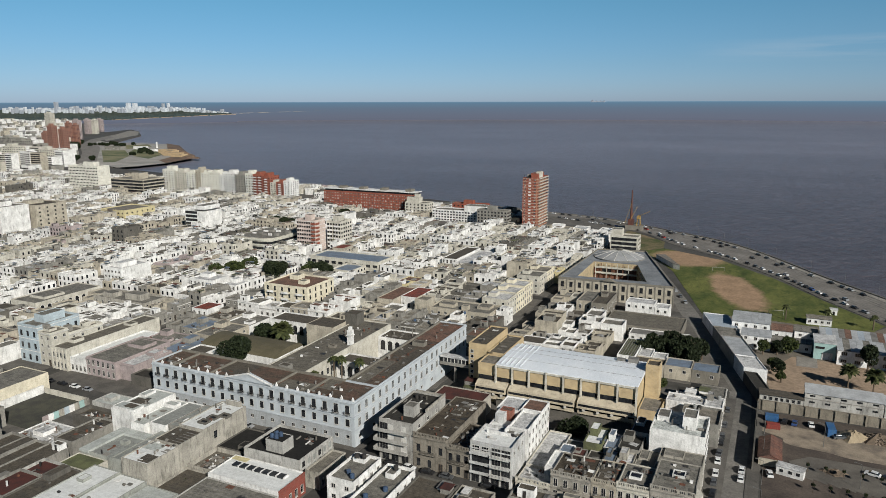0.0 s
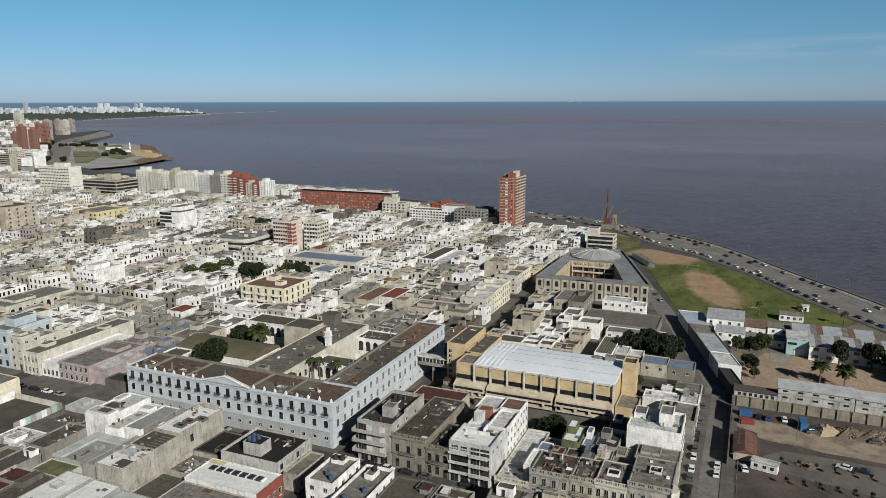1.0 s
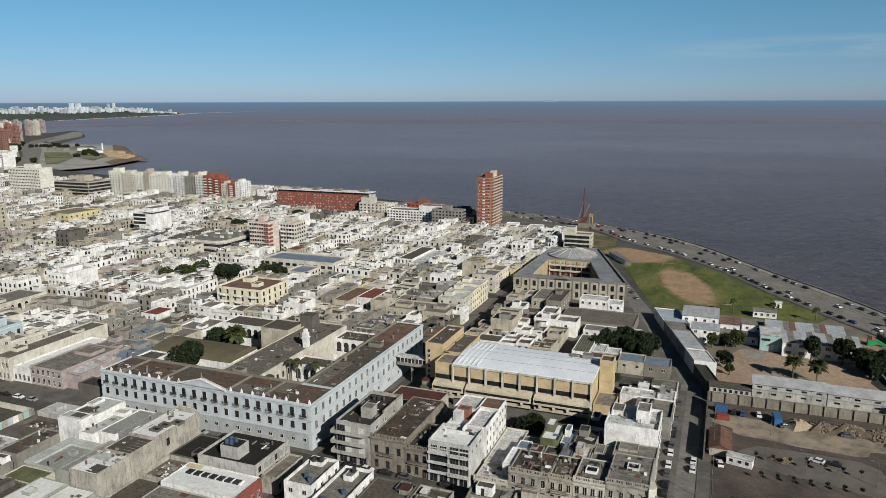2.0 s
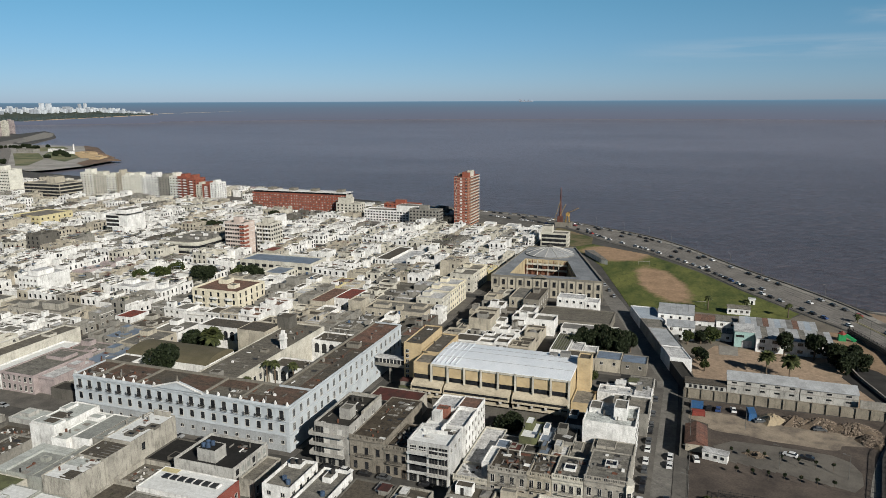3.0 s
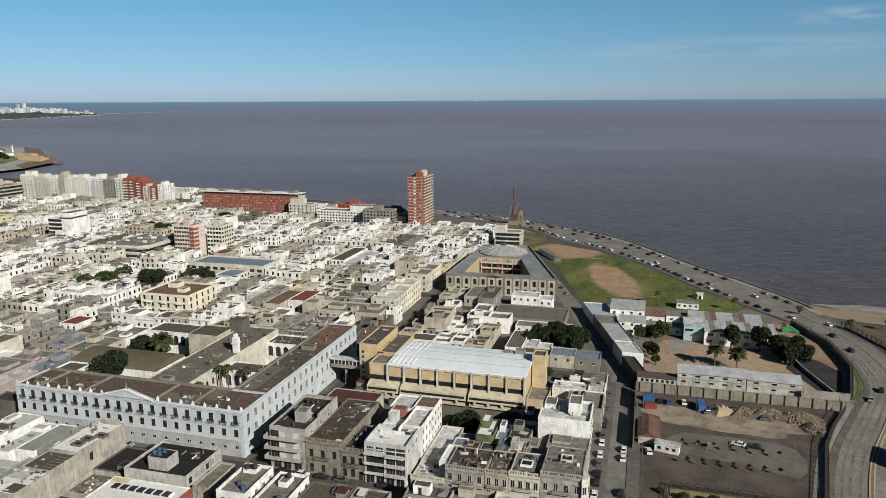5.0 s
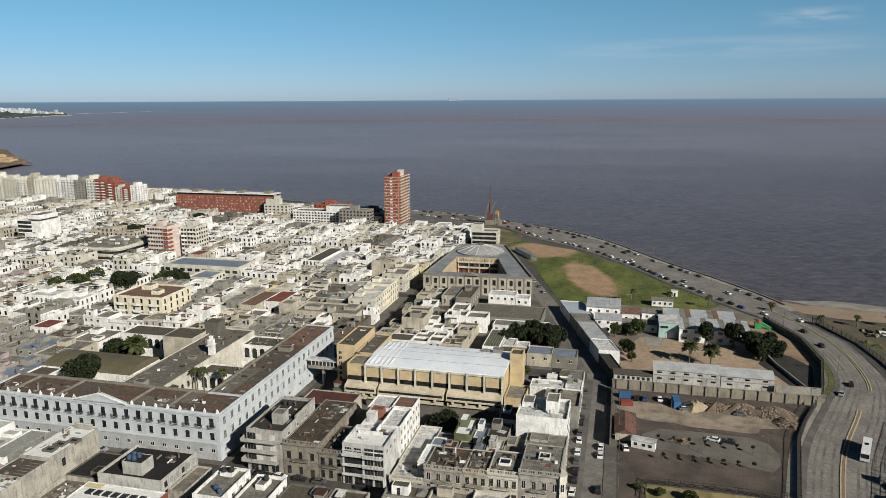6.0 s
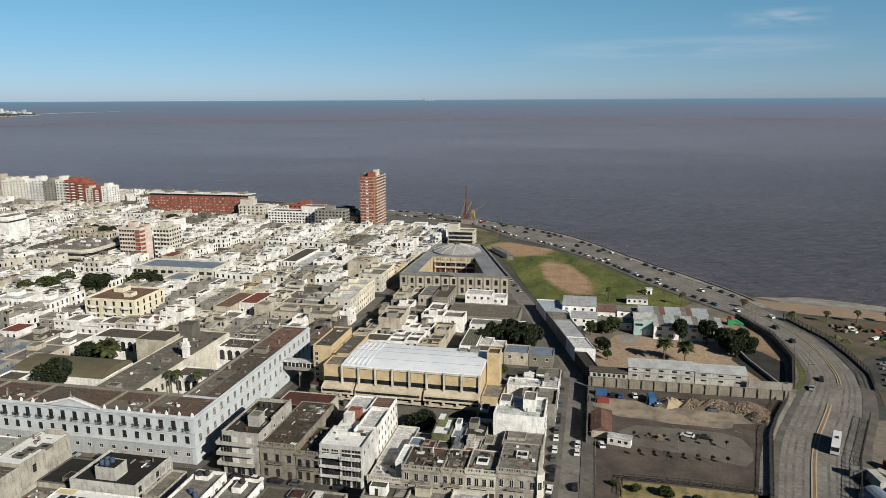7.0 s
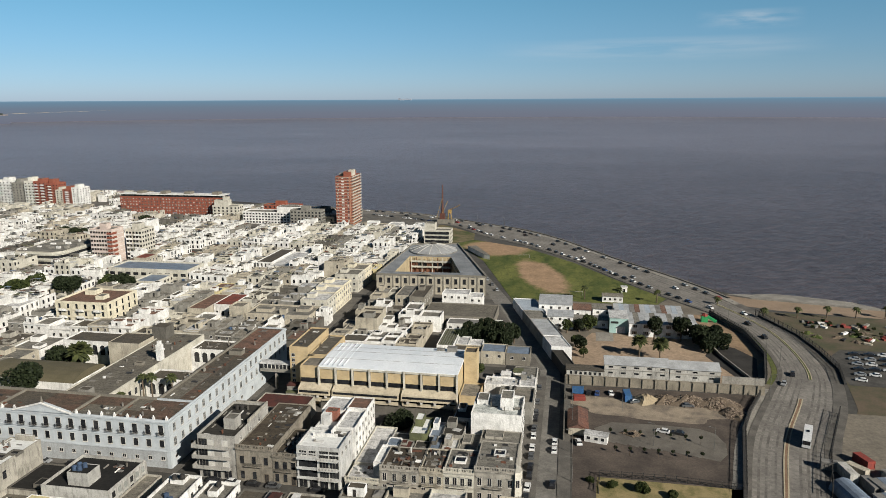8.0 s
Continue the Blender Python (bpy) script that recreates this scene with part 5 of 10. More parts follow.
ob = apartments("dark_office", -716, 600, -664, 632, 20.0, 5, BEIGE, "brown concrete office with deep dark bands of glass", 0, 0, bands=BEIGE, rooms=((0.45, 0.3, 0.7, 0.7, 6.0),))
for s in range(5):
    wpart("window_band", Form().box(-715.5, 599.7, 1.4 + 3.75 * s, -664.5, 599.95, 3.6 + 3.75 * s), GLASS, ob, "dark band of windows")
    wpart("window_band", Form().box(-663.95, 600.5, 1.4 + 3.75 * s, -663.7, 631.5, 3.6 + 3.75 * s), GLASS, ob, "dark band of windows")
apartments("warehouse", -560, 455, -530, 490, 12.0, 3, YELLOW, "pale yellow warehouse with small windows", 6, 6, 1.6, 1.4, None, 0, (), R_BEIGE)
apartments("flats", -602, 366, -567, 391, 24.0, 7, WHITE, "white block of flats with small dark windows", 5, 0, 1.4, 1.4, None, 0, ((0.3, 0.2, 0.7, 0.7, 3),))
apartments("flats", -600, 396, -566, 425, 22.0, 6, BEIGE, "cream block of flats with blank party walls", 0, 4, 1.4, 1.4, None, 0, ((0.3, 0.2, 0.5, 0.7, 2.5),), R_DARK)
apartments("town_house", -283, 184, -271, 204, 16.5, 3, PALE_BLUE, "pale blue and white tall town house", 3, 5, 1.3, 2.4, WHITE, 0, ((0.2, 0.3, 0.7, 0.8, 2.5),))
apartments("glass_pavilion", -107.5, 519, -87.5, 531, 10.8, 3, CREAM, "stepped cream building with dark glass bands", 0, 3, rooms=((0.02, 0.1, 0.4, 0.8, 4.6),))
ob = bpy.data.objects["glass_pavilion"]
for x0, x1, y, z in ((-106.5, -88.5, 518.9, 1.2), (-106.5, -88.5, 518.9, 4.4), (-106.5, -88.5, 518.9, 7.6)):
    wpart("window_band", Form().box(x0, y - 0.25, z, x1, y - 0.05, z + 1.9), GLASS, ob, "dark band of windows")

# ---- shore road, field, yards to the east ----
INNER = [(-330, 690), (-240, 668), (-158, 632), (-101, 603), (-65, 557), (-29, 522), (6, 474), (30, 430), (55, 391), (74, 362), (84, 331), (84.5, 290), (74, 262), (59.5, 226), (50, 189), (38, 140), (20, 60), (-10, -60)]
OUTER = [(-320, 709), (-232, 683), (-143, 661), (-77, 617), (-34, 586), (-3, 547), (32, 487), (60, 445), (82, 406), (94, 373), (104.5, 335), (105.5, 291), (98, 256), (85, 223), (74, 187), (60, 140), (40, 60), (10, -60)]


def smooth(pts, n=6):
    out = []
    for i in range(len(pts) - 1):
        p0, p1, p2, p3 = [Vector(pts[min(max(k, 0), len(pts) - 1)]) for k in (i - 1, i, i + 1, i + 2)]
        for s in range(n):
            t = s / n
            out.append(0.5 * (2 * p1 + (p2 - p0) * t + (2 * p0 - 5 * p1 + 4 * p2 - p3) * t * t + (3 * p1 - p0 - 3 * p2 + p3) * t ** 3))
    return out + [Vector(pts[-1])]


IN, OUT = smooth(INNER), smooth(OUTER)


def across(i, f):
    """A point of the shore road: i along it, f from the town side (0) to the water side (1)."""
    k = min(int(i), len(IN) - 2)
    u = i - k
    a, b = IN[k].lerp(IN[k + 1], u), OUT[k].lerp(OUT[k + 1], u)
    return a.lerp(b, f)


def ribbon(form, f0, f1, z, i0=0, i1=None, thick=0.0):
    i1 = len(IN) - 1 if i1 is None else i1
    for i in range(i0, i1):
        a, b, c, d = across(i, f0), across(i, f1), across(i + 1, f1), across(i + 1, f0)
        form.poly([(*a, z), (*b, z), (*c, z), (*d, z)])
        if thick:
            form.poly([(*a, z - thick), (*d, z - thick), (*d, z), (*a, z)])
            form.poly([(*b, z - thick), (*c, z - thick), (*c, z), (*b, z)])
    return form


CURVE = 52  # from here the road leaves the water
setting("road", ribbon(Form(), 0.05, 0.83, 0.03), ROAD, "broad worn grey shore road", "road")
setting("pavement", ribbon(Form(), -0.04, 0.05, 0.18, thick=0.18), PAVING, "narrow pavement along the shore road", "pavement")
setting("pavement", ribbon(Form(), 0.83, 1.0, 0.2, 0, CURVE, 0.2), CONCRETE, "promenade along the sea wall", "pavement")
setting("sea_wall", ribbon(Form(), 0.965, 1.0, 0.75, 0, CURVE - 2, 0.6), STONE, "low stone sea wall", "wall")
KERB_CREAM = two_tone("cream_kerb", (0.46, 0.40, 0.28), (0.38, 0.33, 0.24), 0.5, 0.9)
MEDIAN_EARTH = two_tone("median_earth", (0.21, 0.13, 0.08), (0.26, 0.17, 0.11), 0.3, 0.95)
for f, i0, i1, m, label in ((0.48, CURVE - 1, 68, LAWN, "raised grass median strip"), (0.385, 72, len(IN) - 1, MEDIAN_EARTH, "raised brown median strip")):
    setting("median", ribbon(Form(), f + 0.016, f + 0.044, 0.16, i0, i1, 0.16), m, label, "median")
    for g in (f, f + 0.045):
        setting("kerb", ribbon(Form(), g, g + 0.015, 0.2, i0, i1, 0.2), KERB_CREAM, "cream painted kerb", "kerb")
setting("verge", ribbon(Form(), -0.14, -0.042, 0.12, CURVE + 2, 70), LAWN, "grass verge beside the road", "verge")
setting("verge", ribbon(Form(), 0.83, 1.02, 0.1, CURVE, len(IN) - 1, 0.1), PAVING, "dusty pavement by the fence", "pavement")
setting("verge", ribbon(Form(), -0.16, -0.042, 0.1, 71, len(IN) - 1, 0.1), CONCRETE, "broad pale pavement beside the fence", "pavement")
TRACK = two_tone("tyre_darkened_road", (0.105, 0.096, 0.085), (0.20, 0.185, 0.164), 0.16, 0.86, 0.36, 0.62, fine=0.9)
for f0, f1 in ((0.105, 0.135), (0.185, 0.215), (0.29, 0.318), (0.365, 0.38), (0.555, 0.585), (0.64, 0.668), (0.72, 0.748)):
    setting("tyre_track", ribbon(Form(), f0, f1, 0.036), TRACK, "band of road darkened by tyres", "road wear")
PAINT = two_tone("road_paint", (0.36, 0.34, 0.30), (0.25, 0.235, 0.205), 0.8, 0.8)
lines = Form()
for i in range(0, len(IN) - 2):
    for f in (0.25, 0.62):
        a, b = across(i, f), across(i + 0.22, f)
        d = (b - a).normalized() * 0.06
        n = Vector((-d.y, d.x))
        lines.poly([(*(a - n), 0.045), (*(b - n), 0.045), (*(b + n), 0.045), (*(a + n), 0.045)])
tagged(part("lane_marking", lines, PAINT), "worn dashed white lane lines on the road", "road marking", kind="stuff")

ob = thing("long_shed", (-62, 488, 0), "long low shed with a pale roof between street and field", "shed")
LS = [(-57, 474.5), (-52.4, 471.5), (-65.5, 503), (-71.5, 501)]
wpart("wall", Form().prism(LS, 0, 3.0, top=False), WHITE, ob)
wpart("roof", Form().prism([(x + 0.3 * (1 if x > -60 else -1), y) for x, y in LS], 3.0, 3.15), R_GREY, ob)

# playing field
FIELD = [(-84, 524), (-72, 540), (-30, 514), (4, 470), (28, 428), (53, 389), (47, 377), (19, 375), (-11, 378), (-29, 374), (-40, 412), (-56, 467)]


def trodden():
    """Grass worn through to bare earth in two ragged ovals."""
    m, n, l, b = material("worn_field", 0.95, 0.0, 0.2)
    green = mix(n, l, ramp(n, l, noise_at(n, l, 0.045, 7, (1, 0.5, 1), 0.7, by_object=False), [(0.36, (0, 0, 0)), (0.62, (1, 1, 1))]), (0.028, 0.045, 0.009), (0.11, 0.114, 0.032))
    tufts = ramp(n, l, noise_at(n, l, 0.16, 8, (1, 0.4, 1), 0.8, by_object=False), [(0.52, (0, 0, 0)), (0.64, (0.8,) * 3)])
    green = mix(n, l, tufts, green, (0.022, 0.036, 0.008))
    soil = mix(n, l, ramp(n, l, noise_at(n, l, 0.12, 6, by_object=False), [(0.35, (0, 0, 0)), (0.65, (1, 1, 1))]), (0.275, 0.185, 0.115), (0.20, 0.134, 0.082))
    ragged = noise_at(n, l, 0.09, 8, rough=0.75, by_object=False)
    tc = n.new("ShaderNodeTexCoord")
    x = green
    for at, size, turn, edge in (((-16, 432, 0), (13.0, 43, 1), 0.27, 0.5), ((-52, 511, 0), (24, 26, 1), 0.3, 0.5)):
        mp, ln, ad = n.new("ShaderNodeMapping"), n.new("ShaderNodeVectorMath"), n.new("ShaderNodeMath")
        mp.vector_type, ln.operation = "TEXTURE", "LENGTH"
        mp.inputs["Location"].default_value, mp.inputs["Scale"].default_value, mp.inputs["Rotation"].default_value = at, size, (0, 0, turn)
        l.new(tc.outputs["Object"], mp.inputs[0])
        l.new(mp.outputs[0], ln.inputs[0])
        l.new(ln.outputs["Value"], ad.inputs[0])
        l.new(ragged, ad.inputs[1])
        mr = n.new("ShaderNodeMapRange")
        mr.inputs["From Min"].default_value, mr.inputs["From Max"].default_value = 1.62, 1.32
        l.new(ad.outputs[0], mr.inputs["Value"])
        x = mix(n, l, mr.outputs[0], x, soil)
    g = ramp(n, l, noise_at(n, l, 0.6, 5, rough=0.75, by_object=False), [(0.3, (0.7,) * 3), (0.7, (1.25,) * 3)])
    l.new(mix(n, l, 1.0, x, g, "MULTIPLY"), b.inputs["Base Color"])
    bump(n, l, b, noise_at(n, l, 1.0, 4, by_object=False), 0.4, 0.1)
    return m


setting("lawn", Form().prism(FIELD, 0.0, 0.08), trodden(), "playing field of green grass worn to earth", "lawn")
setting("lawn", Form().prism([(-72.5, 540.5), (-75, 566), (-104, 600), (-158, 628), (-206, 648), (-214, 596), (-112, 588), (-108, 534), (-84, 526)], 0.0, 0.07), two_tone("shore_grass", (0.060, 0.075, 0.020), (0.21, 0.155, 0.09), 0.06, 0.95), "strip of thin grass and bare earth by the shore road", "lawn")


def blob(cx, cy, rx, ry, z, seed, turn=0.0, n=36, rough=0.22):
    r = random.Random(seed)
    ph = [r.uniform(0, 6.28) for _ in range(4)]
    pts = []
    for i in range(n):
        a = 2 * math.pi * i / n
        k = 1 + rough * (0.5 * math.sin(2 * a + ph[0]) + 0.4 * math.sin(3 * a + ph[1]) + 0.35 * math.sin(5 * a + ph[2]) + 0.25 * math.sin(9 * a + ph[3]))
        x, y = rx * k * math.cos(a), ry * k * math.sin(a)
        pts.append((cx + x * math.cos(turn) - y * math.sin(turn), cy + x * math.sin(turn) + y * math.cos(turn), z))
    return pts



# gravel lot and yards
lot = Form().prism([(3, 60), (30, 100), (44, 150), (49.5, 189), (58.4, 230), (64, 246), (69, 260), (3, 259)], 0.0, 0.06)
setting("car_park", lot, GRAVEL, "dark gravel car park", "ground")
d = Form()
d.poly(blob(31, 242, 26, 10, 0.09, 8, -0.03, 90, 0.22))
setting("bare_patch", d, two_tone("pale_dirt", (0.33, 0.27, 0.20), (0.17, 0.14, 0.11), 0.16, 0.95), "pale dusty earth by the rubble", "ground")
setting("lawn", Form().prism([(8, 150), (40, 150), (50, 191.5), (10, 192)], 0.0, 0.1), two_tone("dry_grass", (0.30, 0.235, 0.115), (0.14, 0.13, 0.05), 0.25, 0.95), "dry patchy grass", "lawn")
teeth = []
for i in range(8):
    teeth += [(13 + 3.5 * i, 215.4 - 0.75 * i), (16.4 + 3.5 * i, 213.6 - 0.75 * i)]
island = Form().prism(teeth + [(41.5, 208.6), (46.5, 207.0), (49.6, 212), (50.4, 219), (48.6, 225.5), (44, 228.6), (30, 229.4), (16, 229), (10, 223.5)], 0.0, 0.14)
setting("traffic_island", island, two_tone("island_paving", (0.155, 0.14, 0.118), (0.10, 0.09, 0.077), 0.15, 0.9), "pale concrete island in the car park", "pavement")
yard = Form().prism([(5, 268.5), (66, 268.5), (64, 296), (57, 322), (12, 324), (2, 300)], 0.0, 0.07)
setting("yard", yard, SAND, "bare sandy yard", "ground")
setting("road", Form().prism([(-1.2, 60), (-9, 60), (-9.5, 250), (-9.5, 272), (-40, 373), (-72, 470), (-88, 520), (-80, 524), (-62, 466), (-31, 374), (-2, 272), (-1.2, 250)][::-1], 0.0, 0.02), two_tone("street_asphalt", (0.14, 0.132, 0.118), (0.20, 0.188, 0.168), 0.12, 0.9, fine=0.8), "narrow asphalt street between walls", "road")
setting("pavement", Form().prism([(-1.15, 60), (2.4, 60), (2.4, 259), (-1.15, 259)], 0.0, 0.16), PAVING, "pavement along the car park wall", "pavement")
setting("yard", Form().prism([(-28, 373.4), (-27, 355), (6, 260), (75, 262), (84, 300), (82, 335), (72, 362), (54, 388), (47, 376.6), (19, 374.6), (-11, 377.6)], 0.0, 0.04), two_tone("dusty_paving", (0.19, 0.165, 0.13), (0.13, 0.112, 0.088), 0.08, 0.92), "dusty paved ground between the yard buildings", "ground")
beach = Form().prism([(92, 381), (106, 375), (165, 366), (170, 380), (150, 389), (120, 396), (100, 399), (90, 402), (84, 400)], 0.0, 0.06)
setting("beach", beach, two_tone("beach_sand", (0.30, 0.22, 0.155), (0.25, 0.185, 0.13), 0.08, 0.95), "strip of brownish sand by the sea wall", "beach")
pier = Form().prism([(86, 401.5), (98, 395.5), (120, 391), (149, 383.5), (160, 381.5), (147, 394.5), (124, 402.4), (110, 405.6), (99, 402)][::-1], -5.0, 0.9)
setting("quay", pier, CONCRETE, "pale concrete quay edge", "quay")
setting("yard", Form().prism([(96, 372), (100, 352), (106, 330), (108, 290), (101, 254), (91, 230), (300, 230), (300, 350), (166, 366)], 0.0, 0.05), two_tone("east_yard", (0.125, 0.095, 0.064), (0.06, 0.066, 0.032), 0.06, 0.95), "dusty open yard", "ground")
setting("car_park", Form().prism([(108, 306), (106, 276), (300, 270), (300, 322), (116, 317)], 0.0, 0.08), ASPHALT, "asphalt car park beyond the road", "ground")
setting("car_park", Form().prism([(94, 249), (81, 216), (73, 190), (300, 190), (300, 252)], 0.0, 0.07), two_tone("old_concrete", (0.21, 0.182, 0.143), (0.15, 0.132, 0.105), 0.08, 0.9, fine=0.6), "large pale concrete yard", "ground")


# street wall of the car park
street_wall = tagged(new("street_wall"), "dark plastered wall along the narrow street", "wall")
street_wall.location = (0.4, 236, 0)
for y0, y1 in ((213, 236), (242, 259)):
    wpart("wall_panel", Form().box(0.1, y0, 0, 0.55, y1, 3.6), BARE, street_wall)
wpart("wall_panel", Form().box(0.1, 236.02, 0, 0.55, 241.98, 1.6), BARE, street_wall)

# walled compound
SHED_WALL = weathered("stained_shed_plaster", (0.62, 0.60, 0.55), (0.14, 0.134, 0.12), 1.0)
PALE_TIN = two_tone("pale_tin", (0.44, 0.452, 0.455), (0.31, 0.316, 0.32), 0.25, 0.6)
# wall colour near black: the shade of west-facing walls is put into it
SHADE_WALL = weathered("sooty_wall", (0.09, 0.085, 0.078), (0.04, 0.038, 0.035), 0.8)


def shed_row(x0, x1, y0, y1, z0, z1, label, n):
    """A long pale building on a stone wall, slot windows in two rows, lean-to tin roof."""
    ob = thing("long_shed", ((x0 + x1) / 2, (y0 + y1) / 2, 0), label, "shed", "sheds on the yard wall")
    wpart("wall", Form().box(x0, y0, 0, x1, y1, z1), SHED_WALL, ob)
    f = Form()
    f.poly([(x0 - 0.2, y0 - 0.4, z1 - 0.02), (x1 + 0.2, y0 - 0.4, z1 - 0.02), (x1 + 0.2, y1, z1 + 1.5), (x0 - 0.2, y1, z1 + 1.5)])
    f.poly([(x0 - 0.2, y0 - 0.4, z1 - 0.15), (x1 + 0.2, y0 - 0.4, z1 - 0.15), (x1 + 0.2, y0 - 0.4, z1 - 0.02), (x0 - 0.2, y0 - 0.4, z1 - 0.02)])
    f.poly([(x1 + 0.2, y0 - 0.4, z1 - 0.15), (x1 + 0.2, y1, z1 - 0.15), (x1 + 0.2, y1, z1 + 1.5), (x1 + 0.2, y0 - 0.4, z1 - 0.02)])
    f.poly([(x0 - 0.2, y1, z1 - 0.15), (x1 + 0.2, y1, z1 - 0.15), (x1 + 0.2, y1, z1 + 1.5), (x0 - 0.2, y1, z1 + 1.5)])
    wpart("roof", f, PALE_TIN, ob, "pale grey tin lean-to roof")
    for i in range(n):
        c = x0 + (x1 - x0) * (i + 0.5) / n
        for z in (z0 + 0.7, z1 - 1.4):
            wpart("window", Form().box(c - 0.85, y0 - 0.05, z, c + 0.85, y0 - 0.006, z + 0.65), GLASS, ob, "dark slot window")
    wpart("string_course", Form().box(x0, y0 - 0.15, z0 + (z1 - z0) * 0.5, x1, y0 - 0.003, z0 + (z1 - z0) * 0.5 + 0.18, base=True), CONCRETE, ob)
    return ob


shed_row(14.9, 38.6, 264, 269.5, 3.2, 7.6, "long white shed with slot windows and a tin roof", 5)
shed_row(38.9, 57, 264, 269.2, 3.0, 7.2, "long grey shed with slot windows and a tin roof", 3)
wall = tagged(new("yard_wall"), "old brown stone wall with buttresses below the sheds", "wall")
wall.location = (30, 261, 0)
OLD_WALL = weathered("old_rubble_masonry", (0.34, 0.30, 0.235), (0.12, 0.105, 0.085), 0.9)
wpart("stone_wall", Form().box(0.2, 260.6, 0, 72, 261.9, 3.3), OLD_WALL, wall)
for i in range(16):
    x = 2 + i * 4.5
    wpart("buttress", Form().box(x - 0.25, 260.2, 0, x + 0.25, 260.58, 3.9), OLD_WALL, wall)
wpart("wall_end", Form().box(57.2, 262.0, 0, 72, 262.6, 6.0), CONCRETE, wall, "pale concrete wall end")

def street_edge(y):
    """The compound's edge on the narrow slanting street."""
    return -0.3 - 0.294 * (y - 267.1)


YARD_WHITE = weathered("yard_white_paint", (0.95, 0.95, 0.93), (0.30, 0.29, 0.27), 0.6, pale=0.7)
PALE_BLUE_TIN = two_tone("pale_blue_sheet", (0.40, 0.45, 0.50), (0.32, 0.36, 0.40), 0.2, 0.6)


def edge_house(y0, y1, w, h, wall, roof, label, lip=0.35):
    """A low building whose blank wall follows the slanting street."""
    ob = thing("long_shed", (street_edge(y0) + w / 2, (y0 + y1) / 2, 0), label, "shed", "row along the narrow street")
    a, b = street_edge(y0), street_edge(y1)
    rim = [(a, y0), (a + w, y0), (b + w, y1), (b, y1)]
    inn = [(a + 0.3, y0 + 0.3), (a + w - 0.3, y0 + 0.3), (b + w - 0.3, y1 - 0.3), (b + 0.3, y1 - 0.3)]
    f = Form().prism(rim, 0, h, 0, top=False)
    for k in range(4):
        q = (k + 1) % 4
        f.poly([(*rim[k], h), (*rim[q], h), (*inn[q], h), (*inn[k], h)])
        f.poly([(*inn[k], h), (*inn[q], h), (*inn[q], h - lip - 0.1), (*inn[k], h - lip - 0.1)])
    wpart("wall", f, wall, ob, "blank plastered wall")
    wpart("roof", Form().prism(inn, h - lip - 0.2, h - lip), roof, ob)
    return ob


edge_house(266.4, 285.2, 4.8, 4.6, SHADE_WALL, R_BLACK, "low sooty shed with a black roof on the narrow street")
edge_house(285.5, 299.8, 8.4, 6.0, YARD_WHITE, R_WHITE, "low white shed with a pale roof on the narrow street")
edge_house(300.1, 325.3, 9.2, 5.6, GREY, PALE_TIN, "long low shed with a pale sheet roof on the narrow street")
edge_house(325.6, 338.2, 9.6, 5.4, GREY, R_GREY, "low shed with a grey roof on the narrow street")
edge_house(338.5, 360.5, 11.5, 5.0, YARD_WHITE, PALE_BLUE_TIN, "white shed with a pale blue sheet roof on the narrow street")


def yard_house(x0, y0, x1, y1, h, wall, roof, label, rise=0.0, floors=1, n=0, win=None):
    """A plain yard building: walls, a flat or lean-to roof with an overhang, windows on the yard side."""
    ob = thing("yard_house", ((x0 + x1) / 2, (y0 + y1) / 2, 0), label, "house", "yard buildings")
    f = Form().box(x0, y0, 0, x1, y1, h, top=False)
    if rise:
        for x in (x0, x1):
            f.poly([(x, y0, h), (x, y1, h), (x, y1, h + rise - 0.02)])
        f.poly([(x0, y1, h), (x1, y1, h), (x1, y1, h + rise - 0.02), (x0, y1, h + rise - 0.02)])
    wpart("wall", f, wall, ob)
    m = max(1, int((x1 - x0) / 2.4)) if rise else 1
    for k in range(m):
        a, b = x0 - 0.25 + (x1 - x0 + 0.5) * k / m, x0 - 0.25 + (x1 - x0 + 0.5) * (k + 1) / m - (0.05 if k < m - 1 else 0)
        g = Form()
        lo, hi = h + 0.02 + 0.015 * (k % 2), h + rise + 0.02 + 0.015 * (k % 2)
        g.poly([(a, y0 - 0.4, lo), (b, y0 - 0.4, lo), (b, y1 + 0.2, hi), (a, y1 + 0.2, hi)])
        g.poly([(a, y0 - 0.4, lo - 0.14), (b, y0 - 0.4, lo - 0.14), (b, y0 - 0.4, lo), (a, y0 - 0.4, lo)])
        for x in (a, b):
            g.poly([(x, y0 - 0.4, lo - 0.14), (x, y1 + 0.2, hi - 0.14), (x, y1 + 0.2, hi), (x, y0 - 0.4, lo)])
        wpart("roof_sheet" if rise else "roof", g, roof[k % len(roof)] if isinstance(roof, list) else roof, ob)
    for s in range(floors):
        for k in range(n):
            wpart("window", win or WIN_SMALL, None, ob, "", (x0 + (x1 - x0) * (k + 0.5) / n, y0, s * (h / floors) + 1.1))
    return ob


yard_house(0.6, 262.4, 14.6, 268, 5.2, SHED_WALL, R_DARK, "pale stained gatehouse with a dark flat roof over the stone wall", 0, 1, 0)
gate_row = bpy.data.objects["yard_house"]
for k in range(7):
    wpart("window", Form().box(2.0 + 1.8 * k, 262.33, 3.4, 2.9 + 1.8 * k, 262.39, 4.5), GLASS, gate_row, "small dark window")
yard_house(-13.6, 344.5, 2.6, 359.5, 7.2, YARD_WHITE, PALE_TIN, "white two-storey yard house with a grey roof", 0.8, 2, 4)
yard_house(-8.8, 327.5, 3.2, 336.5, 6.3, YARD_WHITE, PALE_TIN, "white yard house with small dark windows", 0.4, 2, 3)
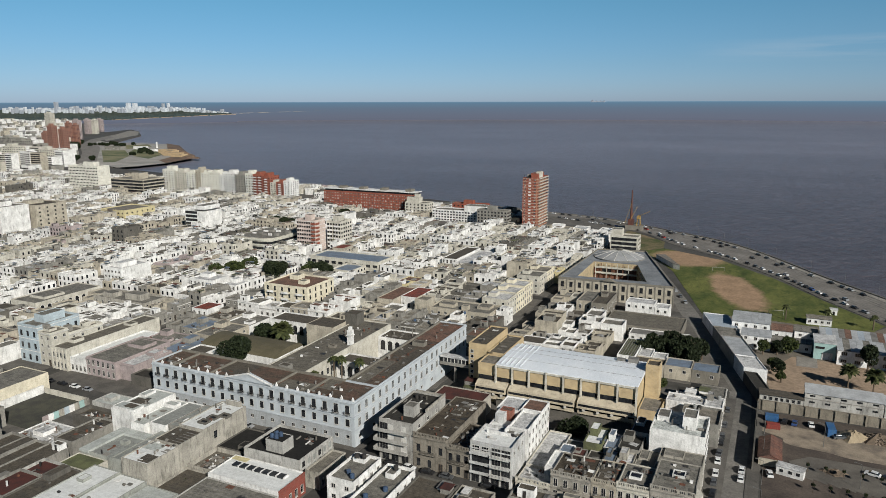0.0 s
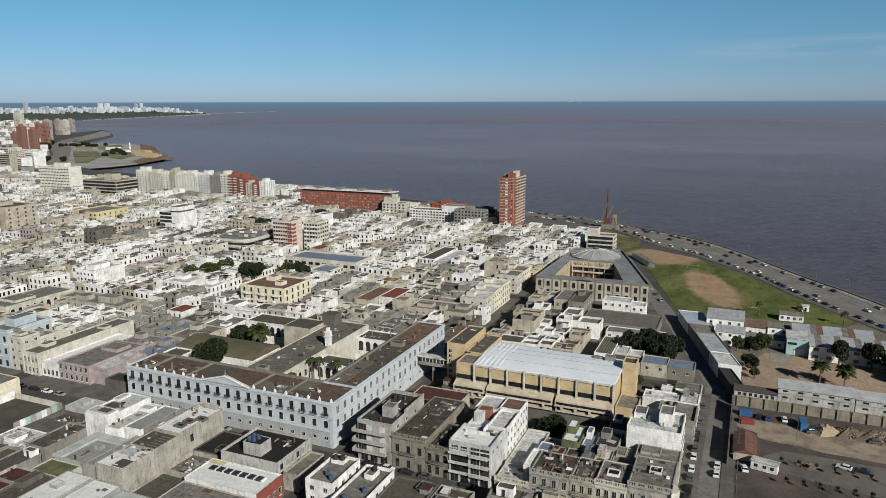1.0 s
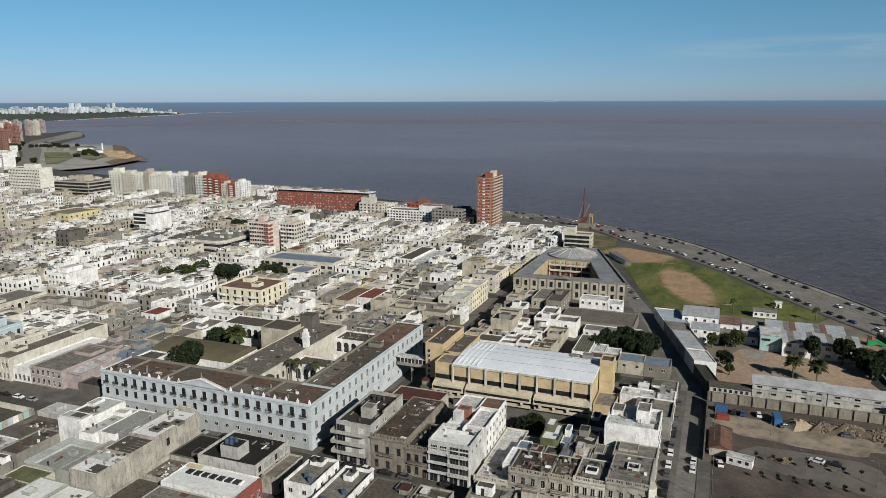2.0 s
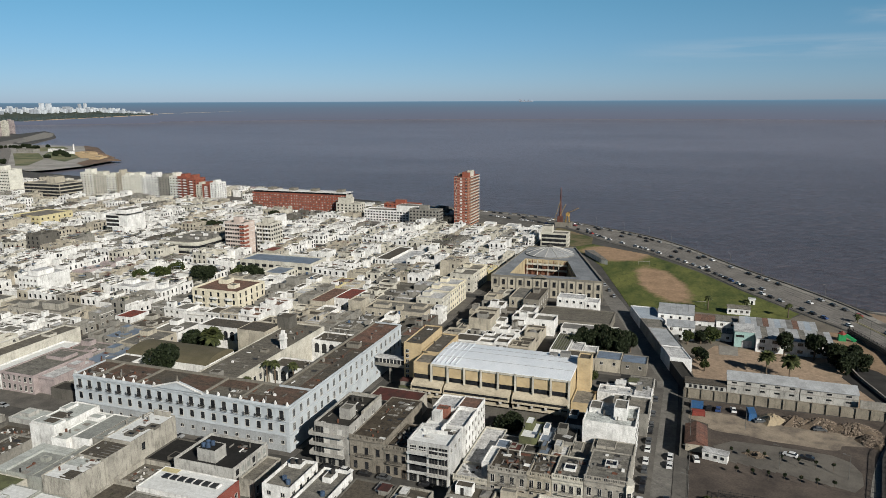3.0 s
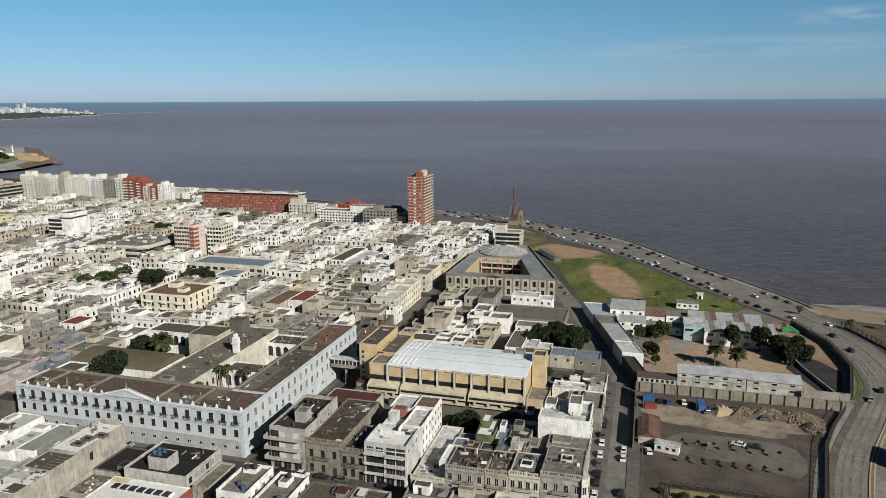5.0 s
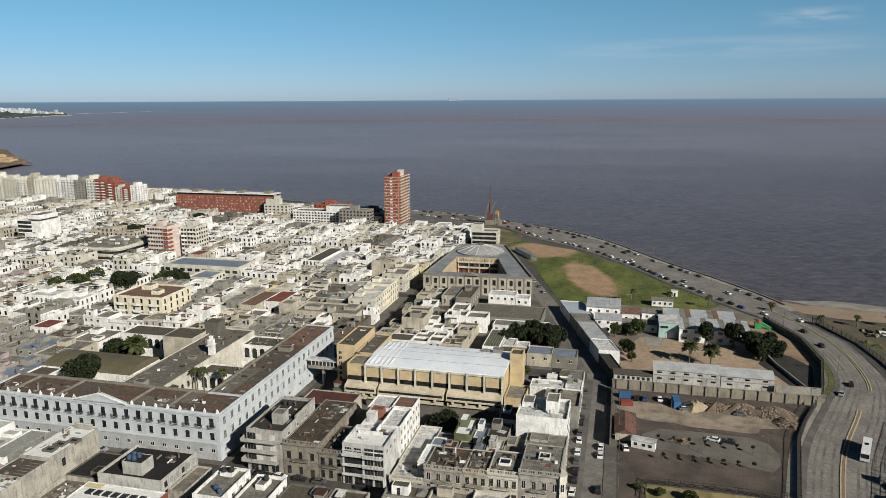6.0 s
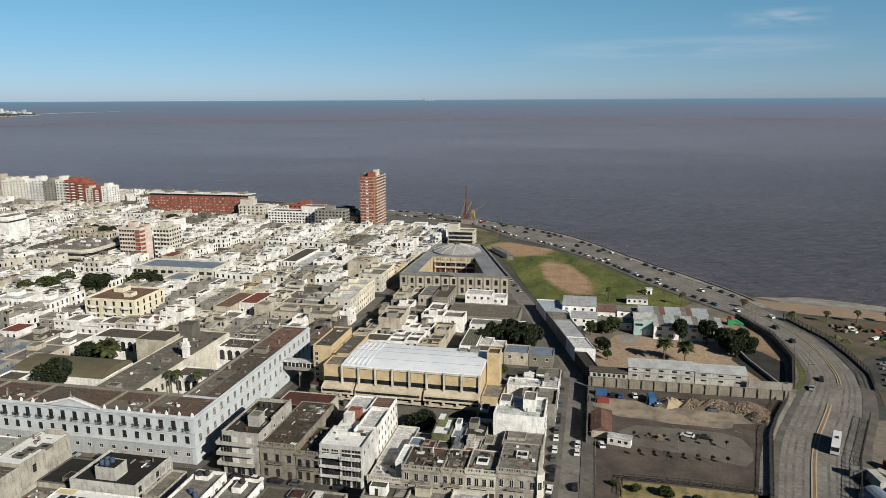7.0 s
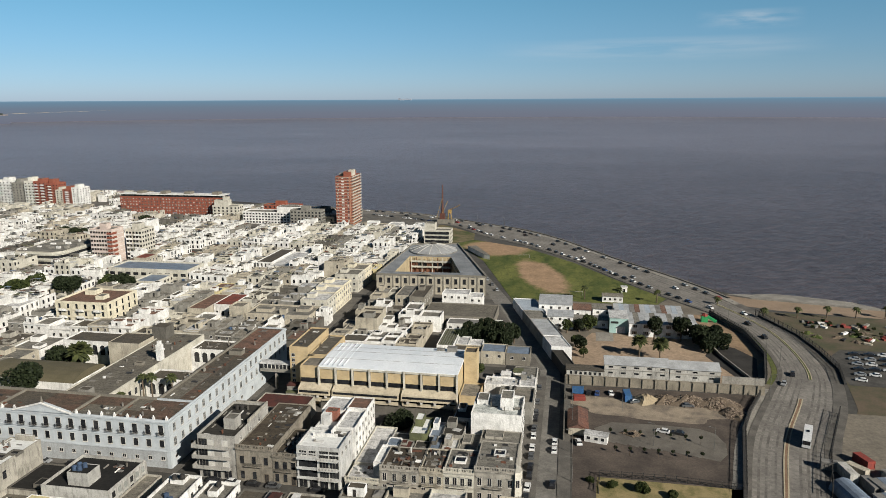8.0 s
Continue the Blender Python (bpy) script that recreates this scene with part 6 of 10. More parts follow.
yard_house(3.6, 331.5, 19.4, 338, 4.0, YARD_WHITE, R_GREY, "low white yard building with a grey roof", 0.3, 1, 4)
yard_house(3.4, 347, 12, 356, 4.2, YARD_WHITE, R_RED, "low white yard building with a rusty roof", 0.5, 1, 2)
yard_house(13, 352, 22.4, 360, 3.6, YARD_WHITE, R_GREY, "low white outbuilding by the field", 0.4, 1, 2)
yard_house(18.6, 377.5, 29.4, 383, 3.4, YARD_WHITE, R_BEIGE, "small white changing house beside the field", 0.3, 1, 4)
yard_house(23, 341, 55, 354.5, 4.8, YARD_WHITE, [PALE_TIN, PALE_BLUE_TIN, PALE_TIN, TIN, R_RED], "long shed with a patched corrugated roof", 1.2, 1, 6)
teal = thing("yard_house", (24, 332, 0), "pale teal two-storey yard building with a garage door", "house")
wpart("wall", Form().box(19.8, 325.5, 0, 28.0, 338, 7.2, top=False), TEAL, teal)
wpart("roof", Form().box(19.6, 325.2, 7.2, 28.2, 338.2, 7.45, base=True), R_WHITE, teal)
wpart("door", Form().box(23.0, 325.4, 0, 27.0, 325.48, 3.2), WHITE, teal, "white garage door")
wpart("window_band", Form().box(20.4, 325.4, 4.6, 23.8, 325.48, 5.6), GLASS, teal)
yard_house(28.3, 321.5, 58, 335.5, 6.4, YARD_WHITE, [PALE_TIN, R_GREY, PALE_TIN], "long white yard building with a pale sheet roof", 1.0, 2, 6, WIN_WIDE)
setting("ramp", Form().prism([(13.4, 312.6), (21.2, 313.0), (21.4, 325.3), (13.6, 325.3)], 0.0, 0.12), CONCRETE, "pale concrete apron before the garage", "pavement")


setting("bare_strip", Form().prism([(69, 362), (80, 331), (81.5, 300), (76, 290), (70, 312), (63, 345), (58, 360)][::-1], 0.0, 0.075), DIRT, "strip of bare brown earth by the road fence", "ground")


# flat dark sheet: the shade below the road wall is painted on the ground
setting("sunken_lane", Form().prism([(58, 300), (66, 276), (72.2, 270), (78.4, 300), (72.5, 312), (64, 318)], 0.0, 0.085), two_tone("wet_black_mud", (0.022, 0.02, 0.018), (0.04, 0.037, 0.033), 0.2, 0.9), "dark sunken lane below the road wall", "ground")


# fences
def fence(pts, h, step, label, mat=IRON, post=0.09, panel=None):
    ob = tagged(new("fence"), label, "fence")
    ob.location = (*pts[0], 0)
    for (x0, y0), (x1, y1) in zip(pts, pts[1:]):
        L = math.hypot(x1 - x0, y1 - y0)
        n = max(1, round(L / step))
        for i in range(n):
            x, y = x0 + (x1 - x0) * i / n, y0 + (y1 - y0) * i / n
            wpart("post", Form().box(x - post, y - post, 0, x + post, y + post, h + 0.15), mat, ob)
        for z in (0.35, h * 0.55, h - 0.1):
            wpart("rail", Form().beam((x0, y0, z), (x1, y1, z), 0.05), mat, ob)
        nb = int(L / 0.55)
        bars = Form()
        for i in range(nb):
            x, y = x0 + (x1 - x0) * i / nb, y0 + (y1 - y0) * i / nb
            bars.box(x - 0.025, y - 0.025, 0.1, x + 0.025, y + 0.025, h)
        stuff(wpart("grille", bars, mat, ob))
    return ob


fence([(69.5, 258), (64.2, 246), (58.6, 230), (54.4, 210), (49.6, 187)], 3.0, 3.2, "dark steel fence on a low wall beside the road", IRON, 0.14)
fence([(10.2, 183), (10.8, 192.6), (32, 192.8), (50.2, 191)], 2.0, 3.2, "low dark rusty fence across the car park", IRON)
fence([(93, 365), (95.9, 357), (103.5, 334.6), (106.3, 312.4), (107.1, 291.4), (104, 276)], 3.0, 3.2, "dark steel fence along the outer side of the road", IRON, 0.14)
fence([(93, 248), (80, 216), (72, 190)], 3.0, 3.2, "dark steel fence round the concrete yard", IRON, 0.14)
fence([(71, 362), (81, 332), (82.5, 302), (75.5, 272)], 3.2, 3.2, "dark steel fence beside the compound", IRON, 0.14)
parapet = tagged(new("road_wall"), "dark stained retaining wall beside the road fence", "wall")
parapet.location = (77, 331, 0)
for (x0, y0), (x1, y1) in (((70.4, 362), (80.4, 332)), ((80.4, 332), (81.9, 302)), ((81.9, 302), (74.9, 272))):
    wpart("wall_panel", Form().beam((x0, y0, 1.3), (x1, y1, 1.3), 0.3).beam((x0, y0, 0.4), (x1, y1, 0.4), 0.35).beam((x0, y0, 2.2), (x1, y1, 2.2), 0.3), SHADE_WALL, parapet)
for (x0, y0), (x1, y1) in (((94.2, 363), (96.4, 357)), ((96.4, 357), (104.0, 334.6)), ((104.0, 334.6), (106.8, 312.4)), ((106.8, 312.4), (107.6, 291.4)), ((107.6, 291.4), (104.4, 276))):
    wpart("wall_panel", Form().beam((x0, y0, 0.45), (x1, y1, 0.45), 0.45), SHADE_WALL, parapet)
for (x0, y0), (x1, y1) in (((69.1, 258), (63.8, 246)), ((63.8, 246), (58.2, 230)), ((58.2, 230), (54.0, 210)), ((54.0, 210), (49.2, 187))):
    wpart("wall_panel", Form().beam((x0, y0, 0.5), (x1, y1, 0.5), 0.5), SHADE_WALL, parapet)
low = Form()
for (x0, y0), (x1, y1) in (((64, 300), (72, 268)), ((64, 300), (60, 330))):
    low.beam((x0, y0, 1.2), (x1, y1, 1.2), 0.25)
    low.beam((x0, y0, 0.6), (x1, y1, 0.6), 0.3)
setting("wall_east", low, CONCRETE, "low pale wall of the compound", "wall")

# ---- houses with a plan of their own ----
BROWN = weathered("sooty_brown_stucco", (0.33, 0.295, 0.24), (0.065, 0.057, 0.047), 1.0)
DARK_RED = two_tone("dark_red_sheet", (0.095, 0.029, 0.022), (0.05, 0.022, 0.019), 0.3, 0.9)
rl = random.Random(77)
for x0, y0, x1, y1, st, col, rf_, fr in (
        (-28, 223, -10, 236, 2, "grey", "beige", "e"), (-28, 237, -10, 246, 2, "white", "white", "e"), (-27, 247, -10, 258, 2, "grey", "grey", "e"),
        (-254, 120, -224, 140, 2, "grey", "dark", ""), (-222, 110, -185, 131, 1, "grey", "dark", ""), (-270.5, 184, -263, 209, 4, "cream", "beige", "se")):
    row_house(x0, y0, x1, y1, rl, 2, fr, st, col, rf_, True)


PALE_GREEN = weathered("pale_green_coating", (0.46, 0.47, 0.42), (0.14, 0.14, 0.12), 0.95)
GREEN_ROOF = roofing("greenish_membrane", [(0.86, 0.92, 0.86), (0.58, 0.61, 0.57), (0.96, 1.0, 0.95), (0.45, 0.475, 0.44)])
BLOTCHED = weathered("blotched_old_plaster", (0.54, 0.505, 0.43), (0.10, 0.092, 0.077), 1.0)


def flat_house(x0, y0, x1, y1, h, wall, roof, label, lip=0.5, ns=0, ne=0, floors=1, huts=(), z0=0.15):
    """A plain flat-roofed building; ns, ne: windows a floor on the fronts facing the camera; huts: rooms on the roof as shares of it."""
    ob = thing("flat_roofed_house", ((x0 + x1) / 2, (y0 + y1) / 2, z0), label, "house")
    wpart("wall", Form().walls(x0, y0, x1, y1, z0, h, lip + 0.1, 0.25), wall, ob)
    wpart("roof", Form().box(x0 + 0.25, y0 + 0.25, h - lip - 0.2, x1 - 0.25, y1 - 0.25, h - lip), roof, ob)
    fh = (h - lip) / floors
    for s in range(floors):
        for i in range(ns):
            wpart("window", WIN_TALL if fh > 3.4 else WIN_SMALL, None, ob, "", (x0 + (x1 - x0) * (i + 0.5) / ns, y0, z0 + s * fh + 0.8))
        for i in range(ne):
            wpart("window", WIN_TALL if fh > 3.4 else WIN_SMALL, None, ob, "", (x1, y0 + (y1 - y0) * (i + 0.5) / ne, z0 + s * fh + 0.8), 90)
    for a, b, c, d, q in huts:
        u0, v0, u1, v1 = x0 + (x1 - x0) * a, y0 + (y1 - y0) * b, x0 + (x1 - x0) * c, y0 + (y1 - y0) * d
        wpart("roof_room", Form().walls(u0, v0, u1, v1, h - lip - 0.05, h + q, 0.15, 0.15, 0, 1), [wall, roof], ob)
    return ob


flat_house(-102.6, 208.2, -84.4, 219.5, 6.6, BLOTCHED, DARK_RED, "old hall with a dark red sheet roof", 0.35, 4, 0)
flat_house(-101, 143, -92.8, 157.5, 10.0, WHITE, R_GREY, "white corner house with a blue-grey roof and tanks", 0.9, 2, 4, 3, ((0.15, 0.75, 0.6, 0.97, 0.3),))
flat_house(-91, 138, -82.5, 158, 8.6, WHITE, R_GREY, "white narrow house with grey roof and tanks", 0.9, 2, 5, 2, ((0.3, 0.7, 0.6, 0.9, 0.6),))
flat_house(-82, 142, -70, 159, 6.6, BARE, R_DARK, "low ruinous house with a dark cluttered roof", 0.6)
flat_house(-69.5, 144, -60, 160, 6.2, BLOTCHED, R_DARK, "low old house with stained roof", 0.6, huts=((0.2, 0.3, 0.7, 0.6, 1.0),))
for x, y, z in ((-98.5, 154, 10.3), (-96.6, 154.6, 10.3), (-95, 146, 9.1), (-97, 147.5, 9.1), (-86.5, 154.5, 9.2), (-85, 146, 7.7), (-88, 141, 7.7)):
    t = thing("water_tank", (x, y, z), "dark plastic water tank on a flat roof", "water tank", "water tanks")
    part("tank", TANKS[2 if y > 150 else 1], None, t)

R_COAT = roofing("white_roof_coating", [(1.30, 1.31, 1.29), (1.14, 1.15, 1.12), (1.22, 1.25, 1.22)], blotch=0.16, stain=(0.30, 0.29, 0.26), wear=0.4)
for x0, y0, x1, y1, h, wall, roof, label in (
        (-242.8, 212.4, -228, 225, 6.4, PINK, R_GREY, "low faded pink house with a grey roof"), (-227.6, 206.2, -213.6, 226, 5.8, GREY, BLUE_TIN, "low grey house with a blue-grey sheet roof"),
        (-241.8, 232.4, -229, 247, 6.2, GREY, BLUE_TIN, "low house with a blue-grey sheet roof"), (-228.6, 227, -213.6, 246, 6.6, BEIGE, R_GREY, "beige house with a cluttered grey roof"),
        (-242, 247.4, -228.4, 263.6, 6.8, BLOTCHED, R_DARK, "old house with a stained dark roof"), (-228, 247, -213.6, 263.6, 6.0, WHITE, R_GREY, "white house with a grey sheet roof")):
    flat_house(x0, y0, x1, y1, h, wall, roof, label, 0.5, 3, 3, 2, ((0.1, 0.6, 0.4, 0.9, 1.6), (0.6, 0.15, 0.85, 0.4, 0.6)))

# the block before the hospital
R_LIGHT = roofing("pale_grey_membrane", [(0.84, 0.87, 0.83), (0.72, 0.75, 0.70), (0.93, 0.95, 0.91)], blotch=0.25, stain=(0.17, 0.17, 0.155), wear=0.5)
R_SHEET = roofing("grey_green_sheet", [(0.38, 0.395, 0.365), (0.45, 0.465, 0.43), (0.30, 0.312, 0.29)], blotch=0.25, stain=(0.10, 0.10, 0.09), wear=0.6)
# black tar, made darker still for the shade lying on it
SHADED_TAR = roofing("fresh_black_tar", [(0.016, 0.016, 0.016), (0.024, 0.023, 0.021)], blotch=0.2, stain=(0.012, 0.012, 0.011))


def sheet_ribs(ob, x0, y0, x1, y1, z, step):
    """Raised seams across a sheet roof."""
    for k in range(1, int((y1 - y0) / step)):
        wpart("seam", Form().box(x0, y0 + step * k - 0.06, z, x1, y0 + step * k + 0.06, z + 0.12), TIN, ob)


flat_house(-187, 148.5, -177.2, 166, 10.8, WHITE, R_LIGHT, "white house with a broad pale grey roof terrace", 0.35, huts=((0.05, 0.02, 0.98, 0.26, 0.7), (0.02, 0.62, 0.3, 0.9, 0.5)))
flat_house(-177, 147, -171.4, 166, 8.6, WHITE, R_LIGHT, "narrow white house with a pale stepped roof", 0.35, huts=((0.1, 0.7, 0.9, 0.85, 0.9),))
ob = flat_house(-171.2, 149, -164.4, 166, 8.8, WHITE, R_SHEET, "low house with a grey-green roof behind white parapets", 0.3)
ob = flat_house(-164.2, 150, -157, 166, 9.0, GREY, R_SHEET, "back building roofed with ribbed grey sheets", 0.25)
sheet_ribs(ob, -164, 150.4, -157.3, 165.6, 8.75, 2.5)
ob = flat_house(-166, 130, -157.2, 149.6, 7.0, PALE_GREEN, R_SHEET, "grey-green back building with a sheet roof", 0.25)
sheet_ribs(ob, -165.6, 130.5, -157.5, 149.2, 6.75, 3.2)
ob = flat_house(-180, 131.2, -166.3, 146.6, 6.0, PALE_GREEN, R_SHEET, "low court roofed in grey sheets with a broad pale coping", 0.4, huts=((0.55, 0.5, 0.72, 0.62, 0.8),))
wpart("coping", Form().box(-180.3, 131.0, 5.6, -176.6, 146.8, 6.3), R_LIGHT, ob, "broad pale green coated coping")
wpart("coping", Form().box(-176.5, 143.6, 5.6, -166.3, 146.8, 6.3), R_LIGHT, ob, "broad pale green coated coping")
flat_house(-156.8, 126, -147.2, 137.4, 11.0, BLOTCHED, R_COAT, "blotched old building with a torn white roof coat", 0.3)
ob = flat_house(-156.8, 137.6, -147.2, 147, 11.3, BLOTCHED, R_DARK, "old building with a blotched wall and patched roof", 0.3)
sheet_ribs(ob, -151.5, 138, -147.5, 146.8, 11.0, 1.4)
ob = flat_house(-156.8, 147.2, -147.2, 166, 11.7, BLOTCHED, R_COAT, "old building with a blotched blank wall and white roof", 0.3, huts=((0.25, 0.94, 0.85, 0.99, 1.3),))
for u, v in ((-152.6, 150.5), (-152.2, 153.8), (-149.8, 156.4)):
    wpart("skylight_frame", Form().walls(u, v, u + 3.2, v + 2.4, 11.35, 12.1, 0.5, 0.2, 0, 1), [BARE, GLASS], ob, "dark roof light in a weathered frame")
wpart("door", Form().box(-147.19, 151.4, 7.2, -147.1, 152.6, 9.4), GLASS, ob, "dark opening high in the blank wall")
flat_house(-147, 152, -133.2, 165.6, 4.6, BARE, SHADED_TAR, "low building with a fresh black tarred roof", 0.4, huts=((0.5, 0.1, 0.75, 0.35, 0.9),))
flat_house(-147, 140, -137.2, 151.8, 4.4, BLOTCHED, R_BROWN, "roofless low ruin full of rubble and weeds", 1.4)
flat_house(-147, 126, -137.4, 139.8, 3.6, BLOTCHED, R_DARK, "low wall and shed in a narrow lot", 0.6)
LIGHT_GREY = weathered("light_grey_render", (0.60, 0.585, 0.54), (0.17, 0.162, 0.145), 0.9)
ob = flat_house(-133, 148, -113.6, 164.5, 9.0, LIGHT_GREY, SHADED_TAR, "pale grey corner house with a black roof and water tanks", 0.8, 0, 0, 3, ((0.32, 0.14, 0.63, 0.44, 2.9),))
for k in range(6):
    for z in (1.0, 3.8, 6.2):
        wpart("window", Form().box(-113.59, 149.4 + 2.6 * k, z, -113.5, 150.6 + 2.6 * k, z + 1.6), R_SHEET if (k + int(z)) % 3 else GLASS, ob, "grey shuttered window")
    wpart("pilaster", Form().box(-113.6, 151.0 + 2.6 * k, 0.15, -113.3, 151.5 + 2.6 * k, 8.6), LIGHT_GREY, ob)
flat_house(-113.2, 150, -108.4, 163.5, 5.4, BLOTCHED, R_BEIGE, "low old corner house with a pale roof", 0.6, 0, 4, 1)
for i in range(4):
    t = thing("water_tank", (-125.4 + 1.5 * (i % 2) + 0.3 * (i > 1), 151.6 + 1.7 * (i // 2), 11.8), "dark blue plastic water tank on a roof hut", "water tank", "water tanks")
    part("tank", TANKS[1], None, t)
ob = flat_house(-135.5, 136, -111.5, 147.4, 6.4, WHITE, R_COAT, "white workshop with a white sheet roof and a red street front", 0.3)
wpart("front", Form().box(-111.499, 136, 0.15, -111.3, 147.4, 6.5), bricks("dull_red_brick", (0.20, 0.05, 0.036), (0.16, 0.04, 0.03), (0.17, 0.09, 0.07)), ob, "dull red street front")
for k in range(4):
    wpart("window", WIN_TALL, None, ob, "", (-111.3, 138 + 2.6 * k, 1.2), 90)
ob = flat_house(-135.5, 120, -111.5, 135.6, 5.4, LIGHT_GREY, R_GREY, "workshop roofed in ribbed grey sheets", 0.3)
sheet_ribs(ob, -135, 120.5, -112, 135.2, 5.1, 1.9)
SKY_DARK = two_tone("dark_skylight", (0.02, 0.022, 0.024), (0.04, 0.042, 0.045), 0.5, 0.3)
sl = thing("skylight_row", (-124, 143, 6.1), "row of dark glazed skylights along a white roof", "skylight")
for k in range(7):
    wpart("pane", Form().box(-132.5 + 2.6 * k, 142.2, 6.1, -130.4 + 2.6 * k, 144.2, 6.5), SKY_DARK, sl)
    wpart("kerb", Form().box(-130.36 + 2.6 * k, 142.1, 6.1, -129.94 + 2.6 * k, 144.3, 6.6), WHITE, sl)
for x0, y0, x1, y1, z, m, label in ((-156.4, 133, -151, 137, 10.78, R_LIGHT, "newer pale patch of roof coat"), (-152, 127, -148, 131, 10.78, R_DARK, "stained patch of roofing"), (-135.2, 145.2, -130, 147.2, 6.3, YELLOW, "ochre painted roof patch"), (-186, 155, -181, 158.6, 10.53, R_DARK, "dark patch of old roofing"), (-183, 150, -179, 152.6, 11.56, R_DARK, "dark patch of old roofing")):
    t = thing("roof_patch", ((x0 + x1) / 2, (y0 + y1) / 2, z - 0.1), label, "roof patch", "patches on the old roofs")
    wpart("sheet", Form().box(x0, y0, z - 0.12, x1, y1, z), m, t)
flat_house(-167, 104, -157.2, 125.6, 6.8, PALE_GREEN, R_COAT, "broad building with a large white coated roof", 0.25, huts=((0.3, 0.62, 0.55, 0.75, 0.7),))
flat_house(-157, 104, -147.2, 125.6, 6.4, PALE_GREEN, R_COAT, "building with a smooth white coated roof", 0.25)
flat_house(-147, 104, -136, 125.6, 5.4, PALE_GREEN, R_LIGHT, "low building with a pale coated roof", 0.25)
flat_house(-135.6, 104, -112, 119.6, 6.2, BLOTCHED, R_BROWN, "old building with a stained brown roof", 0.5)
flat_house(-184.6, 116, -175, 123, 6.2, LIGHT_GREY, DARK_RED, "old house with a sunken dark red roof", 0.9)
flat_house(-184.6, 104, -175, 115.6, 6.6, GREY, DARK_RED, "old house with a dark rusty roof", 0.8)
flat_house(-174.8, 104, -167.4, 122, 6.4, BARE, R_DARK, "old house with rusty stained roof", 0.4, huts=((0.1, 0.6, 0.5, 0.95, 1.2),))
flat_house(-180.2, 123.8, -168.4, 130.8, 5.2, CREAM, MOSS, "small house with a mossy roof", 0.25)
flat_house(-212, 131.5, -196, 144, 3.6, WHITE, R_WHITE, "low white shed with torn pale sheeting", 0.3, huts=((0.3, 0.3, 0.6, 0.7, 1.0),))
flat_house(-195.5, 134, -187.4, 150, 5.4, GREY, R_DARK, "low grey back building with debris", 0.5)
flat_house(-208, 150, -187.4, 157.6, 4.2, BARE, R_DARK, "roofless low building with dark rubble", 1.2)
flat_house(-208, 158, -187.4, 166, 5.6, LIGHT_GREY, R_LIGHT, "low white back building with a pale grey roof", 0.35, huts=((0.1, 0.3, 0.3, 0.8, 0.8), (0.6, 0.2, 0.75, 0.6, 0.5)))
flat_house(-258, 141, -242.4, 167, 7.2, BUTTER, R_GREY, "cream hall with a grey sheet roof", 0.25, 0, 3, 1)
setting("yard", Form().box(-241.6, 141, 0.15, -218, 164, 0.2), two_tone("weedy_asphalt", (0.05, 0.05, 0.042), (0.085, 0.083, 0.06), 0.2, 0.92), "dark paved sunken court behind walls", "ground")
wall = tagged(new("court_wall"), "pale wall round the paved court", "wall")
wall.location = (-231, 150, 0)
wpart("wall_panel", Form().box(-242.2, 141, 0.1, -241.5, 164, 3.2), WHITE, wall)
wpart("wall_panel", Form().box(-241.4, 164.05, 0.1, -218, 164.5, 2.2), CREAM, wall)
for k, m in enumerate((PINK, WHITE, TEAL, BLOTCHED, PALE_BLUE, WHITE, BLOTCHED, TEAL, GREY)):
    wpart("wall_panel", Form().box(-217.9, 146 + 2 * k, 0.1, -217.4, 147.99 + 2 * k, 2.6), m, wall, "patch of wall painted over in faded colours")
flat_house(-254, 84, -186, 103.5, 7.0, GREY, R_GREY, "long grey building with flat roofs", 0.5, huts=((0.1, 0.2, 0.3, 0.6, 2), (0.6, 0.3, 0.8, 0.8, 1.2)))

# among the houses farther off
BRIGHT_RED = roofing("red_painted_roofing", [(0.42, 0.10, 0.07), (0.36, 0.09, 0.06)])
ob = flat_house(-262, 183, -252.8, 231, 9.6, CREAM, R_BROWN, "long street house with a pillared front and a bare brown roof", 0.5, 0, 0, 3, ((0.1, 0.15, 0.5, 0.25, 0.8), (0.3, 0.7, 0.8, 0.78, 0.5)))
for k in range(5):
    wpart("pillar", Form().box(-261.8 + 2.1 * k, 182.6, 0.15, -261.3 + 2.1 * k, 182.99, 9.0), CREAM, ob)
for k in range(4):
    for z in (1.0, 5.2):
        wpart("window", WIN_TALL, None, ob, "", (-260.5 + 2.1 * k, 183, z))
ob = flat_house(-252.6, 184, -243.4, 222, 6.2, WHITE, R_COAT, "low white street house with tall doors and a pale roof", 0.6, 4, 0, 1)
for x0, x1, y0, y1, h, roof, n in ((-243.2, -227, 184, 212, 7.6, R_GREY, 6), (-226.8, -219, 186, 205, 7.0, R_WHITE, 0)):
    ob = flat_house(x0, y0, x1, y1, h, PINK, roof, "faded pink two-storey house with blank side walls", 0.5, n, 0, 2, ((0.25, 0.6, 0.8, 0.85, 0.8),))
    wpart("cornice", Form().box(x0 - 0.1, y0 - 0.35, h - 0.8, x1 + 0.1, y0 - 0.003, h - 0.5, base=True), PINK, ob)
flat_house(-218.8, 184, -200, 190.6, 4.2, BARE, R_BLACK, "low dark outbuilding with a tarred roof", 0.5)
flat_house(-218.8, 191, -212.4, 205.5, 3.6, BLOTCHED, R_GREY, "low grey outbuilding in a narrow yard", 0.4)
ob = flat_house(-352, 227, -333, 266, 7.8, CREAM, R_GREY, "old cream hall with round-arched windows", 0.5, 0, 0, 1, ((0.2, 0.2, 0.8, 0.5, 0.8),))
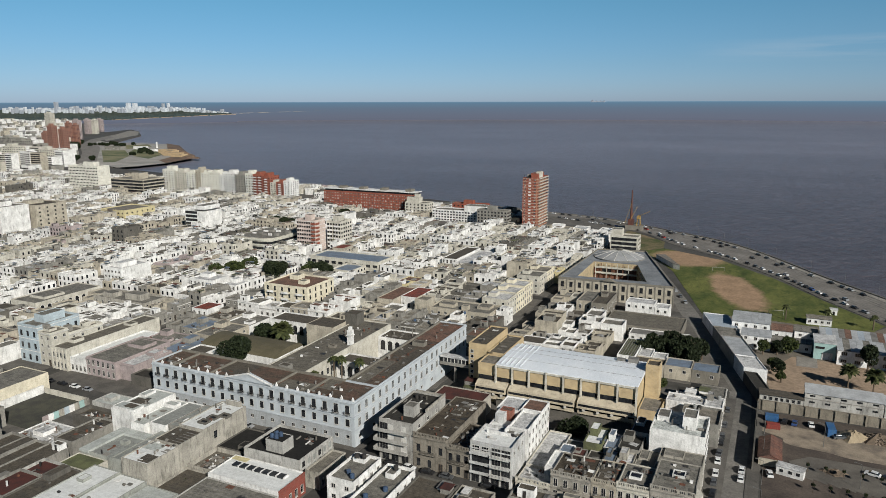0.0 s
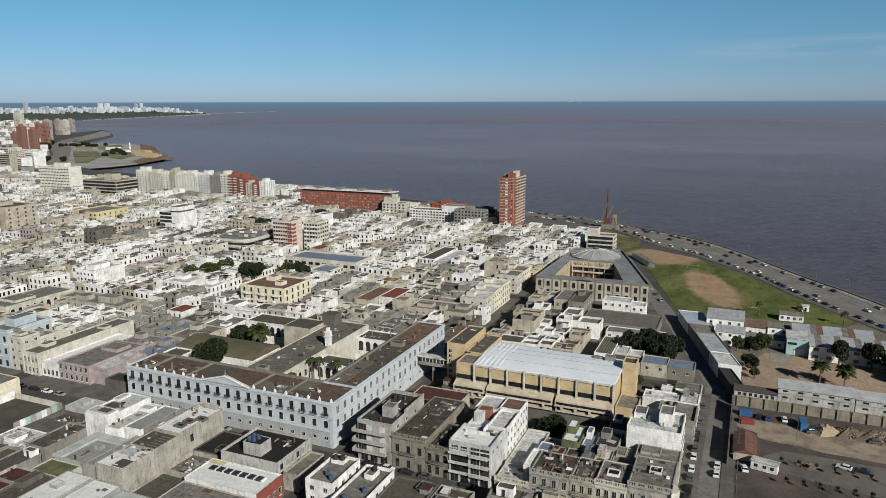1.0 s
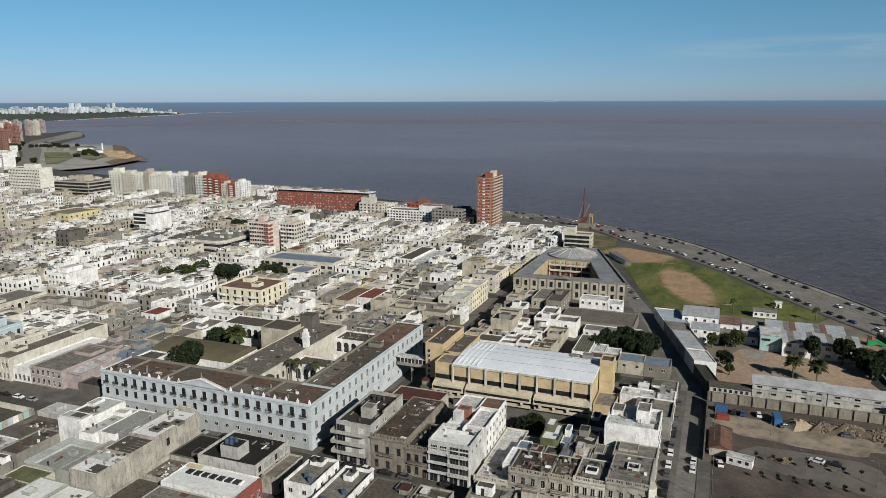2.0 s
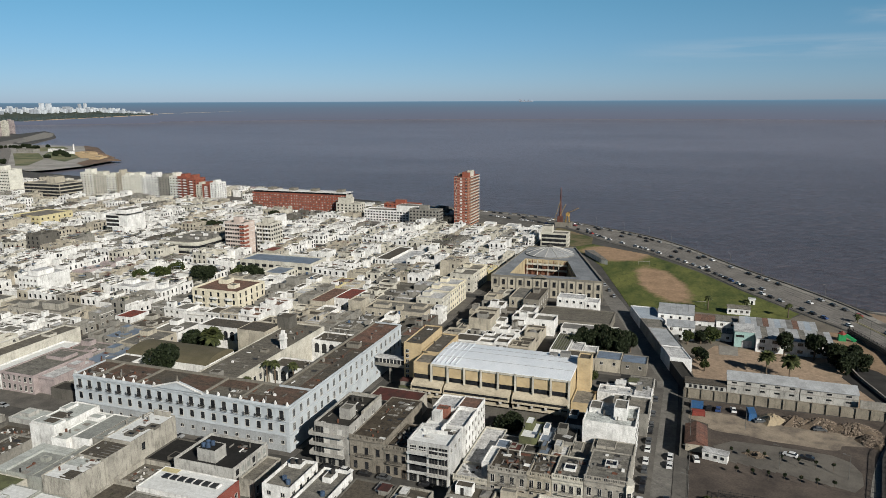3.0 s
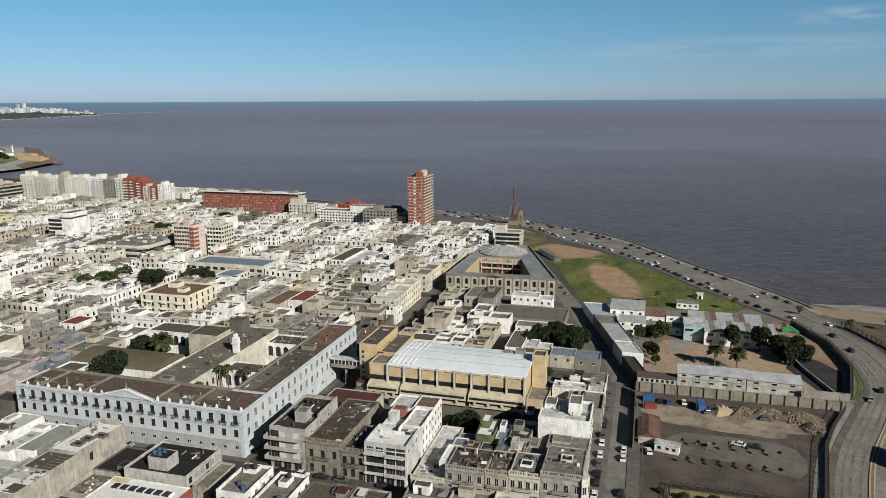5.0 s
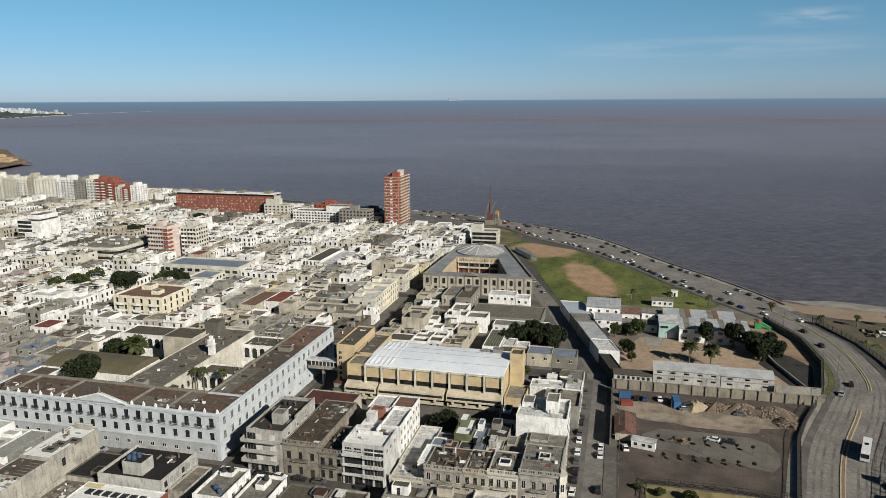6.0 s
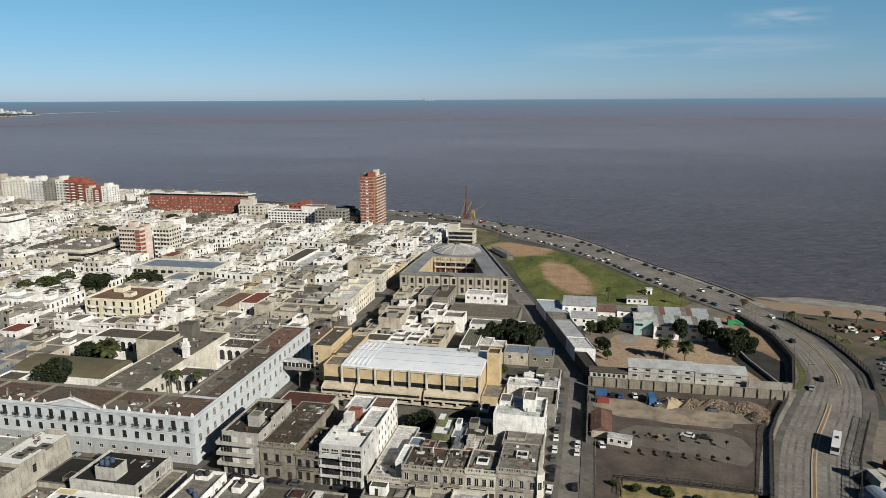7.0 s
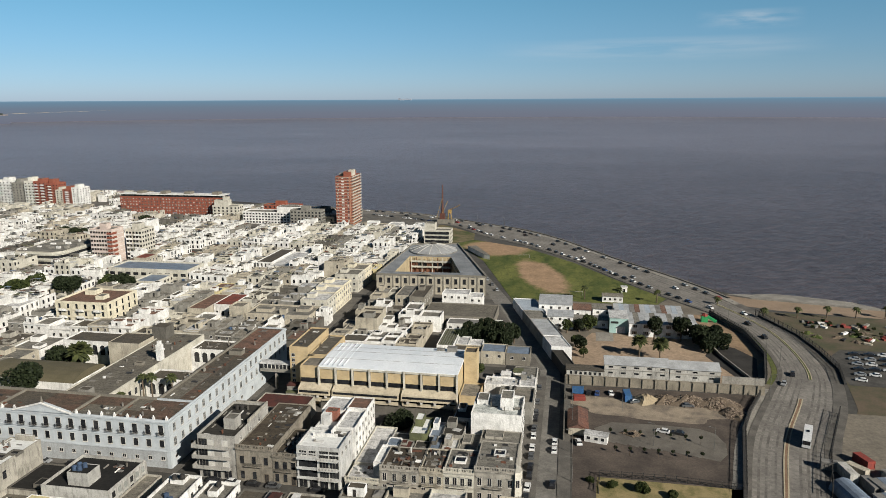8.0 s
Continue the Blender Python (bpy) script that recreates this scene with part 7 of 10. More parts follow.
for i in range(9):
    wpart("arched_window", ARCH, None, ob, "round-headed window", (-333, 230.5 + 4.0 * i, 1.6), 90)
flat_house(-317, 248, -281, 262.8, 8.4, BLOTCHED, R_GREY, "broad old house with grey cluttered roof", 0.8, 8, 4, 2, ((0.1, 0.2, 0.3, 0.6, 1.6), (0.5, 0.3, 0.8, 0.7, 2.4)))
flat_house(-253.6, 252, -244, 263.6, 8.6, WHITE, BRIGHT_RED, "white house with bright red flat roof", 0.3, 3, 0, 2)
flat_house(-299, 297, -282, 311, 8.8, WHITE, R_WHITE, "white two-storey house with tall dark windows", 0.7, 6, 0, 2, ((0.1, 0.5, 0.5, 0.9, 1.4),))
flat_house(-352, 284, -338, 306, 13.0, WHITE, R_WHITE, "tall white block with dark window bands", 0.8, 5, 0, 4, ((0.2, 0.2, 0.7, 0.7, 2.0),))
flat_house(-174.6, 320, -165, 340.5, 6.6, WHITE, BRIGHT_RED, "low white house with a bright red roof", 0.3, 3, 5)
flat_house(-184.5, 312, -174.9, 339, 6.4, BEIGE, R_RED, "low house with a rusty brown roof", 0.4, 3)
flat_house(-272, 402, -263.4, 415, 9.4, BEIGE, BRIGHT_RED, "house with a red roof below the tower", 0.3, 3, 4, 2)
flat_house(-277, 298, -266.5, 311.5, 7.4, WHITE, R_WHITE, "white corner house with a cluttered pale terrace", 0.6, 4, 4, 2, ((0.1, 0.5, 0.5, 0.9, 1.5),))
flat_house(-193, 410, -182.6, 451, 7.6, WHITE, R_DARK, "long hall with a dark flat roof", 0.5, 4, 0, 2)
flat_house(-182.3, 404.5, -169, 447, 6.6, WHITE, R_WHITE, "long hall with a white sheet roof", 0.4, 5, 12, 2)
flat_house(-151, 306, -119, 322, 7.4, BEIGE, R_GREY, "broad workshop with grey roof behind a long parapet", 0.8, 9, 4, 2, ((0.1, 0.3, 0.35, 0.6, 0.8), (0.5, 0.2, 0.6, 0.4, 1.4), (0.7, 0.5, 0.9, 0.9, 0.6)))
for y0, y1, h, wall, roof in ((322.6, 336, 10.4, CREAM, R_WHITE), (336.2, 349, 10.8, BUTTER, R_WHITE), (349.2, 362.6, 11.2, BUTTER, R_WHITE), (375.4, 389, 10.6, CREAM, R_GREY), (389.2, 403.6, 10.4, BUTTER, R_BEIGE)):
    ob = flat_house(-129.6, y0, -116, y1, h, wall, roof, "cream old street house with tall windows and cornice", 0.7, 3, 4, 3, ((0.1, 0.4, 0.4, 0.8, 1.2),))
    wpart("cornice", Form().box(-115.998, y0, h - 1.0, -115.5, y1, h - 0.7, base=True), wall, ob)

flat_house(-86, 341, -78.2, 362, 9.4, BEIGE, R_GREY, "tall old house with a grey roof before the market", 0.5, 2, 0, 2)
flat_house(-78, 338, -70.2, 362, 9.8, STONE, R_DARK, "tall old house with tanks before the market", 0.6, 2, 5, 2, ((0.2, 0.6, 0.6, 0.8, 1.2),))

# low buildings round the row of dark trees
for x0, y0, x1, y1, h, wall, roof, label in (
        (-68.5, 324.5, -33.6, 346, 4.9, STONE, R_BROWN, "broad low hall with a flat mossy brown roof"), (-55, 315, -29.5, 323.6, 4.2, WHITE, TIN, "long low shed with grey tin roof"),
        (-64, 353, -50, 362.5, 8.0, WHITE, R_WHITE, "white flat-roofed house facing the back lots"), (-49.8, 353.5, -43, 362.5, 6.6, WHITE, R_WHITE, "small white flat-roofed house"),
        (-53, 279, -46, 302, 6.2, WHITE, MOSS, "narrow house with a mossy ribbed sheet roof"), (-45.6, 284, -40.3, 294, 5.4, WHITE, R_WHITE, "white back house with a pale terrace"), (-40, 285, -34.6, 292, 5.0, WHITE, R_WHITE, "low white back house"),
        (-45.6, 276.3, -34.2, 283.7, 5.2, BEIGE, R_DARK, "low beige street house with stained roof"), (-34, 276.3, -24, 286, 5.6, BEIGE, BLUE_TIN, "beige corner house with blue-grey sheet roof"), (-23.8, 276.3, -14, 286, 5.2, STONE, BLUE_TIN, "old street house with blue-grey sheet roof"),
        (-69, 347.5, -45, 352.6, 3.2, GREY, R_GREY, "narrow grey lean-to along a wall")):
    ob = thing("yard_house", ((x0 + x1) / 2, (y0 + y1) / 2, 0.15), label, "house")
    wpart("wall", Form().walls(x0, y0, x1, y1, 0.15, h, 0.45, 0.25), wall, ob)
    wpart("roof", Form().box(x0 + 0.25, y0 + 0.25, h - 0.6, x1 - 0.25, y1 - 0.25, h - 0.35), roof, ob)
    if roof is MOSS:
        for i in range(6):
            wpart("roof_rib", Form().box(x0 + 0.7 + i * 1.05, y0 + 0.3, h - 0.35, x0 + 0.95 + i * 1.05, y1 - 0.3, h - 0.15), TIN, ob)
    n = max(2, int((x1 - x0) / 3.4))
    for i in range(n):
        wpart("window", WIN_SMALL, None, ob, "", (x0 + (x1 - x0) * (i + 0.5) / n, y0, h - 2.6))


GLASS_DOOR = window_mesh("glass_door", 2.7, 2.3, [GREY, GLASS], 2, False)


def balcony_flats(x0, y0, x1, y1, h, floors, wall, ledge, roof, label):
    """A narrow block of flats with deep full-width balconies on the street."""
    ob = thing("balcony_flats", ((x0 + x1) / 2, (y0 + y1) / 2, 0.15), label, "apartment building")
    wpart("wall", Form().walls(x0, y0, x1, y1, 0.15, h, 0.9, 0.25), wall, ob)
    wpart("roof", Form().box(x0 + 0.25, y0 + 0.25, h - 1.0, x1 - 0.25, y1 - 0.25, h - 0.8), roof, ob)
    fh = (h - 0.9) / floors
    for s in range(floors):
        z = 0.15 + s * fh
        for i in range(3):
            a = x0 + 0.7 + (x1 - x0 - 1.4) * i / 3
            wpart("window", WIN_WIDE if s == 0 else GLASS_DOOR, None, ob, "", (a + (x1 - x0 - 1.4) / 6, y0, z + (0.75 if s == 0 else 0.05)))
        if s:
            wpart("balcony", Form().box(x0 + 0.1, y0 - 1.6, z - 0.2, x1 - 0.1, y0 - 0.003, z, base=True).box(x0 + 0.1, y0 - 1.6, z, x1 - 0.1, y0 - 1.45, z + 0.75).box(x0 + 0.1, y0 - 1.44, z, x0 + 0.25, y0 - 0.003, z + 1.0).box(x1 - 0.25, y0 - 1.44, z, x1 - 0.1, y0 - 0.003, z + 1.0), ledge, ob, "deep balcony with a solid parapet")
        for y in (y0 + 3.5, y0 + 8.0):
            if y < y1 - 1.5:
                wpart("window", WIN_SMALL, None, ob, "", (x1, y, z + 1.1), 90)
    wpart("roof_room", Form().walls(x0 + 2, y1 - 5, x0 + 6, y1 - 1, h - 0.85, h + 2.0, 0.2, 0.2, 0, 1), [wall, roof], ob)
    for i in range(2):
        wpart("water_tank", TANKS[i], None, ob, "", (x1 - 2.2 - 1.6 * i, y1 - 2.5, h - 0.8))
    return ob


OLD_CONCRETE = weathered("old_grey_concrete", (0.52, 0.50, 0.455), (0.14, 0.132, 0.12), 0.9)
PALE_GREY = weathered("pale_grey_paint", (0.74, 0.735, 0.71), (0.2, 0.195, 0.18), 0.9)
SHUTTER = two_tone("pale_roller_shutter", (0.62, 0.60, 0.55), (0.50, 0.48, 0.44), 0.6, 0.7)
SHUTTERED = window_mesh("shuttered_window", 2.0, 1.9, [PALE_GREY, SHUTTER], 0)
SHOP = window_mesh("shop_front", 2.4, 2.6, [GREY, GLASS], 1, False)


def grey_flats(x0, y0, x1, y1, h):
    """Three storeys of concrete flats over a shop floor, solid balconies running round the street corner."""
    ob = thing("balcony_flats", ((x0 + x1) / 2, (y0 + y1) / 2, 0.15), "weathered concrete flats with balconies round the corner and a black roof", "apartment building")
    wpart("wall", Form().walls(x0, y0, x1, y1, 0.15, h, 0.7, 0.25), OLD_CONCRETE, ob)
    wpart("roof", Form().box(x0 + 0.25, y0 + 0.25, h - 0.9, x1 - 0.25, y1 - 0.25, h - 0.75), R_BLACK, ob, "black tarred roof")
    for s in range(3):
        z = 3.6 + 3.15 * s
        f = Form().prism([(x0 - 1.3, y0 - 1.4), (x1 - 1.6, y0 - 1.4), (x1 - 1.6, y0 - 0.004), (x0 - 0.004, y0 - 0.004), (x0 - 0.004, y0 + 6), (x0 - 1.3, y0 + 6)], z - 0.22, z)
        wpart("balcony_slab", f, OLD_CONCRETE, ob)
        wpart("balcony_front", Form().box(x0 - 1.3, y0 - 1.4, z + 0.004, x1 - 1.6, y0 - 1.25, z + 0.95).box(x0 - 1.3, y0 - 1.24, z + 0.004, x0 - 1.15, y0 + 6, z + 0.95), OLD_CONCRETE, ob, "solid stained balcony front")
        for x in (x0 + 4.0, x0 + 8.4):
            wpart("window", SHUTTERED, None, ob, "window with a pale roller shutter", (x, y0, z + 0.25))
        wpart("door", GLASS_DOOR, None, ob, "dark balcony door", (x0 + 1.6, y0, z + 0.02))
        for k in range(3):
            wpart("window", WIN_SMALL, None, ob, "", (x1, y0 + 4 + 6 * k, z + 0.7), 90) if s == 2 else None
    for x in (x0 + 2.2, x0 + 5.4, x0 + 8.8):
        wpart("shop_front", SHOP, None, ob, "dark shop front", (x, y0, 0.3))
    wpart("roof_room", Form().walls(x0 + 5.5, y0 + 5.5, x0 + 9.0, y0 + 9.5, h - 0.8, h + 2.6, 0.2, 0.2, 0, 1), [OLD_CONCRETE, R_GREY], ob, "stair hut on the roof")
    wpart("party_wall", Form().box(x1 - 0.4, y0 + 9, h + 0.004, x1, y1, h + 0.9).box(x0 + 1, y1 - 0.35, h + 0.004, x1 - 0.41, y1, h + 0.5), BLOTCHED, ob, "blotched party wall")
    for k in range(2):
        wpart("water_tank", TANKS[2], None, ob, "", (x0 + 3.2 + 1.6 * k, y1 - 4, h - 0.75))
    return ob


grey_flats(-102.6, 173.2, -91.1, 196.0, 13.5)


def loggia_flats(x0, y0, x1, y1, h):
    """Pale flats: dark loggias on one half of the front, railed balconies on the other, shops below."""
    ob = thing("balcony_flats", ((x0 + x1) / 2, (y0 + y1) / 2, 0.15), "pale grey flats with dark loggias and balconies under a white roof", "apartment building")
    wpart("wall", Form().walls(x0, y0, x1, y1, 0.15, h, 0.7, 0.25), PALE_GREY, ob)
    wpart("roof", Form().box(x0 + 0.25, y0 + 0.25, h - 0.9, x1 - 0.25, y1 - 0.25, h - 0.75), R_COAT, ob, "white coated roof terrace")
    c = (x0 + x1) / 2
    wpart("frieze", Form().box(x0, y0 - 0.25, h - 2.2, x1, y0 - 0.004, h - 1.9, base=True), PALE_GREY, ob)
    for s in range(3):
        z = 3.5 + 2.9 * s
        if s < 2:
            # flat panel, not a recess: the loggia's shade is its dark colour
            wpart("loggia", Form().box(x0 + 0.6, y0 - 0.05, z + 0.15, c - 0.3, y0 - 0.006, z + 2.55), GLASS, ob, "deep dark loggia")
        else:
            for k in range(2):
                wpart("window", WIN_WIDE, None, ob, "", (x0 + 1.8 + 2.8 * k, y0, z + 0.7))
        wpart("balcony_slab", Form().box(x0 + 0.2, y0 - 1.1, z - 0.2, c - 0.2, y0 - 0.004, z, base=True), PALE_GREY, ob)
        wpart("balcony_front", Form().box(x0 + 0.2, y0 - 1.1, z + 0.004, c - 0.2, y0 - 0.98, z + 0.55), PALE_GREY, ob, "low pale balcony front")
        wpart("balcony_slab", Form().box(c + 0.2, y0 - 1.5, z - 0.2, x1 - 0.2, y0 - 0.004, z, base=True), PALE_GREY, ob)
        rail = relief(Form(), [c + 0.2 + k * (x1 - c - 0.4) / 28 for k in range(29)], [z + 0.02, z + 0.1, z + 0.9, z + 0.98], lambda i, j: y0 - 1.48 if j != 1 or i % 2 == 0 else None, y0 - 1.42, lambda i, j: 0)
        wpart("railing", rail, TRIM, ob, "pale iron railing")
        for k in range(2):
            wpart("window", GLASS_DOOR, None, ob, "balcony door", (c + 1.7 + 2.9 * k, y0, z + 0.03))
    for k in range(4):
        wpart("shop_front", SHOP, None, ob, "dark shop front", (x0 + 1.7 + 3.0 * k, y0, 0.2))
    for k in range(3):
        wpart("window", WIN_SMALL, None, ob, "", (x1, y0 + 2.5 + 3.4 * k, h - 3.2), 90)
    wpart("roof_wall", Form().box(x0 + 2, y1 - 4.0, h - 0.75, x1 - 3, y1 - 3.8, h + 0.3).box(x1 - 5, y1 - 3.7, h - 0.75, x1 - 4.8, y1 - 0.4, h + 1.2), WHITE, ob)
    return ob


loggia_flats(-72.6, 172.6, -60.2, 184.4, 12.7)
# tall white house behind, in steps
flat_house(-72.4, 184.6, -65.6, 196, 11.6, PALE_GREY, R_COAT, "stepped white back house with terraces", 0.9, 2, 0, 3, ((0.1, 0.5, 0.5, 0.95, 2.2),))
flat_house(-65.4, 184.6, -59.4, 197.5, 13.2, WHITE, R_WHITE, "tall narrow white back house with small windows", 0.9, 1, 4, 4)
flat_house(-73.5, 196.2, -66.2, 206, 13.0, WHITE, R_WHITE, "white back house with a bright roof terrace", 0.5, 2, 0, 4)
flat_house(-66, 197.7, -59.4, 206, 13.4, WHITE, R_RED, "white back house with a red-edged roof", 0.4, 0, 3, 4)
hut = thing("roof_hut", (-69.0, 194.0, 11.6), "small rust-red brick hut on a white roof", "hut")
wpart("wall", Form().walls(-71.0, 192.8, -67.4, 195.6, 10.7, 14.0, 0.2, 0.2, 0, 1), [bricks("hut_brick", (0.22, 0.075, 0.05), (0.17, 0.06, 0.04), (0.2, 0.12, 0.09)), R_RED], hut)
# cream low house: terrace behind, with a little white hut
flat_house(-59.0, 182.1, -52.0, 206, 3.9, CREAM, R_WHITE, "low back terrace with a pale greenish floor", 0.5, 0, 0)
flat_house(-51.8, 176.5, -47.6, 187, 7.6, WHITE, R_COAT, "narrow white hut with a pale roof beside a terrace", 0.5, 1, 2, 2)
# packed back yards behind the ornate houses
rl = random.Random(8)
for x0, y0, x1, y1, h, wall, roof, label in (
        (-47.4, 187.2, -43.6, 193, 6.4, GREY, DARK_RED, "back hut with a rusty red sheet roof"), (-51.6, 188, -47.8, 195, 6.0, WHITE, BLUE_TIN, "back hut with a blue sheet roof"), (-51.8, 195.4, -46, 201, 4.6, PALE_GREY, R_GREY, "low pale back building"),
        (-45.6, 195, -40.2, 206.5, 7.8, MOSS, R_COAT, "back house with yellow-green walls and a pale roof"), (-43.2, 187, -38.8, 194.6, 5.8, BLOTCHED, R_BLACK, "small black-roofed back hut"), (-39.8, 196, -36.2, 206, 6.8, WHITE, BLUE_TIN, "narrow white back house with a blue-black roof"),
        (-38.4, 187, -35.2, 195.6, 6.6, BARE, BLUE_TIN, "dark back hut with a tarpaulin roof"), (-35.9, 197, -29.6, 206.5, 7.2, GREY, R_BLACK, "back house with a dark sheet roof"), (-34.8, 187, -30.2, 196.6, 6.4, BLOTCHED, R_WHITE, "pale cluttered back house"),
        (-29.9, 187.4, -24.4, 200.5, 6.2, BLOTCHED, R_GREY, "grey back house with a small court"), (-24.0, 190.6, -12.0, 201.4, 7.6, BLOTCHED, R_GREY, "old grey back house by the side street"), (-59.0, 206.6, -48.5, 216, 2.2, BARE, R_MOSS, "walled yard with mossy ground"),
        (-34, 207, -28.4, 217, 8.2, PALE_GREY, R_BLACK, "narrow back house with a black roof")):
    flat_house(x0, y0, x1, y1, h, wall, roof, label, rl.choice([0.25, 0.4, 0.6]), rl.choice([0, 1, 2]), rl.choice([0, 1]), 2 if h > 6 else 1, ((0.1, 0.5, 0.55, 0.92, rl.choice([0.5, 1.0, 1.8])),) if h > 6 else ())
rj = random.Random(44)
for k, (x, y, z, w, d, m, label) in enumerate(((-44.5, 189.5, 5.9, 1.6, 1.8, DARK_RED, "rusty sheet laid on a roof"), (-41, 199, 7.5, 2.4, 1.4, BLUE_TIN, "blue tarpaulin on a roof"), (-40.5, 190, 5.6, 2.0, 2.6, TIN, "loose tin sheet on a roof"), (-33, 190, 6.2, 1.8, 1.8, RUST, "rusty box on a roof"), (-32, 201, 7.0, 2.6, 2.0, R_WHITE, "pale sheet on a roof"), (-21, 195, 7.2, 2.2, 2.2, TIN, "tin sheet on a roof"), (-17, 198, 7.2, 1.4, 2.6, RUST, "rusty sheet on a roof"))):
    t = thing("loose_sheet", (x, y, z - 0.1), label, "sheet", "loose sheets on the back roofs", rj.uniform(-30, 30))
    part("sheet", Form().box(-w / 2, -d / 2, 0, w / 2, d / 2, 0.12), m, t)


def ornate_house(x0, y0, x1, y1, h, floors, wall, roof, label, n, shops=True):
    """An old street house: tall windows with hoods, string course, cornice, balustrade on the parapet, a long balcony."""
    ob = thing("ornate_house", ((x0 + x1) / 2, (y0 + y1) / 2, 0.15), label, "house", "old ornate street houses")
    wpart("wall", Form().walls(x0, y0, x1, y1, 0.15, h - 0.9, 0.3, 0.3), wall, ob)
    wpart("roof", Form().box(x0 + 0.3, y0 + 0.3, h - 1.5, x1 - 0.3, y1 - 0.3, h - 1.15), roof, ob)
    for z, o, t in ((h - 1.25, 0.5, 0.3), (h - 1.6, 0.25, 0.3)):
        wpart("cornice", Form().box(x0, y0 - o, z, x1, y0 - 0.003, z + t, base=True), wall, ob)
    fh = (h - 1.6) / floors
    m = int((x1 - x0) / 0.45)
    for i in range(m + 1):
        x = x0 + 0.12 + (x1 - x0 - 0.24) * i / m
        big = i % 5 == 0
        wpart("baluster", Form().box(x - (0.22 if big else 0.08), y0 + 0.02, h - 0.92, x + (0.22 if big else 0.08), y0 + 0.28, h - (-0.1 if big else 0.15)), wall, ob)
    wpart("balustrade_rail", Form().box(x0, y0, h - 0.15, x1, y0 + 0.3, h, base=True), wall, ob)
    for s in range(floors):
        z = 0.15 + s * fh
        for i in range(n):
            x = x0 + (x1 - x0) * (i + 0.5) / n
            if s == 0 and i == n - 1:
                wpart("door", DOOR, None, ob, "dark street door", (x, y0, z))
            else:
                wpart("window", OLD_WINDOW if wall is BROWN else WIN_TALL, None, ob, "", (x, y0, z + (0.5 if s else 0.7)))
            if s:
                wpart("hood", Form().box(x - 0.85, y0 - 0.3, z + 3.0, x + 0.85, y0 - 0.003, z + 3.2, base=True), wall, ob)
        if s:
            wpart("string_course", Form().box(x0, y0 - 0.18, z - 0.15, x1, y0 - 0.003, z + 0.1, base=True), wall, ob)
            c = (x0 + x1) / 2
            f = Form().box(c - 2.6, y0 - 0.9, z + 0.12, c + 2.6, y0 - 0.003, z + 0.3, base=True)
            wpart("balcony", f, wall, ob)
            g = Form().box(c - 2.6, y0 - 0.9, z + 1.2, c + 2.6, y0 - 0.84, z + 1.26, base=True)
            for k in range(24):
                g.box(c - 2.58 + k * 0.224, y0 - 0.88, z + 0.3, c - 2.55 + k * 0.224, y0 - 0.85, z + 1.2)
            wpart("railing", g, IRON, ob, "black iron balcony railing")
    return ob


OLD_WINDOW = window_mesh("old_window", 1.35, 2.6, [BROWN, GLASS], 0)
weeds = []
R_MOULD = roofing("mouldy_brown_roofing", [(0.17, 0.135, 0.095), (0.13, 0.105, 0.075), (0.20, 0.16, 0.115)], blotch=0.6, stain=(0.035, 0.028, 0.02))
OLD_STUCCO = weathered("old_pale_stucco", (0.50, 0.465, 0.40), (0.15, 0.14, 0.12), 0.8)
ornate_house(-91.0, 173.0, -80.2, 204, 11.3, 2, BROWN, R_MOULD, "soot-stained brown ornate house with a balustrade and mossy roof", 3)
ornate_house(-80.05, 173.0, -72.75, 190, 9.8, 2, BROWN, R_MOULD, "soot-stained ornate house with black balcony and littered roof", 3)
ornate_house(-59.0, 173.0, -49.1, 182, 4.4, 1, CREAM, R_WHITE, "low cream street house with dark doors", 4)
ornate_house(-49.0, 173.0, -38.05, 186, 8.8, 2, OLD_STUCCO, R_MOULD, "grey ornate two-storey house with balcony", 4)
ornate_house(-37.9, 173.0, -31.4, 186, 9.0, 2, BEIGE, R_DARK, "beige ornate narrow house with shuttered windows", 3)
ornate_house(-31.3, 173.0, -23.05, 186, 9.5, 2, CREAM, R_GREY, "pale grey ornate house with a roof skylight", 4)
ornate_house(-22.9, 173.0, -12.0, 190, 10.7, 2, OLD_STUCCO, R_GREY, "weathered corner house with a bay window", 4)
for x, y, z in ((-27.5, 179.5, 8.35), (-17, 183, 9.55)):
    t = thing("roof_skylight", (x, y, z), "square skylight with a pale raised rim", "skylight", "roof skylights")
    part("rim", Form().walls(-1.6, -1.6, 1.6, 1.6, 0, 0.7, 0.4, 0.25), WHITE, t)
    part("pane", Form().box(-1.34, -1.34, 0.2, 1.34, 1.34, 0.45), GLASS, t)
bay = thing("bay_window", (-11.5, 174, 0.15), "pale three-sided corner bay with tall windows", "bay window")
wpart("wall", Form().prism([(-12.0, 172.2), (-10.6, 172.9), (-10.2, 174.4), (-10.8, 176.2), (-12.0, 176.8)], 0.15, 10.0), CREAM, bay)
for z in (1.0, 5.6):
    wpart("window", WIN_TALL, None, bay, "", (-11.3, 172.55, z), 26)
    wpart("window", WIN_TALL, None, bay, "", (-10.4, 173.65, z), 74)
flat_house(-80.0, 190.2, -73.8, 206, 3.2, BARE, R_MOULD, "walled back yard overgrown with weeds", 0.9)
for x, y, r in ((-78, 193, 1.3), (-75.5, 196, 1.5), (-77, 200, 1.6), (-75, 203.5, 1.2)):
    weeds.append((x, y, r))
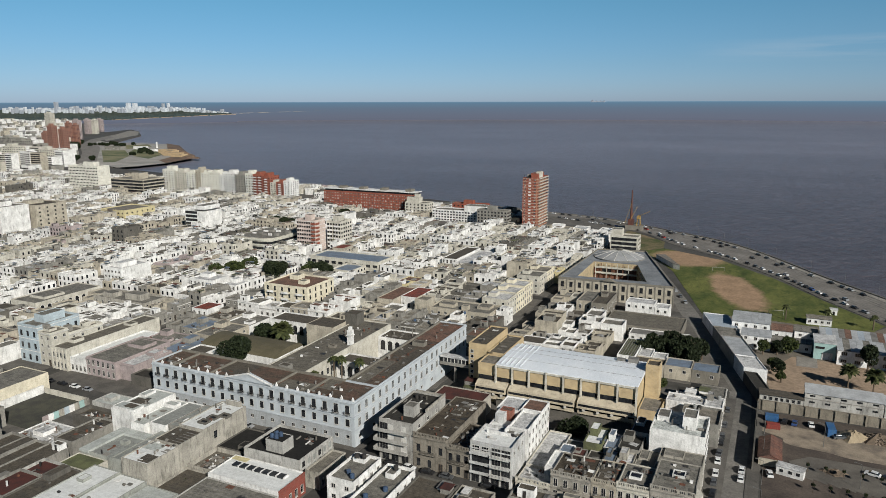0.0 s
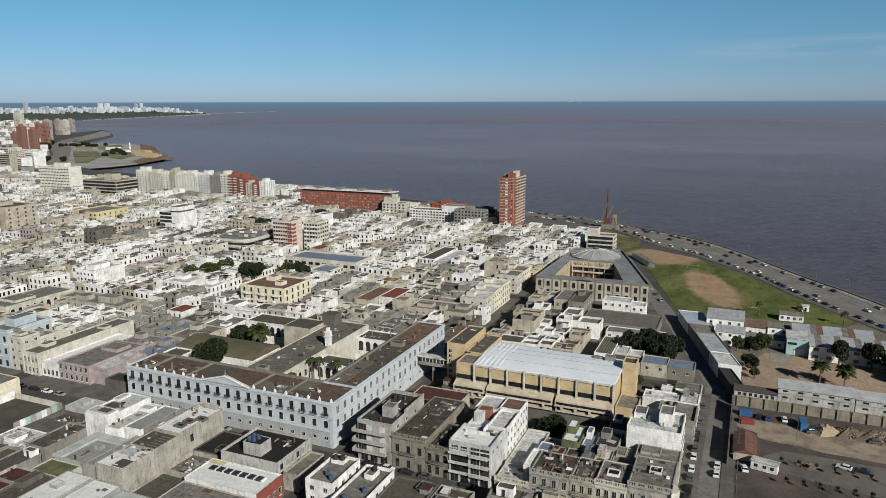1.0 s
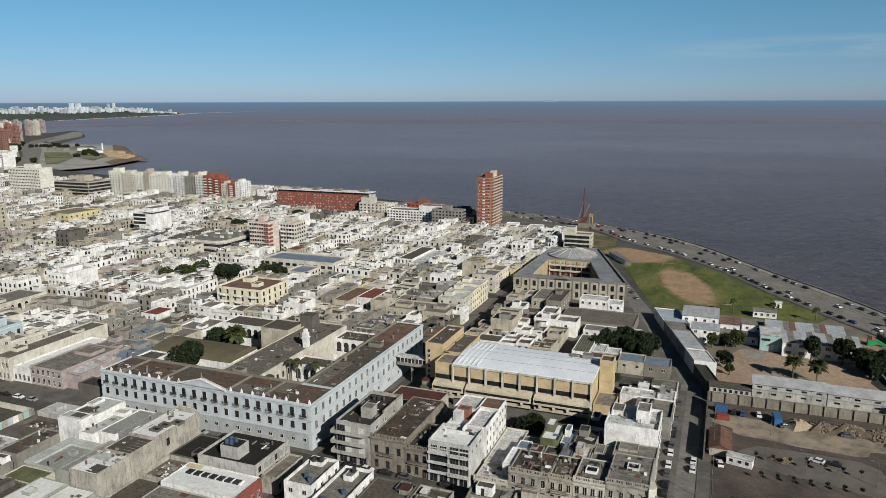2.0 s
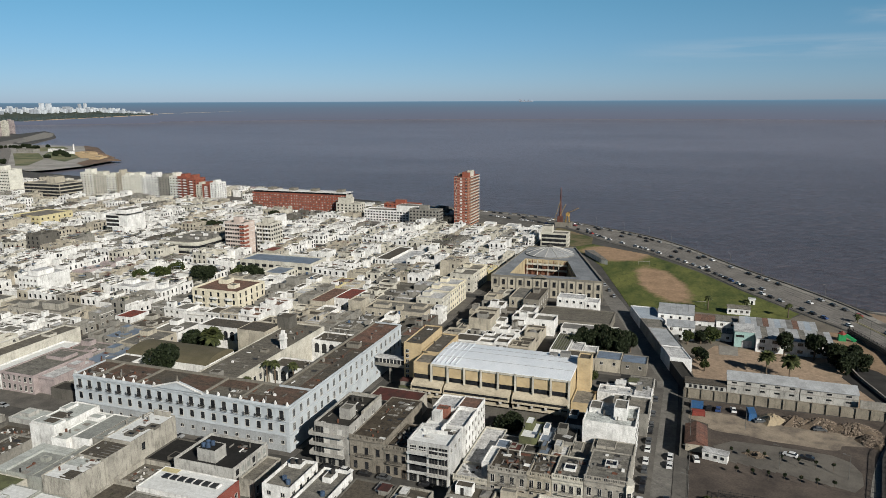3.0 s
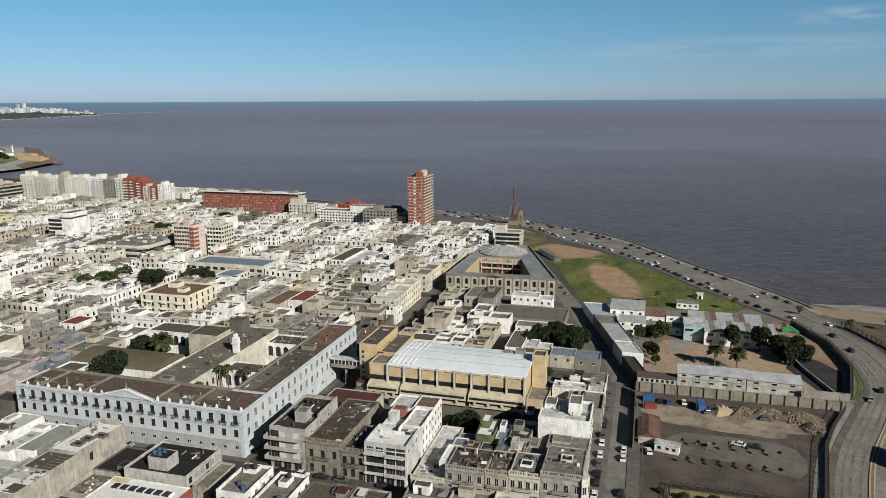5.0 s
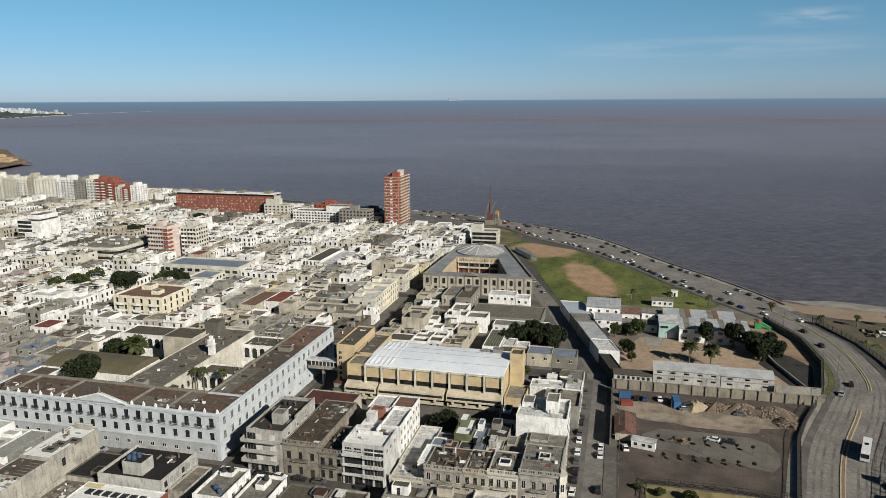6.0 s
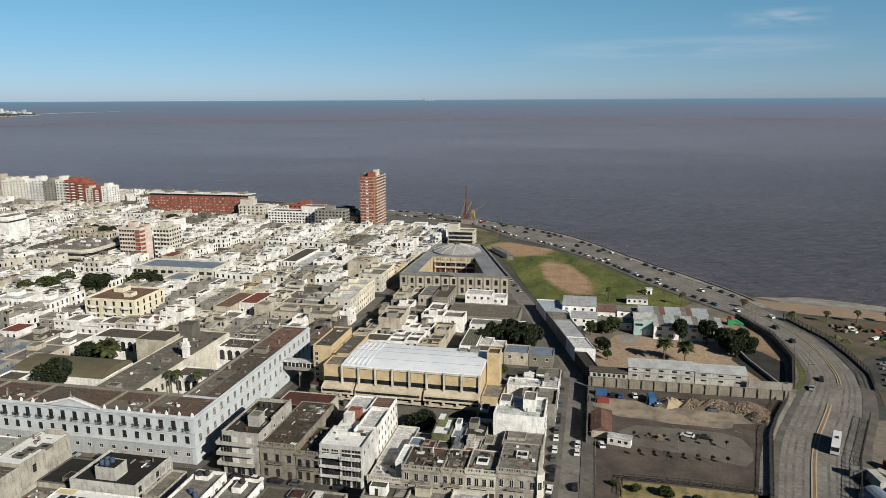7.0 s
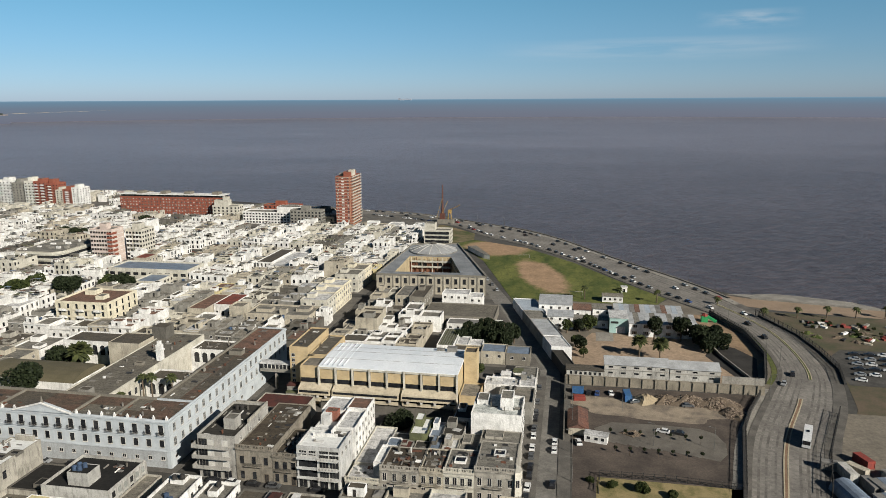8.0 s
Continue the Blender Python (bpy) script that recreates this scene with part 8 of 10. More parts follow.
apartments("white_house", -27.8, 202, -12.4, 217, 12.6, 3, WHITE, "tall white house with a blank wall and greenish roof", 0, 5, 1.2, 1.4, None, 0, ((0.55, 0.35, 0.8, 0.8, 3.0), (0.05, 0.55, 0.28, 0.95, 0.7)), GREEN_ROOF)


# what lies about on the old roofs
litter, rj = Form(), random.Random(9)
for x0, y0, x1, y1, z, n in ((-242, 207, -229, 224, 5.9, 10), (-227, 207, -215, 225, 5.3, 10), (-241, 233, -230, 246, 5.7, 8), (-228, 228, -215, 245, 6.1, 10), (-241, 248, -229, 262, 6.3, 10), (-186, 155, -178, 164, 10.45, 7), (-176.5, 149, -172, 160, 8.25, 5), (-175, 132, -167, 143, 5.6, 6), (-164, 151, -158, 164, 8.75, 8), (-165, 131, -158, 148, 6.75, 10), (-156, 127, -148, 146, 10.75, 22), (-156, 148, -149, 164, 11.4, 10), (-146, 141, -138, 151, 3.0, 46), (-132, 157, -115, 163, 8.2, 14), (-135, 121, -113, 135, 5.1, 14), (-166, 105, -148, 124, 6.3, 14), (-183, 105, -168, 121, 5.6, 16), (-211, 132, -197, 143, 3.3, 26), (-207, 151, -188, 157, 3.0, 60), (-195, 135, -188, 149, 4.9, 16),
                             (-27, 206, -13, 217, 12.0, 8), (-102, 174, -92, 194, 12.72, 16), (-90, 174, -81, 203, 10.15, 46), (-79.5, 174, -73.4, 189, 8.65, 40), (-71, 175, -61, 184, 11.98, 10), (-58, 174, -49.5, 181, 3.25, 8), (-48, 174, -39, 185, 7.65, 30), (-37.4, 174, -32, 185, 7.85, 26),
                             (-30.8, 174, -23.6, 185, 8.35, 12), (-22.4, 174, -12.6, 189, 9.55, 20), (-197, 177, -166, 186, 14.75, 30), (-142, 177, -114, 186, 14.75, 22), (-124, 188, -114, 262, 14.65, 30), (-161, 192, -147, 256, 12.45, 34), (-195, 191, -164, 195, 12.05, 22), (-145, 248, -126, 257, 9.95, 12), (-145, 217, -126, 224, 9.95, 8),
                             (-100, 236, -94, 258, 17.45, 6), (-93, 234, -89, 257, 15.15, 6)):
    for _ in range(n):
        u, v, k = rj.uniform(x0, x1 - 1), rj.uniform(y0, y1 - 1), rj.choice([0, 1, 2, 2, 3, 4, 5])
        a, b, h = rj.choice([(0.5, 0.5, 0.8), (1.6, 0.3, 0.25), (0.3, 2.2, 0.3), (1.4, 1.1, 0.12), (0.8, 0.6, 0.6), (0.35, 0.35, 1.5), (2.2, 1.5, 0.1)])
        litter.box(u, v, z - 0.02, u + a, v + b, z + h * rj.uniform(0.6, 1.2) * (0.45 if n > 40 else 1.0), k)
tagged(part("roof_litter", litter, [TIN, IRON, CONCRETE, RUST, WHITE, BARE]), "boards, boxes, pipes and pots scattered on old roofs", "clutter", kind="stuff")

# lean-tos and patched huts crowding the back yards
sheds, rj = Form(), random.Random(21)
for x0, y0, x1, y1, n in ((-28, 224, -12, 258, 16), (-80, 140, -60, 158, 12), (-100, 222, -90, 232, 4)):
    for _ in range(n):
        u, v = rj.uniform(x0, x1 - 2), rj.uniform(y0, y1 - 2)
        a, b, h = rj.uniform(1.6, 4.2), rj.uniform(1.6, 4.0), rj.uniform(4.6, 8.0)
        k = rj.choice([0, 1, 2, 3, 4, 5, 6, 6])
        sheds.box(u, v, 0.15, u + a, v + b, h, rj.choice([6, 7, 7]))
        sheds.box(u - 0.2, v - 0.25, h + 0.004, u + a + 0.2, v + b + 0.2, h + 0.12, k, base=True)
tagged(part("back_sheds", sheds, [BLUE_TIN, MOSS, TIN, DARK_RED, YELLOW, R_BLACK, WHITE, GREY]), "small patched huts with coloured sheet roofs in back yards", "sheds", kind="stuff")

# last houses before the shore road
for x0, y0, x1, y1, h, w, r, label in (
        (-168, 566, -158, 580, 6.4, WHITE, R_COAT, "white house with a pale terrace by the shore grass"),
        (-157.5, 564, -149, 578, 4.6, BEIGE, R_GREY, "low beige house by the shore grass"),
        (-148.5, 565, -137, 581, 5.6, WHITE, R_WHITE, "white house with a white terrace by the shore grass"),
        (-136.5, 564, -128, 576, 4.2, CREAM, R_GREY, "low cream house by the shore grass"),
        (-127.5, 566, -114, 582, 5.2, WHITE, R_COAT, "broad white house by the shore grass")):
    flat_house(x0, y0, x1, y1, h, w, r, label, 0.6)

# ---- vegetation ----
def crown_mesh(name, r, h, seed, mat, n=1500, leaf=0.55):
    """A crown of many leaf clumps with an uneven outline and gaps, round its own middle."""
    rd = random.Random(seed)
    lobes = [(rd.uniform(-0.5, 0.5) * r, rd.uniform(-0.5, 0.5) * r, rd.uniform(-0.35, 0.45) * h, rd.uniform(0.42, 0.68)) for _ in range(9)]
    f = Form()
    for i in range(n):
        lx, ly, lz, s = lobes[i % 9]
        d = Vector((rd.gauss(0, 1), rd.gauss(0, 1), rd.gauss(0, 1))).normalized() * rd.uniform(0.72, 1.0)
        c = Vector((lx + d.x * r * s, ly + d.y * r * s, lz + d.z * h * s))
        a = Vector((rd.gauss(0, 1), rd.gauss(0, 1), rd.gauss(0, 1))).normalized()
        b = a.cross(Vector((rd.gauss(0, 1), rd.gauss(0, 1), rd.gauss(0, 1)))).normalized()
        k = leaf * rd.uniform(0.6, 1.3)
        f.poly([c + a * k, c + b * k * 0.7, c - a * k, c - b * k * 0.7])
    return f.mesh(name, [mat])


def trunk_mesh(h, r, spread, seed):
    rd = random.Random(seed)
    f = Form().cyl(0, 0, 0, h, r, r * 0.6, 8)
    for _ in range(6):
        a = rd.uniform(0, 6.28)
        f.beam((0, 0, h * 0.85), (spread * math.cos(a), spread * math.sin(a), h + rd.uniform(0.3, 1.0) * spread), r * 0.3)
    return f.mesh("trunk", [BARK])


CROWNS = [(crown_mesh("crown", 1.0, 0.85, s, m, n, lf), m) for s, m, n, lf in ((1, LEAF_DARK, 5000, 0.075), (2, LEAF, 2600, 0.11), (3, LEAF_DARK, 2600, 0.11), (4, LEAF, 2200, 0.11))]
TRUNKS = [trunk_mesh(1.0, 0.13, 0.5, s) for s in (1, 2)]


def tree(x, y, r, h, kind, label, z=0.0, group="", tall=1.0):
    """r: the crown's radius; h: the height of its top."""
    ob = thing("tree", (x, y, z), label, "tree", group)
    c = part("crown", CROWNS[kind][0], None, ob, "", (0, 0, h - r * tall * 0.9), (x * 37) % 360)
    c.scale = (r, r, r * tall)
    t = part("trunk", TRUNKS[kind % 2], None, ob)
    s = max(1.0, h - r * 1.2)
    t.scale = (min(s, 3.0), min(s, 3.0), s)
    return ob


def palm_mesh(seed, n=52, R=3.0, droop=1.0):
    rd = random.Random(seed)
    f = Form()
    for i in range(n):
        a = 2 * math.pi * i / n * 2.4 + rd.uniform(-0.2, 0.2)
        e = rd.uniform(-0.35, 1.2)
        pts = []
        for s in range(6):
            t = s / 5
            rr = R * t * math.cos(e) * rd.uniform(0.97, 1.03)
            z = R * t * math.sin(e) - droop * R * 0.5 * t * t
            pts.append(Vector((rr * math.cos(a), rr * math.sin(a), z)))
        side = Vector((-math.sin(a), math.cos(a), 0))
        for s in range(5):
            w0, w1 = [0.6 * math.sin(math.pi * min(0.97, 0.12 + 0.85 * q / 5)) for q in (s, s + 1)]
            for k in (-1, 1):
                f.poly([pts[s], pts[s + 1], pts[s + 1] + side * k * w1 - Vector((0, 0, 0.35 * w1)), pts[s] + side * k * w0 - Vector((0, 0, 0.35 * w0))])
    return f.mesh("fronds", [PALM_LEAF])


PALMS = [palm_mesh(1, 90, 2.7, 0.7), palm_mesh(2, 36, 2.6, 1.3)]
PALM_TRUNK = Form().cyl(0, 0, 0, 0.12, 0.36, 0.26, 9).cyl(0, 0, 0.12, 0.9, 0.26, 0.22, 9).cyl(0, 0, 0.9, 1.0, 0.22, 0.34, 9).mesh("palm_trunk", [BARK])


def palm(x, y, h, kind=0, size=1.0, z=0.0):
    ob = thing("palm", (x, y, z), "palm with a grey trunk and drooping dark green fronds", "palm", "palms")
    t = part("trunk", PALM_TRUNK, None, ob)
    t.scale = (1.1, 1.1, h)
    c = part("crown", PALMS[kind], None, ob, "", (0, 0, h), (x * 53) % 360)
    c.scale = (size,) * 3
    return ob


tree(-188, 207.5, 6.8, 16.6, 0, "broad dense dark green tree in the hospital court", tall=0.95)
palm(-191, 241, 9.5, 0, 2.1)
tree(-197, 244, 4.5, 9.0, 2, "dark low tree behind the hospital chapel")
tree(-203, 243, 5.0, 10.0, 2, "dark bushy tree behind the hospital chapel")
for x, y, h in ((-143.5, 210.5, 13.5), (-140.5, 211, 13.8), (-134, 213, 13.2), (-143.6, 198, 12.0), (-139, 203, 8.5)):
    palm(x, y, h, 1, 0.95)
for x, y, r in ((-144, 146, 1.6), (-142, 141, 1.3), (-143.5, 136, 1.8), (-141, 131, 1.2), (-139.5, 128, 1.5)):
    tree(x, y, r, r * 1.7, 3, "scrubby bush in an empty lot", 0.15, "bushes of the empty lot")
tree(-52.6, 210.5, 5.0, 7.6, 0, "dense dark tree in a back yard behind the houses")
for x, y, r in weeds:
    tree(x, y, r, 2.6 + r, 3, "weeds and bushes in a back yard", 0.15, "bushes of the back yards")
for x, y, r, h, k in ((39.2, 318.5, 3.9, 11.5, 2), (50.5, 317.5, 4.1, 12.0, 2), (57.5, 314, 4.2, 10.0, 2), (62, 309, 4.0, 8.5, 2), (63.5, 316, 4.4, 9.5, 0), (59, 305, 3.0, 6.5, 2), (67.5, 311, 3.4, 7.5, 2), (0.5, 322, 2.6, 7.0, 3), (10.5, 326.5, 3.6, 8.5, 3), (6, 324, 2.6, 6.5, 2), (6.6, 297, 2.7, 7.5, 2), (4.4, 303, 2.3, 6.0, 3), (7.6, 290, 1.9, 5.0, 3)):
    tree(x, y, r, h, k, "dark leafy tree in the walled yard", 0.0, "trees of the walled yard", 1.25)
palm(30.5, 294.4, 7.6, 0, 1.4)
palm(38.7, 293.0, 7.4, 0, 1.5)
for x, y, h in ((112, 363, 5), (126, 365, 5.5), (140, 367, 5), (154, 369, 5.5), (78, 382, 3.5), (9.4, 381.5, 7.0), (47, 380, 6.5), (28, 386, 5.5), (96, 361, 4.5)):
    palm(x, y, h, 1, 0.95)
for x, y, r, h, k in YARD_TREES:
    tree(x, y, r, h, k, "leafy green tree among the houses", 0.1, "trees among the houses")
for i in range(14):
    tree(-45 + i * 1.65 + (i % 2), 296 + (i * 7) % 12, 3.3, 8.6 + (i % 3), 2, "dark dense tree of a back-yard row", 0.1, "row of dark back-yard trees", 1.45)
tree(-33, 262.5, 2.5, 5.0, 3, "small tree beside the hall", 0.1)
tree(-68, 270, 3.0, 5, 1, "low green shrub in a back yard", 0.1)
for k, (x, y) in enumerate([(15 + 4.6 * i, 218.5 - 0.2 * i) for i in range(7)] + [(16 + 4.2 * i, 206.5) for i in range(7)]):
    ob = tree(x, y, 0.62, 3.0, 2, "thin young tree with a small sparse crown", 0.05, "young trees of the car park")
    for o in ob.children:
        if o.name.startswith("trunk"):
            o.scale = (0.45, 0.45, 2.4)
for x, y, r in ((14, 187, 1.6), (22, 186, 2.2), (30, 184, 1.7), (8, 189, 1.2)):
    tree(x, y, r, r * 1.5, 1, "low round shrub on dry grass", 0.05, "shrubs on the dry grass")


# ---- vehicles ----
TYRE = Form()
n = 12
for i in range(n):
    a0, a1 = 2 * math.pi * i / n, 2 * math.pi * (i + 1) / n
    p0, p1 = (0.32 * math.cos(a0), 0.32 * math.sin(a0)), (0.32 * math.cos(a1), 0.32 * math.sin(a1))
    TYRE.poly([(p0[0], -0.1, p0[1]), (p1[0], -0.1, p1[1]), (p1[0], 0.1, p1[1]), (p0[0], 0.1, p0[1])])
TYRE.poly([(0.32 * math.cos(2 * math.pi * i / n), -0.1, 0.32 * math.sin(2 * math.pi * i / n)) for i in range(n)])
TYRE.poly([(0.32 * math.cos(2 * math.pi * i / n), 0.1, 0.32 * math.sin(2 * math.pi * i / n)) for i in range(n)])
TYRE = TYRE.mesh("wheel", [IRON])
CAR_COLOURS = {"white": (0.75, 0.75, 0.74), "silver": (0.42, 0.43, 0.44), "black": (0.02, 0.02, 0.022), "grey": (0.13, 0.135, 0.14), "red": (0.38, 0.03, 0.025), "blue": (0.04, 0.08, 0.22)}
CAR_PAINT = {}
for c, rgb in CAR_COLOURS.items():
    CAR_PAINT[c] = two_tone(f"{c}_car_paint", rgb, tuple(0.85 * v for v in rgb), 1.0, 0.3, spec=0.5, metal=0.3 if c in ("silver", "grey") else 0.0, bumpy=0)


def loft(profile, half, form, k=0, inset=0.0):
    """A side profile (x, z) swept across, narrower by inset at its upper corners."""
    zs = [z for _, z in profile]
    lo, hi = min(zs), max(zs)
    w = [half - inset * ((z - lo) / (hi - lo)) for z in zs]
    n = len(profile)
    s = len(form.v)
    form.v += [(x, -q, z) for (x, z), q in zip(profile, w)] + [(x, q, z) for (x, z), q in zip(profile, w)]
    for i in range(n):
        j = (i + 1) % n
        form.f.append((s + i, s + j, s + n + j, s + n + i))
        form.k.append(k)
    form.f += [tuple(range(s, s + n)), tuple(range(s + 2 * n - 1, s + n - 1, -1))]
    form.k += [k, k]
    return form


def make_car(colour, at, rz):
    ob = thing("car", at, f"{colour} parked passenger car", "car", "parked cars", rz)
    body = loft([(-2.05, 0.3), (2.05, 0.3), (2.1, 0.62), (1.95, 0.82), (1.0, 0.95), (-1.75, 0.98), (-2.08, 0.85)], 0.86, Form(), 0, 0.06)
    part("body", body, CAR_PAINT[colour], ob)
    cabin = loft([(-1.75, 0.975), (1.05, 0.955), (0.35, 1.38), (-1.25, 1.40)], 0.78, Form(), 0, 0.14)
    part("glasshouse", cabin, GLASS, ob, "dark car windows")
    part("roof", loft([(-1.3, 1.385), (0.4, 1.37), (0.3, 1.45), (-1.2, 1.47)], 0.66, Form(), 0, 0.05), CAR_PAINT[colour], ob)
    for x in (-1.3, 1.3):
        for y in (-0.76, 0.76):
            part("wheel", TYRE, None, ob, "", (x, y, 0.32))
    return ob


CARS = {}


def car(x, y, rz, colour, z=0.05):
    if colour in CARS:
        return copy_thing(CARS[colour], pose(x, y, z, 0, 0, rz))
    CARS[colour] = make_car(colour, (x, y, z), rz)
    return CARS[colour]


rc = random.Random(11)
pick = lambda: rc.choices(list(CAR_COLOURS), [25, 22, 30, 19, 2, 2])[0]
# both sides of the shore road
for f, lo, hi, gap in ((0.115, 10, 50, 6.6), (0.79, 8, 50, 8.0), (0.5, 12, 50, 60), (0.3, 12, 48, 70), (0.62, 14, 48, 60)):
    i = lo
    while i < hi:
        a, b = across(i, f), across(i + 0.05, f)
        d = b - a
        if rc.random() < 0.8:
            car(a.x, a.y, math.degrees(math.atan2(d.y, d.x)) + rc.uniform(-3, 3), pick(), 0.03)
        seg = (across(i + 1, f) - a).length
        i += gap / max(seg, 1) * rc.uniform(0.8, 1.4)
# the narrow street
for y in (254, 241, 232, 227, 219.5, 214, 206, 200.5, 194, 189, 182.5, 177):
    car(-9.2 + rc.uniform(-0.15, 0.15), y, 90 + rc.uniform(-3, 3), pick(), 0.02)
for y, c in ((211, "white"), (205.5, "white"), (185, "black")):
    car(-2.4, y, 90, c, 0.02)
car(5, 212, 100, "white")
for x, y, rz, c in ((32, 224, 160, "white"), (36.5, 223.5, 165, "black"), (9, 252, 80, "black"), (12, 252, 85, "blue"), (17, 253, 95, "white"), (43, 246, 5, "grey"), (25, 246.5, 20, "grey")):
    car(x, y, rz, c, 0.08)
for k, y in enumerate((281, 287, 293, 299, 305, 311)):
    for j in range(8):
        if rc.random() < 0.8:
            car(112 + (y - 281) * 0.25 + j * 5.6 + rc.uniform(-0.4, 0.4), y, 165 + rc.uniform(-4, 4), pick(), 0.09)
for i, f, c in ((60.5, 0.2, "black"), (67.3, 0.22, "black"), (69.6, 0.12, "silver"), (57.2, 0.27, "black"), (54.6, 0.62, "white"), (52.0, 0.2, "white")):
    a, b = across(i, f), across(i + 0.1, f)
    car(a.x, a.y, math.degrees(math.atan2(b.y - a.y, b.x - a.x)), c, 0.04)
for k in range(9):
    car(-195 + k * 8.5 + rc.uniform(-1, 1), 173.5, rc.uniform(-3, 3), pick(), 0.01)
for x, c in ((-97.5, "black"), (-91.6, "white"), (-85.5, "black"), (-79.4, "grey"), (-66.5, "black"), (-57.6, "silver"), (-44.3, "black"), (-30.6, "white")):
    car(x, 171.3, rc.uniform(-3, 3), c, 0.01)
for x in (-250, -243, -236, -229):
    car(x, 172.6, 0, pick(), 0.01)
for k in range(6):
    a = Vector((-44, 392)).lerp(Vector((-68, 462)), k / 6)
    car(a.x + 4.5, a.y, 108, pick(), 0.03)


def bus(x, y, rz):
    ob = thing("bus", (x, y, 0.04), "long white coach with dark windows on the road", "bus", "", rz)
    part("body", loft([(-6, 0.4), (6, 0.4), (6.05, 1.6), (5.85, 3.0), (5.6, 3.2), (-5.8, 3.25), (-6, 3.0)], 1.27, Form(), 0, 0.08), CAR_PAINT["white"], ob)
    for s in (-1, 1):
        for i in range(7):
            part("window", Form().box(-5.3 + i * 1.5, s * 1.262 - 0.02, 1.7, -3.95 + i * 1.5, s * 1.262 + 0.02, 2.65), GLASS, ob)
    part("windscreen", Form().box(6.0, -1.1, 1.4, 6.06, 1.1, 2.7), GLASS, ob)
    part("roof_hatch", Form().box(-1.2, -0.5, 3.2, 0.2, 0.5, 3.38), GLASS, ob, "dark roof hatch")
    for px in (-3.6, 3.8):
        for py in (-1.15, 1.15):
            w = part("wheel", TYRE, None, ob, "", (px, py, 0.48))
            w.scale = (1.5, 1.5, 1.5)


at = min(range(600, 900), key=lambda k: (across(k / 10, 0.63) - Vector((76.2, 225))).length) / 10
a, b = across(at, 0.63), across(at + 0.3, 0.63)
bus(a.x, a.y, math.degrees(math.atan2(b.y - a.y, b.x - a.x)))


# ---- yard things ----
def container(x, y, rz, mat, label, l=6.0, h=2.6):
    ob = thing("container", (x, y, 0.08), label, "container", "", rz)
    part("body", Form().box(-l / 2, -1.2, 0.1, l / 2, 1.2, h), mat, ob)
    for side in (-1, 1):
        ribs = Form()
        for i in range(int(l / 0.6)):
            u = -l / 2 + 0.3 + i * 0.6
            ribs.box(u - 0.1, side * 1.22 - 0.03, 0.2, u + 0.1, side * 1.22 + 0.03, h - 0.1)
        part("corrugation", ribs, mat, ob)
    for sx in (-1, 1):
        for sy in (-1, 1):
            part("corner_post", Form().box(sx * l / 2 - 0.08, sy * 1.18 - 0.08, 0, sx * l / 2 + 0.08, sy * 1.18 + 0.08, h + 0.06), mat, ob)


BLUE = two_tone("blue_paint", (0.03, 0.11, 0.28), (0.05, 0.13, 0.25), 0.5, 0.6)
REDP = two_tone("red_paint", (0.28, 0.05, 0.035), (0.2, 0.05, 0.04), 0.5, 0.7)
container(22.5, 249.5, 95, BLUE, "blue steel box with a pale roof")
container(5, 252.5, 0, BLUE, "blue steel skip by the wall", 4.0, 2.0)
container(5.5, 246, 5, REDP, "rusty red skip by the wall", 4.0, 1.6)
container(87.5, 212, 110, REDP, "red steel shipping container")
container(80, 203, 100, SHED_WALL, "tall grey-green shipping container", 7.0, 3.2)
container(84, 197, 100, TIN, "grey steel container beside the arched hut", 7.0, 2.8)
container(77.5, 207.5, 170, TIN, "grey-blue steel shipping container")
container(83.5, 206, 130, BEIGE, "pale rectangular site cabin")
arched = thing("arched_hut", (77.5, 192, 0.08), "grey-blue arched sheet metal hut in the yard", "hut", "", 12)
f = Form()
for i in range(10):
    a0, a1 = math.pi * i / 10, math.pi * (i + 1) / 10
    f.poly([(-3.6 * math.cos(a0), -5, 3.4 * math.sin(a0)), (-3.6 * math.cos(a1), -5, 3.4 * math.sin(a1)), (-3.6 * math.cos(a1), 5, 3.4 * math.sin(a1)), (-3.6 * math.cos(a0), 5, 3.4 * math.sin(a0))])
for y in (-4.9, 4.9):
    f.poly([(-3.6 * math.cos(math.pi * i / 10), y, 3.4 * math.sin(math.pi * i / 10)) for i in range(11)])
part("shell", f, BLUE_TIN, arched)
part("door", Form().box(-1.3, -5.06, 0, 1.3, -4.95, 2.4), IRON, arched)
for x, y, w, d, h in ((88, 196, 7, 6, 3.0), (93, 203, 6, 5, 2.6), (86, 188, 8, 5, 3.2)):
    ob = thing("yard_shed", (x, y, 0.08), "low flat-roofed shed with patched sheets", "shed", "sheds of the concrete yard", 15)
    part("wall", Form().box(-w / 2, -d / 2, 0, w / 2, d / 2, h, top=False), SHED_WALL, ob)
    for i in range(3):
        part("roof_sheet", Form().box(-w / 2 - 0.2 + i * w / 3, -d / 2 - 0.3, h + 0.03 * i, -w / 2 - 0.2 + (i + 1) * w / 3 + 0.1, d / 2 + 0.3, h + 0.03 * i + 0.08, base=True), (TIN, BLUE_TIN, PALE_TIN)[i], ob)
shed = thing("hut", (4.8, 224.6, 0.05), "low hut with a rusty red gabled roof", "hut")
part("wall", Form().box(-3, -7, 0, 3, 7, 2.6, top=False), BEIGE, shed)
f = Form()
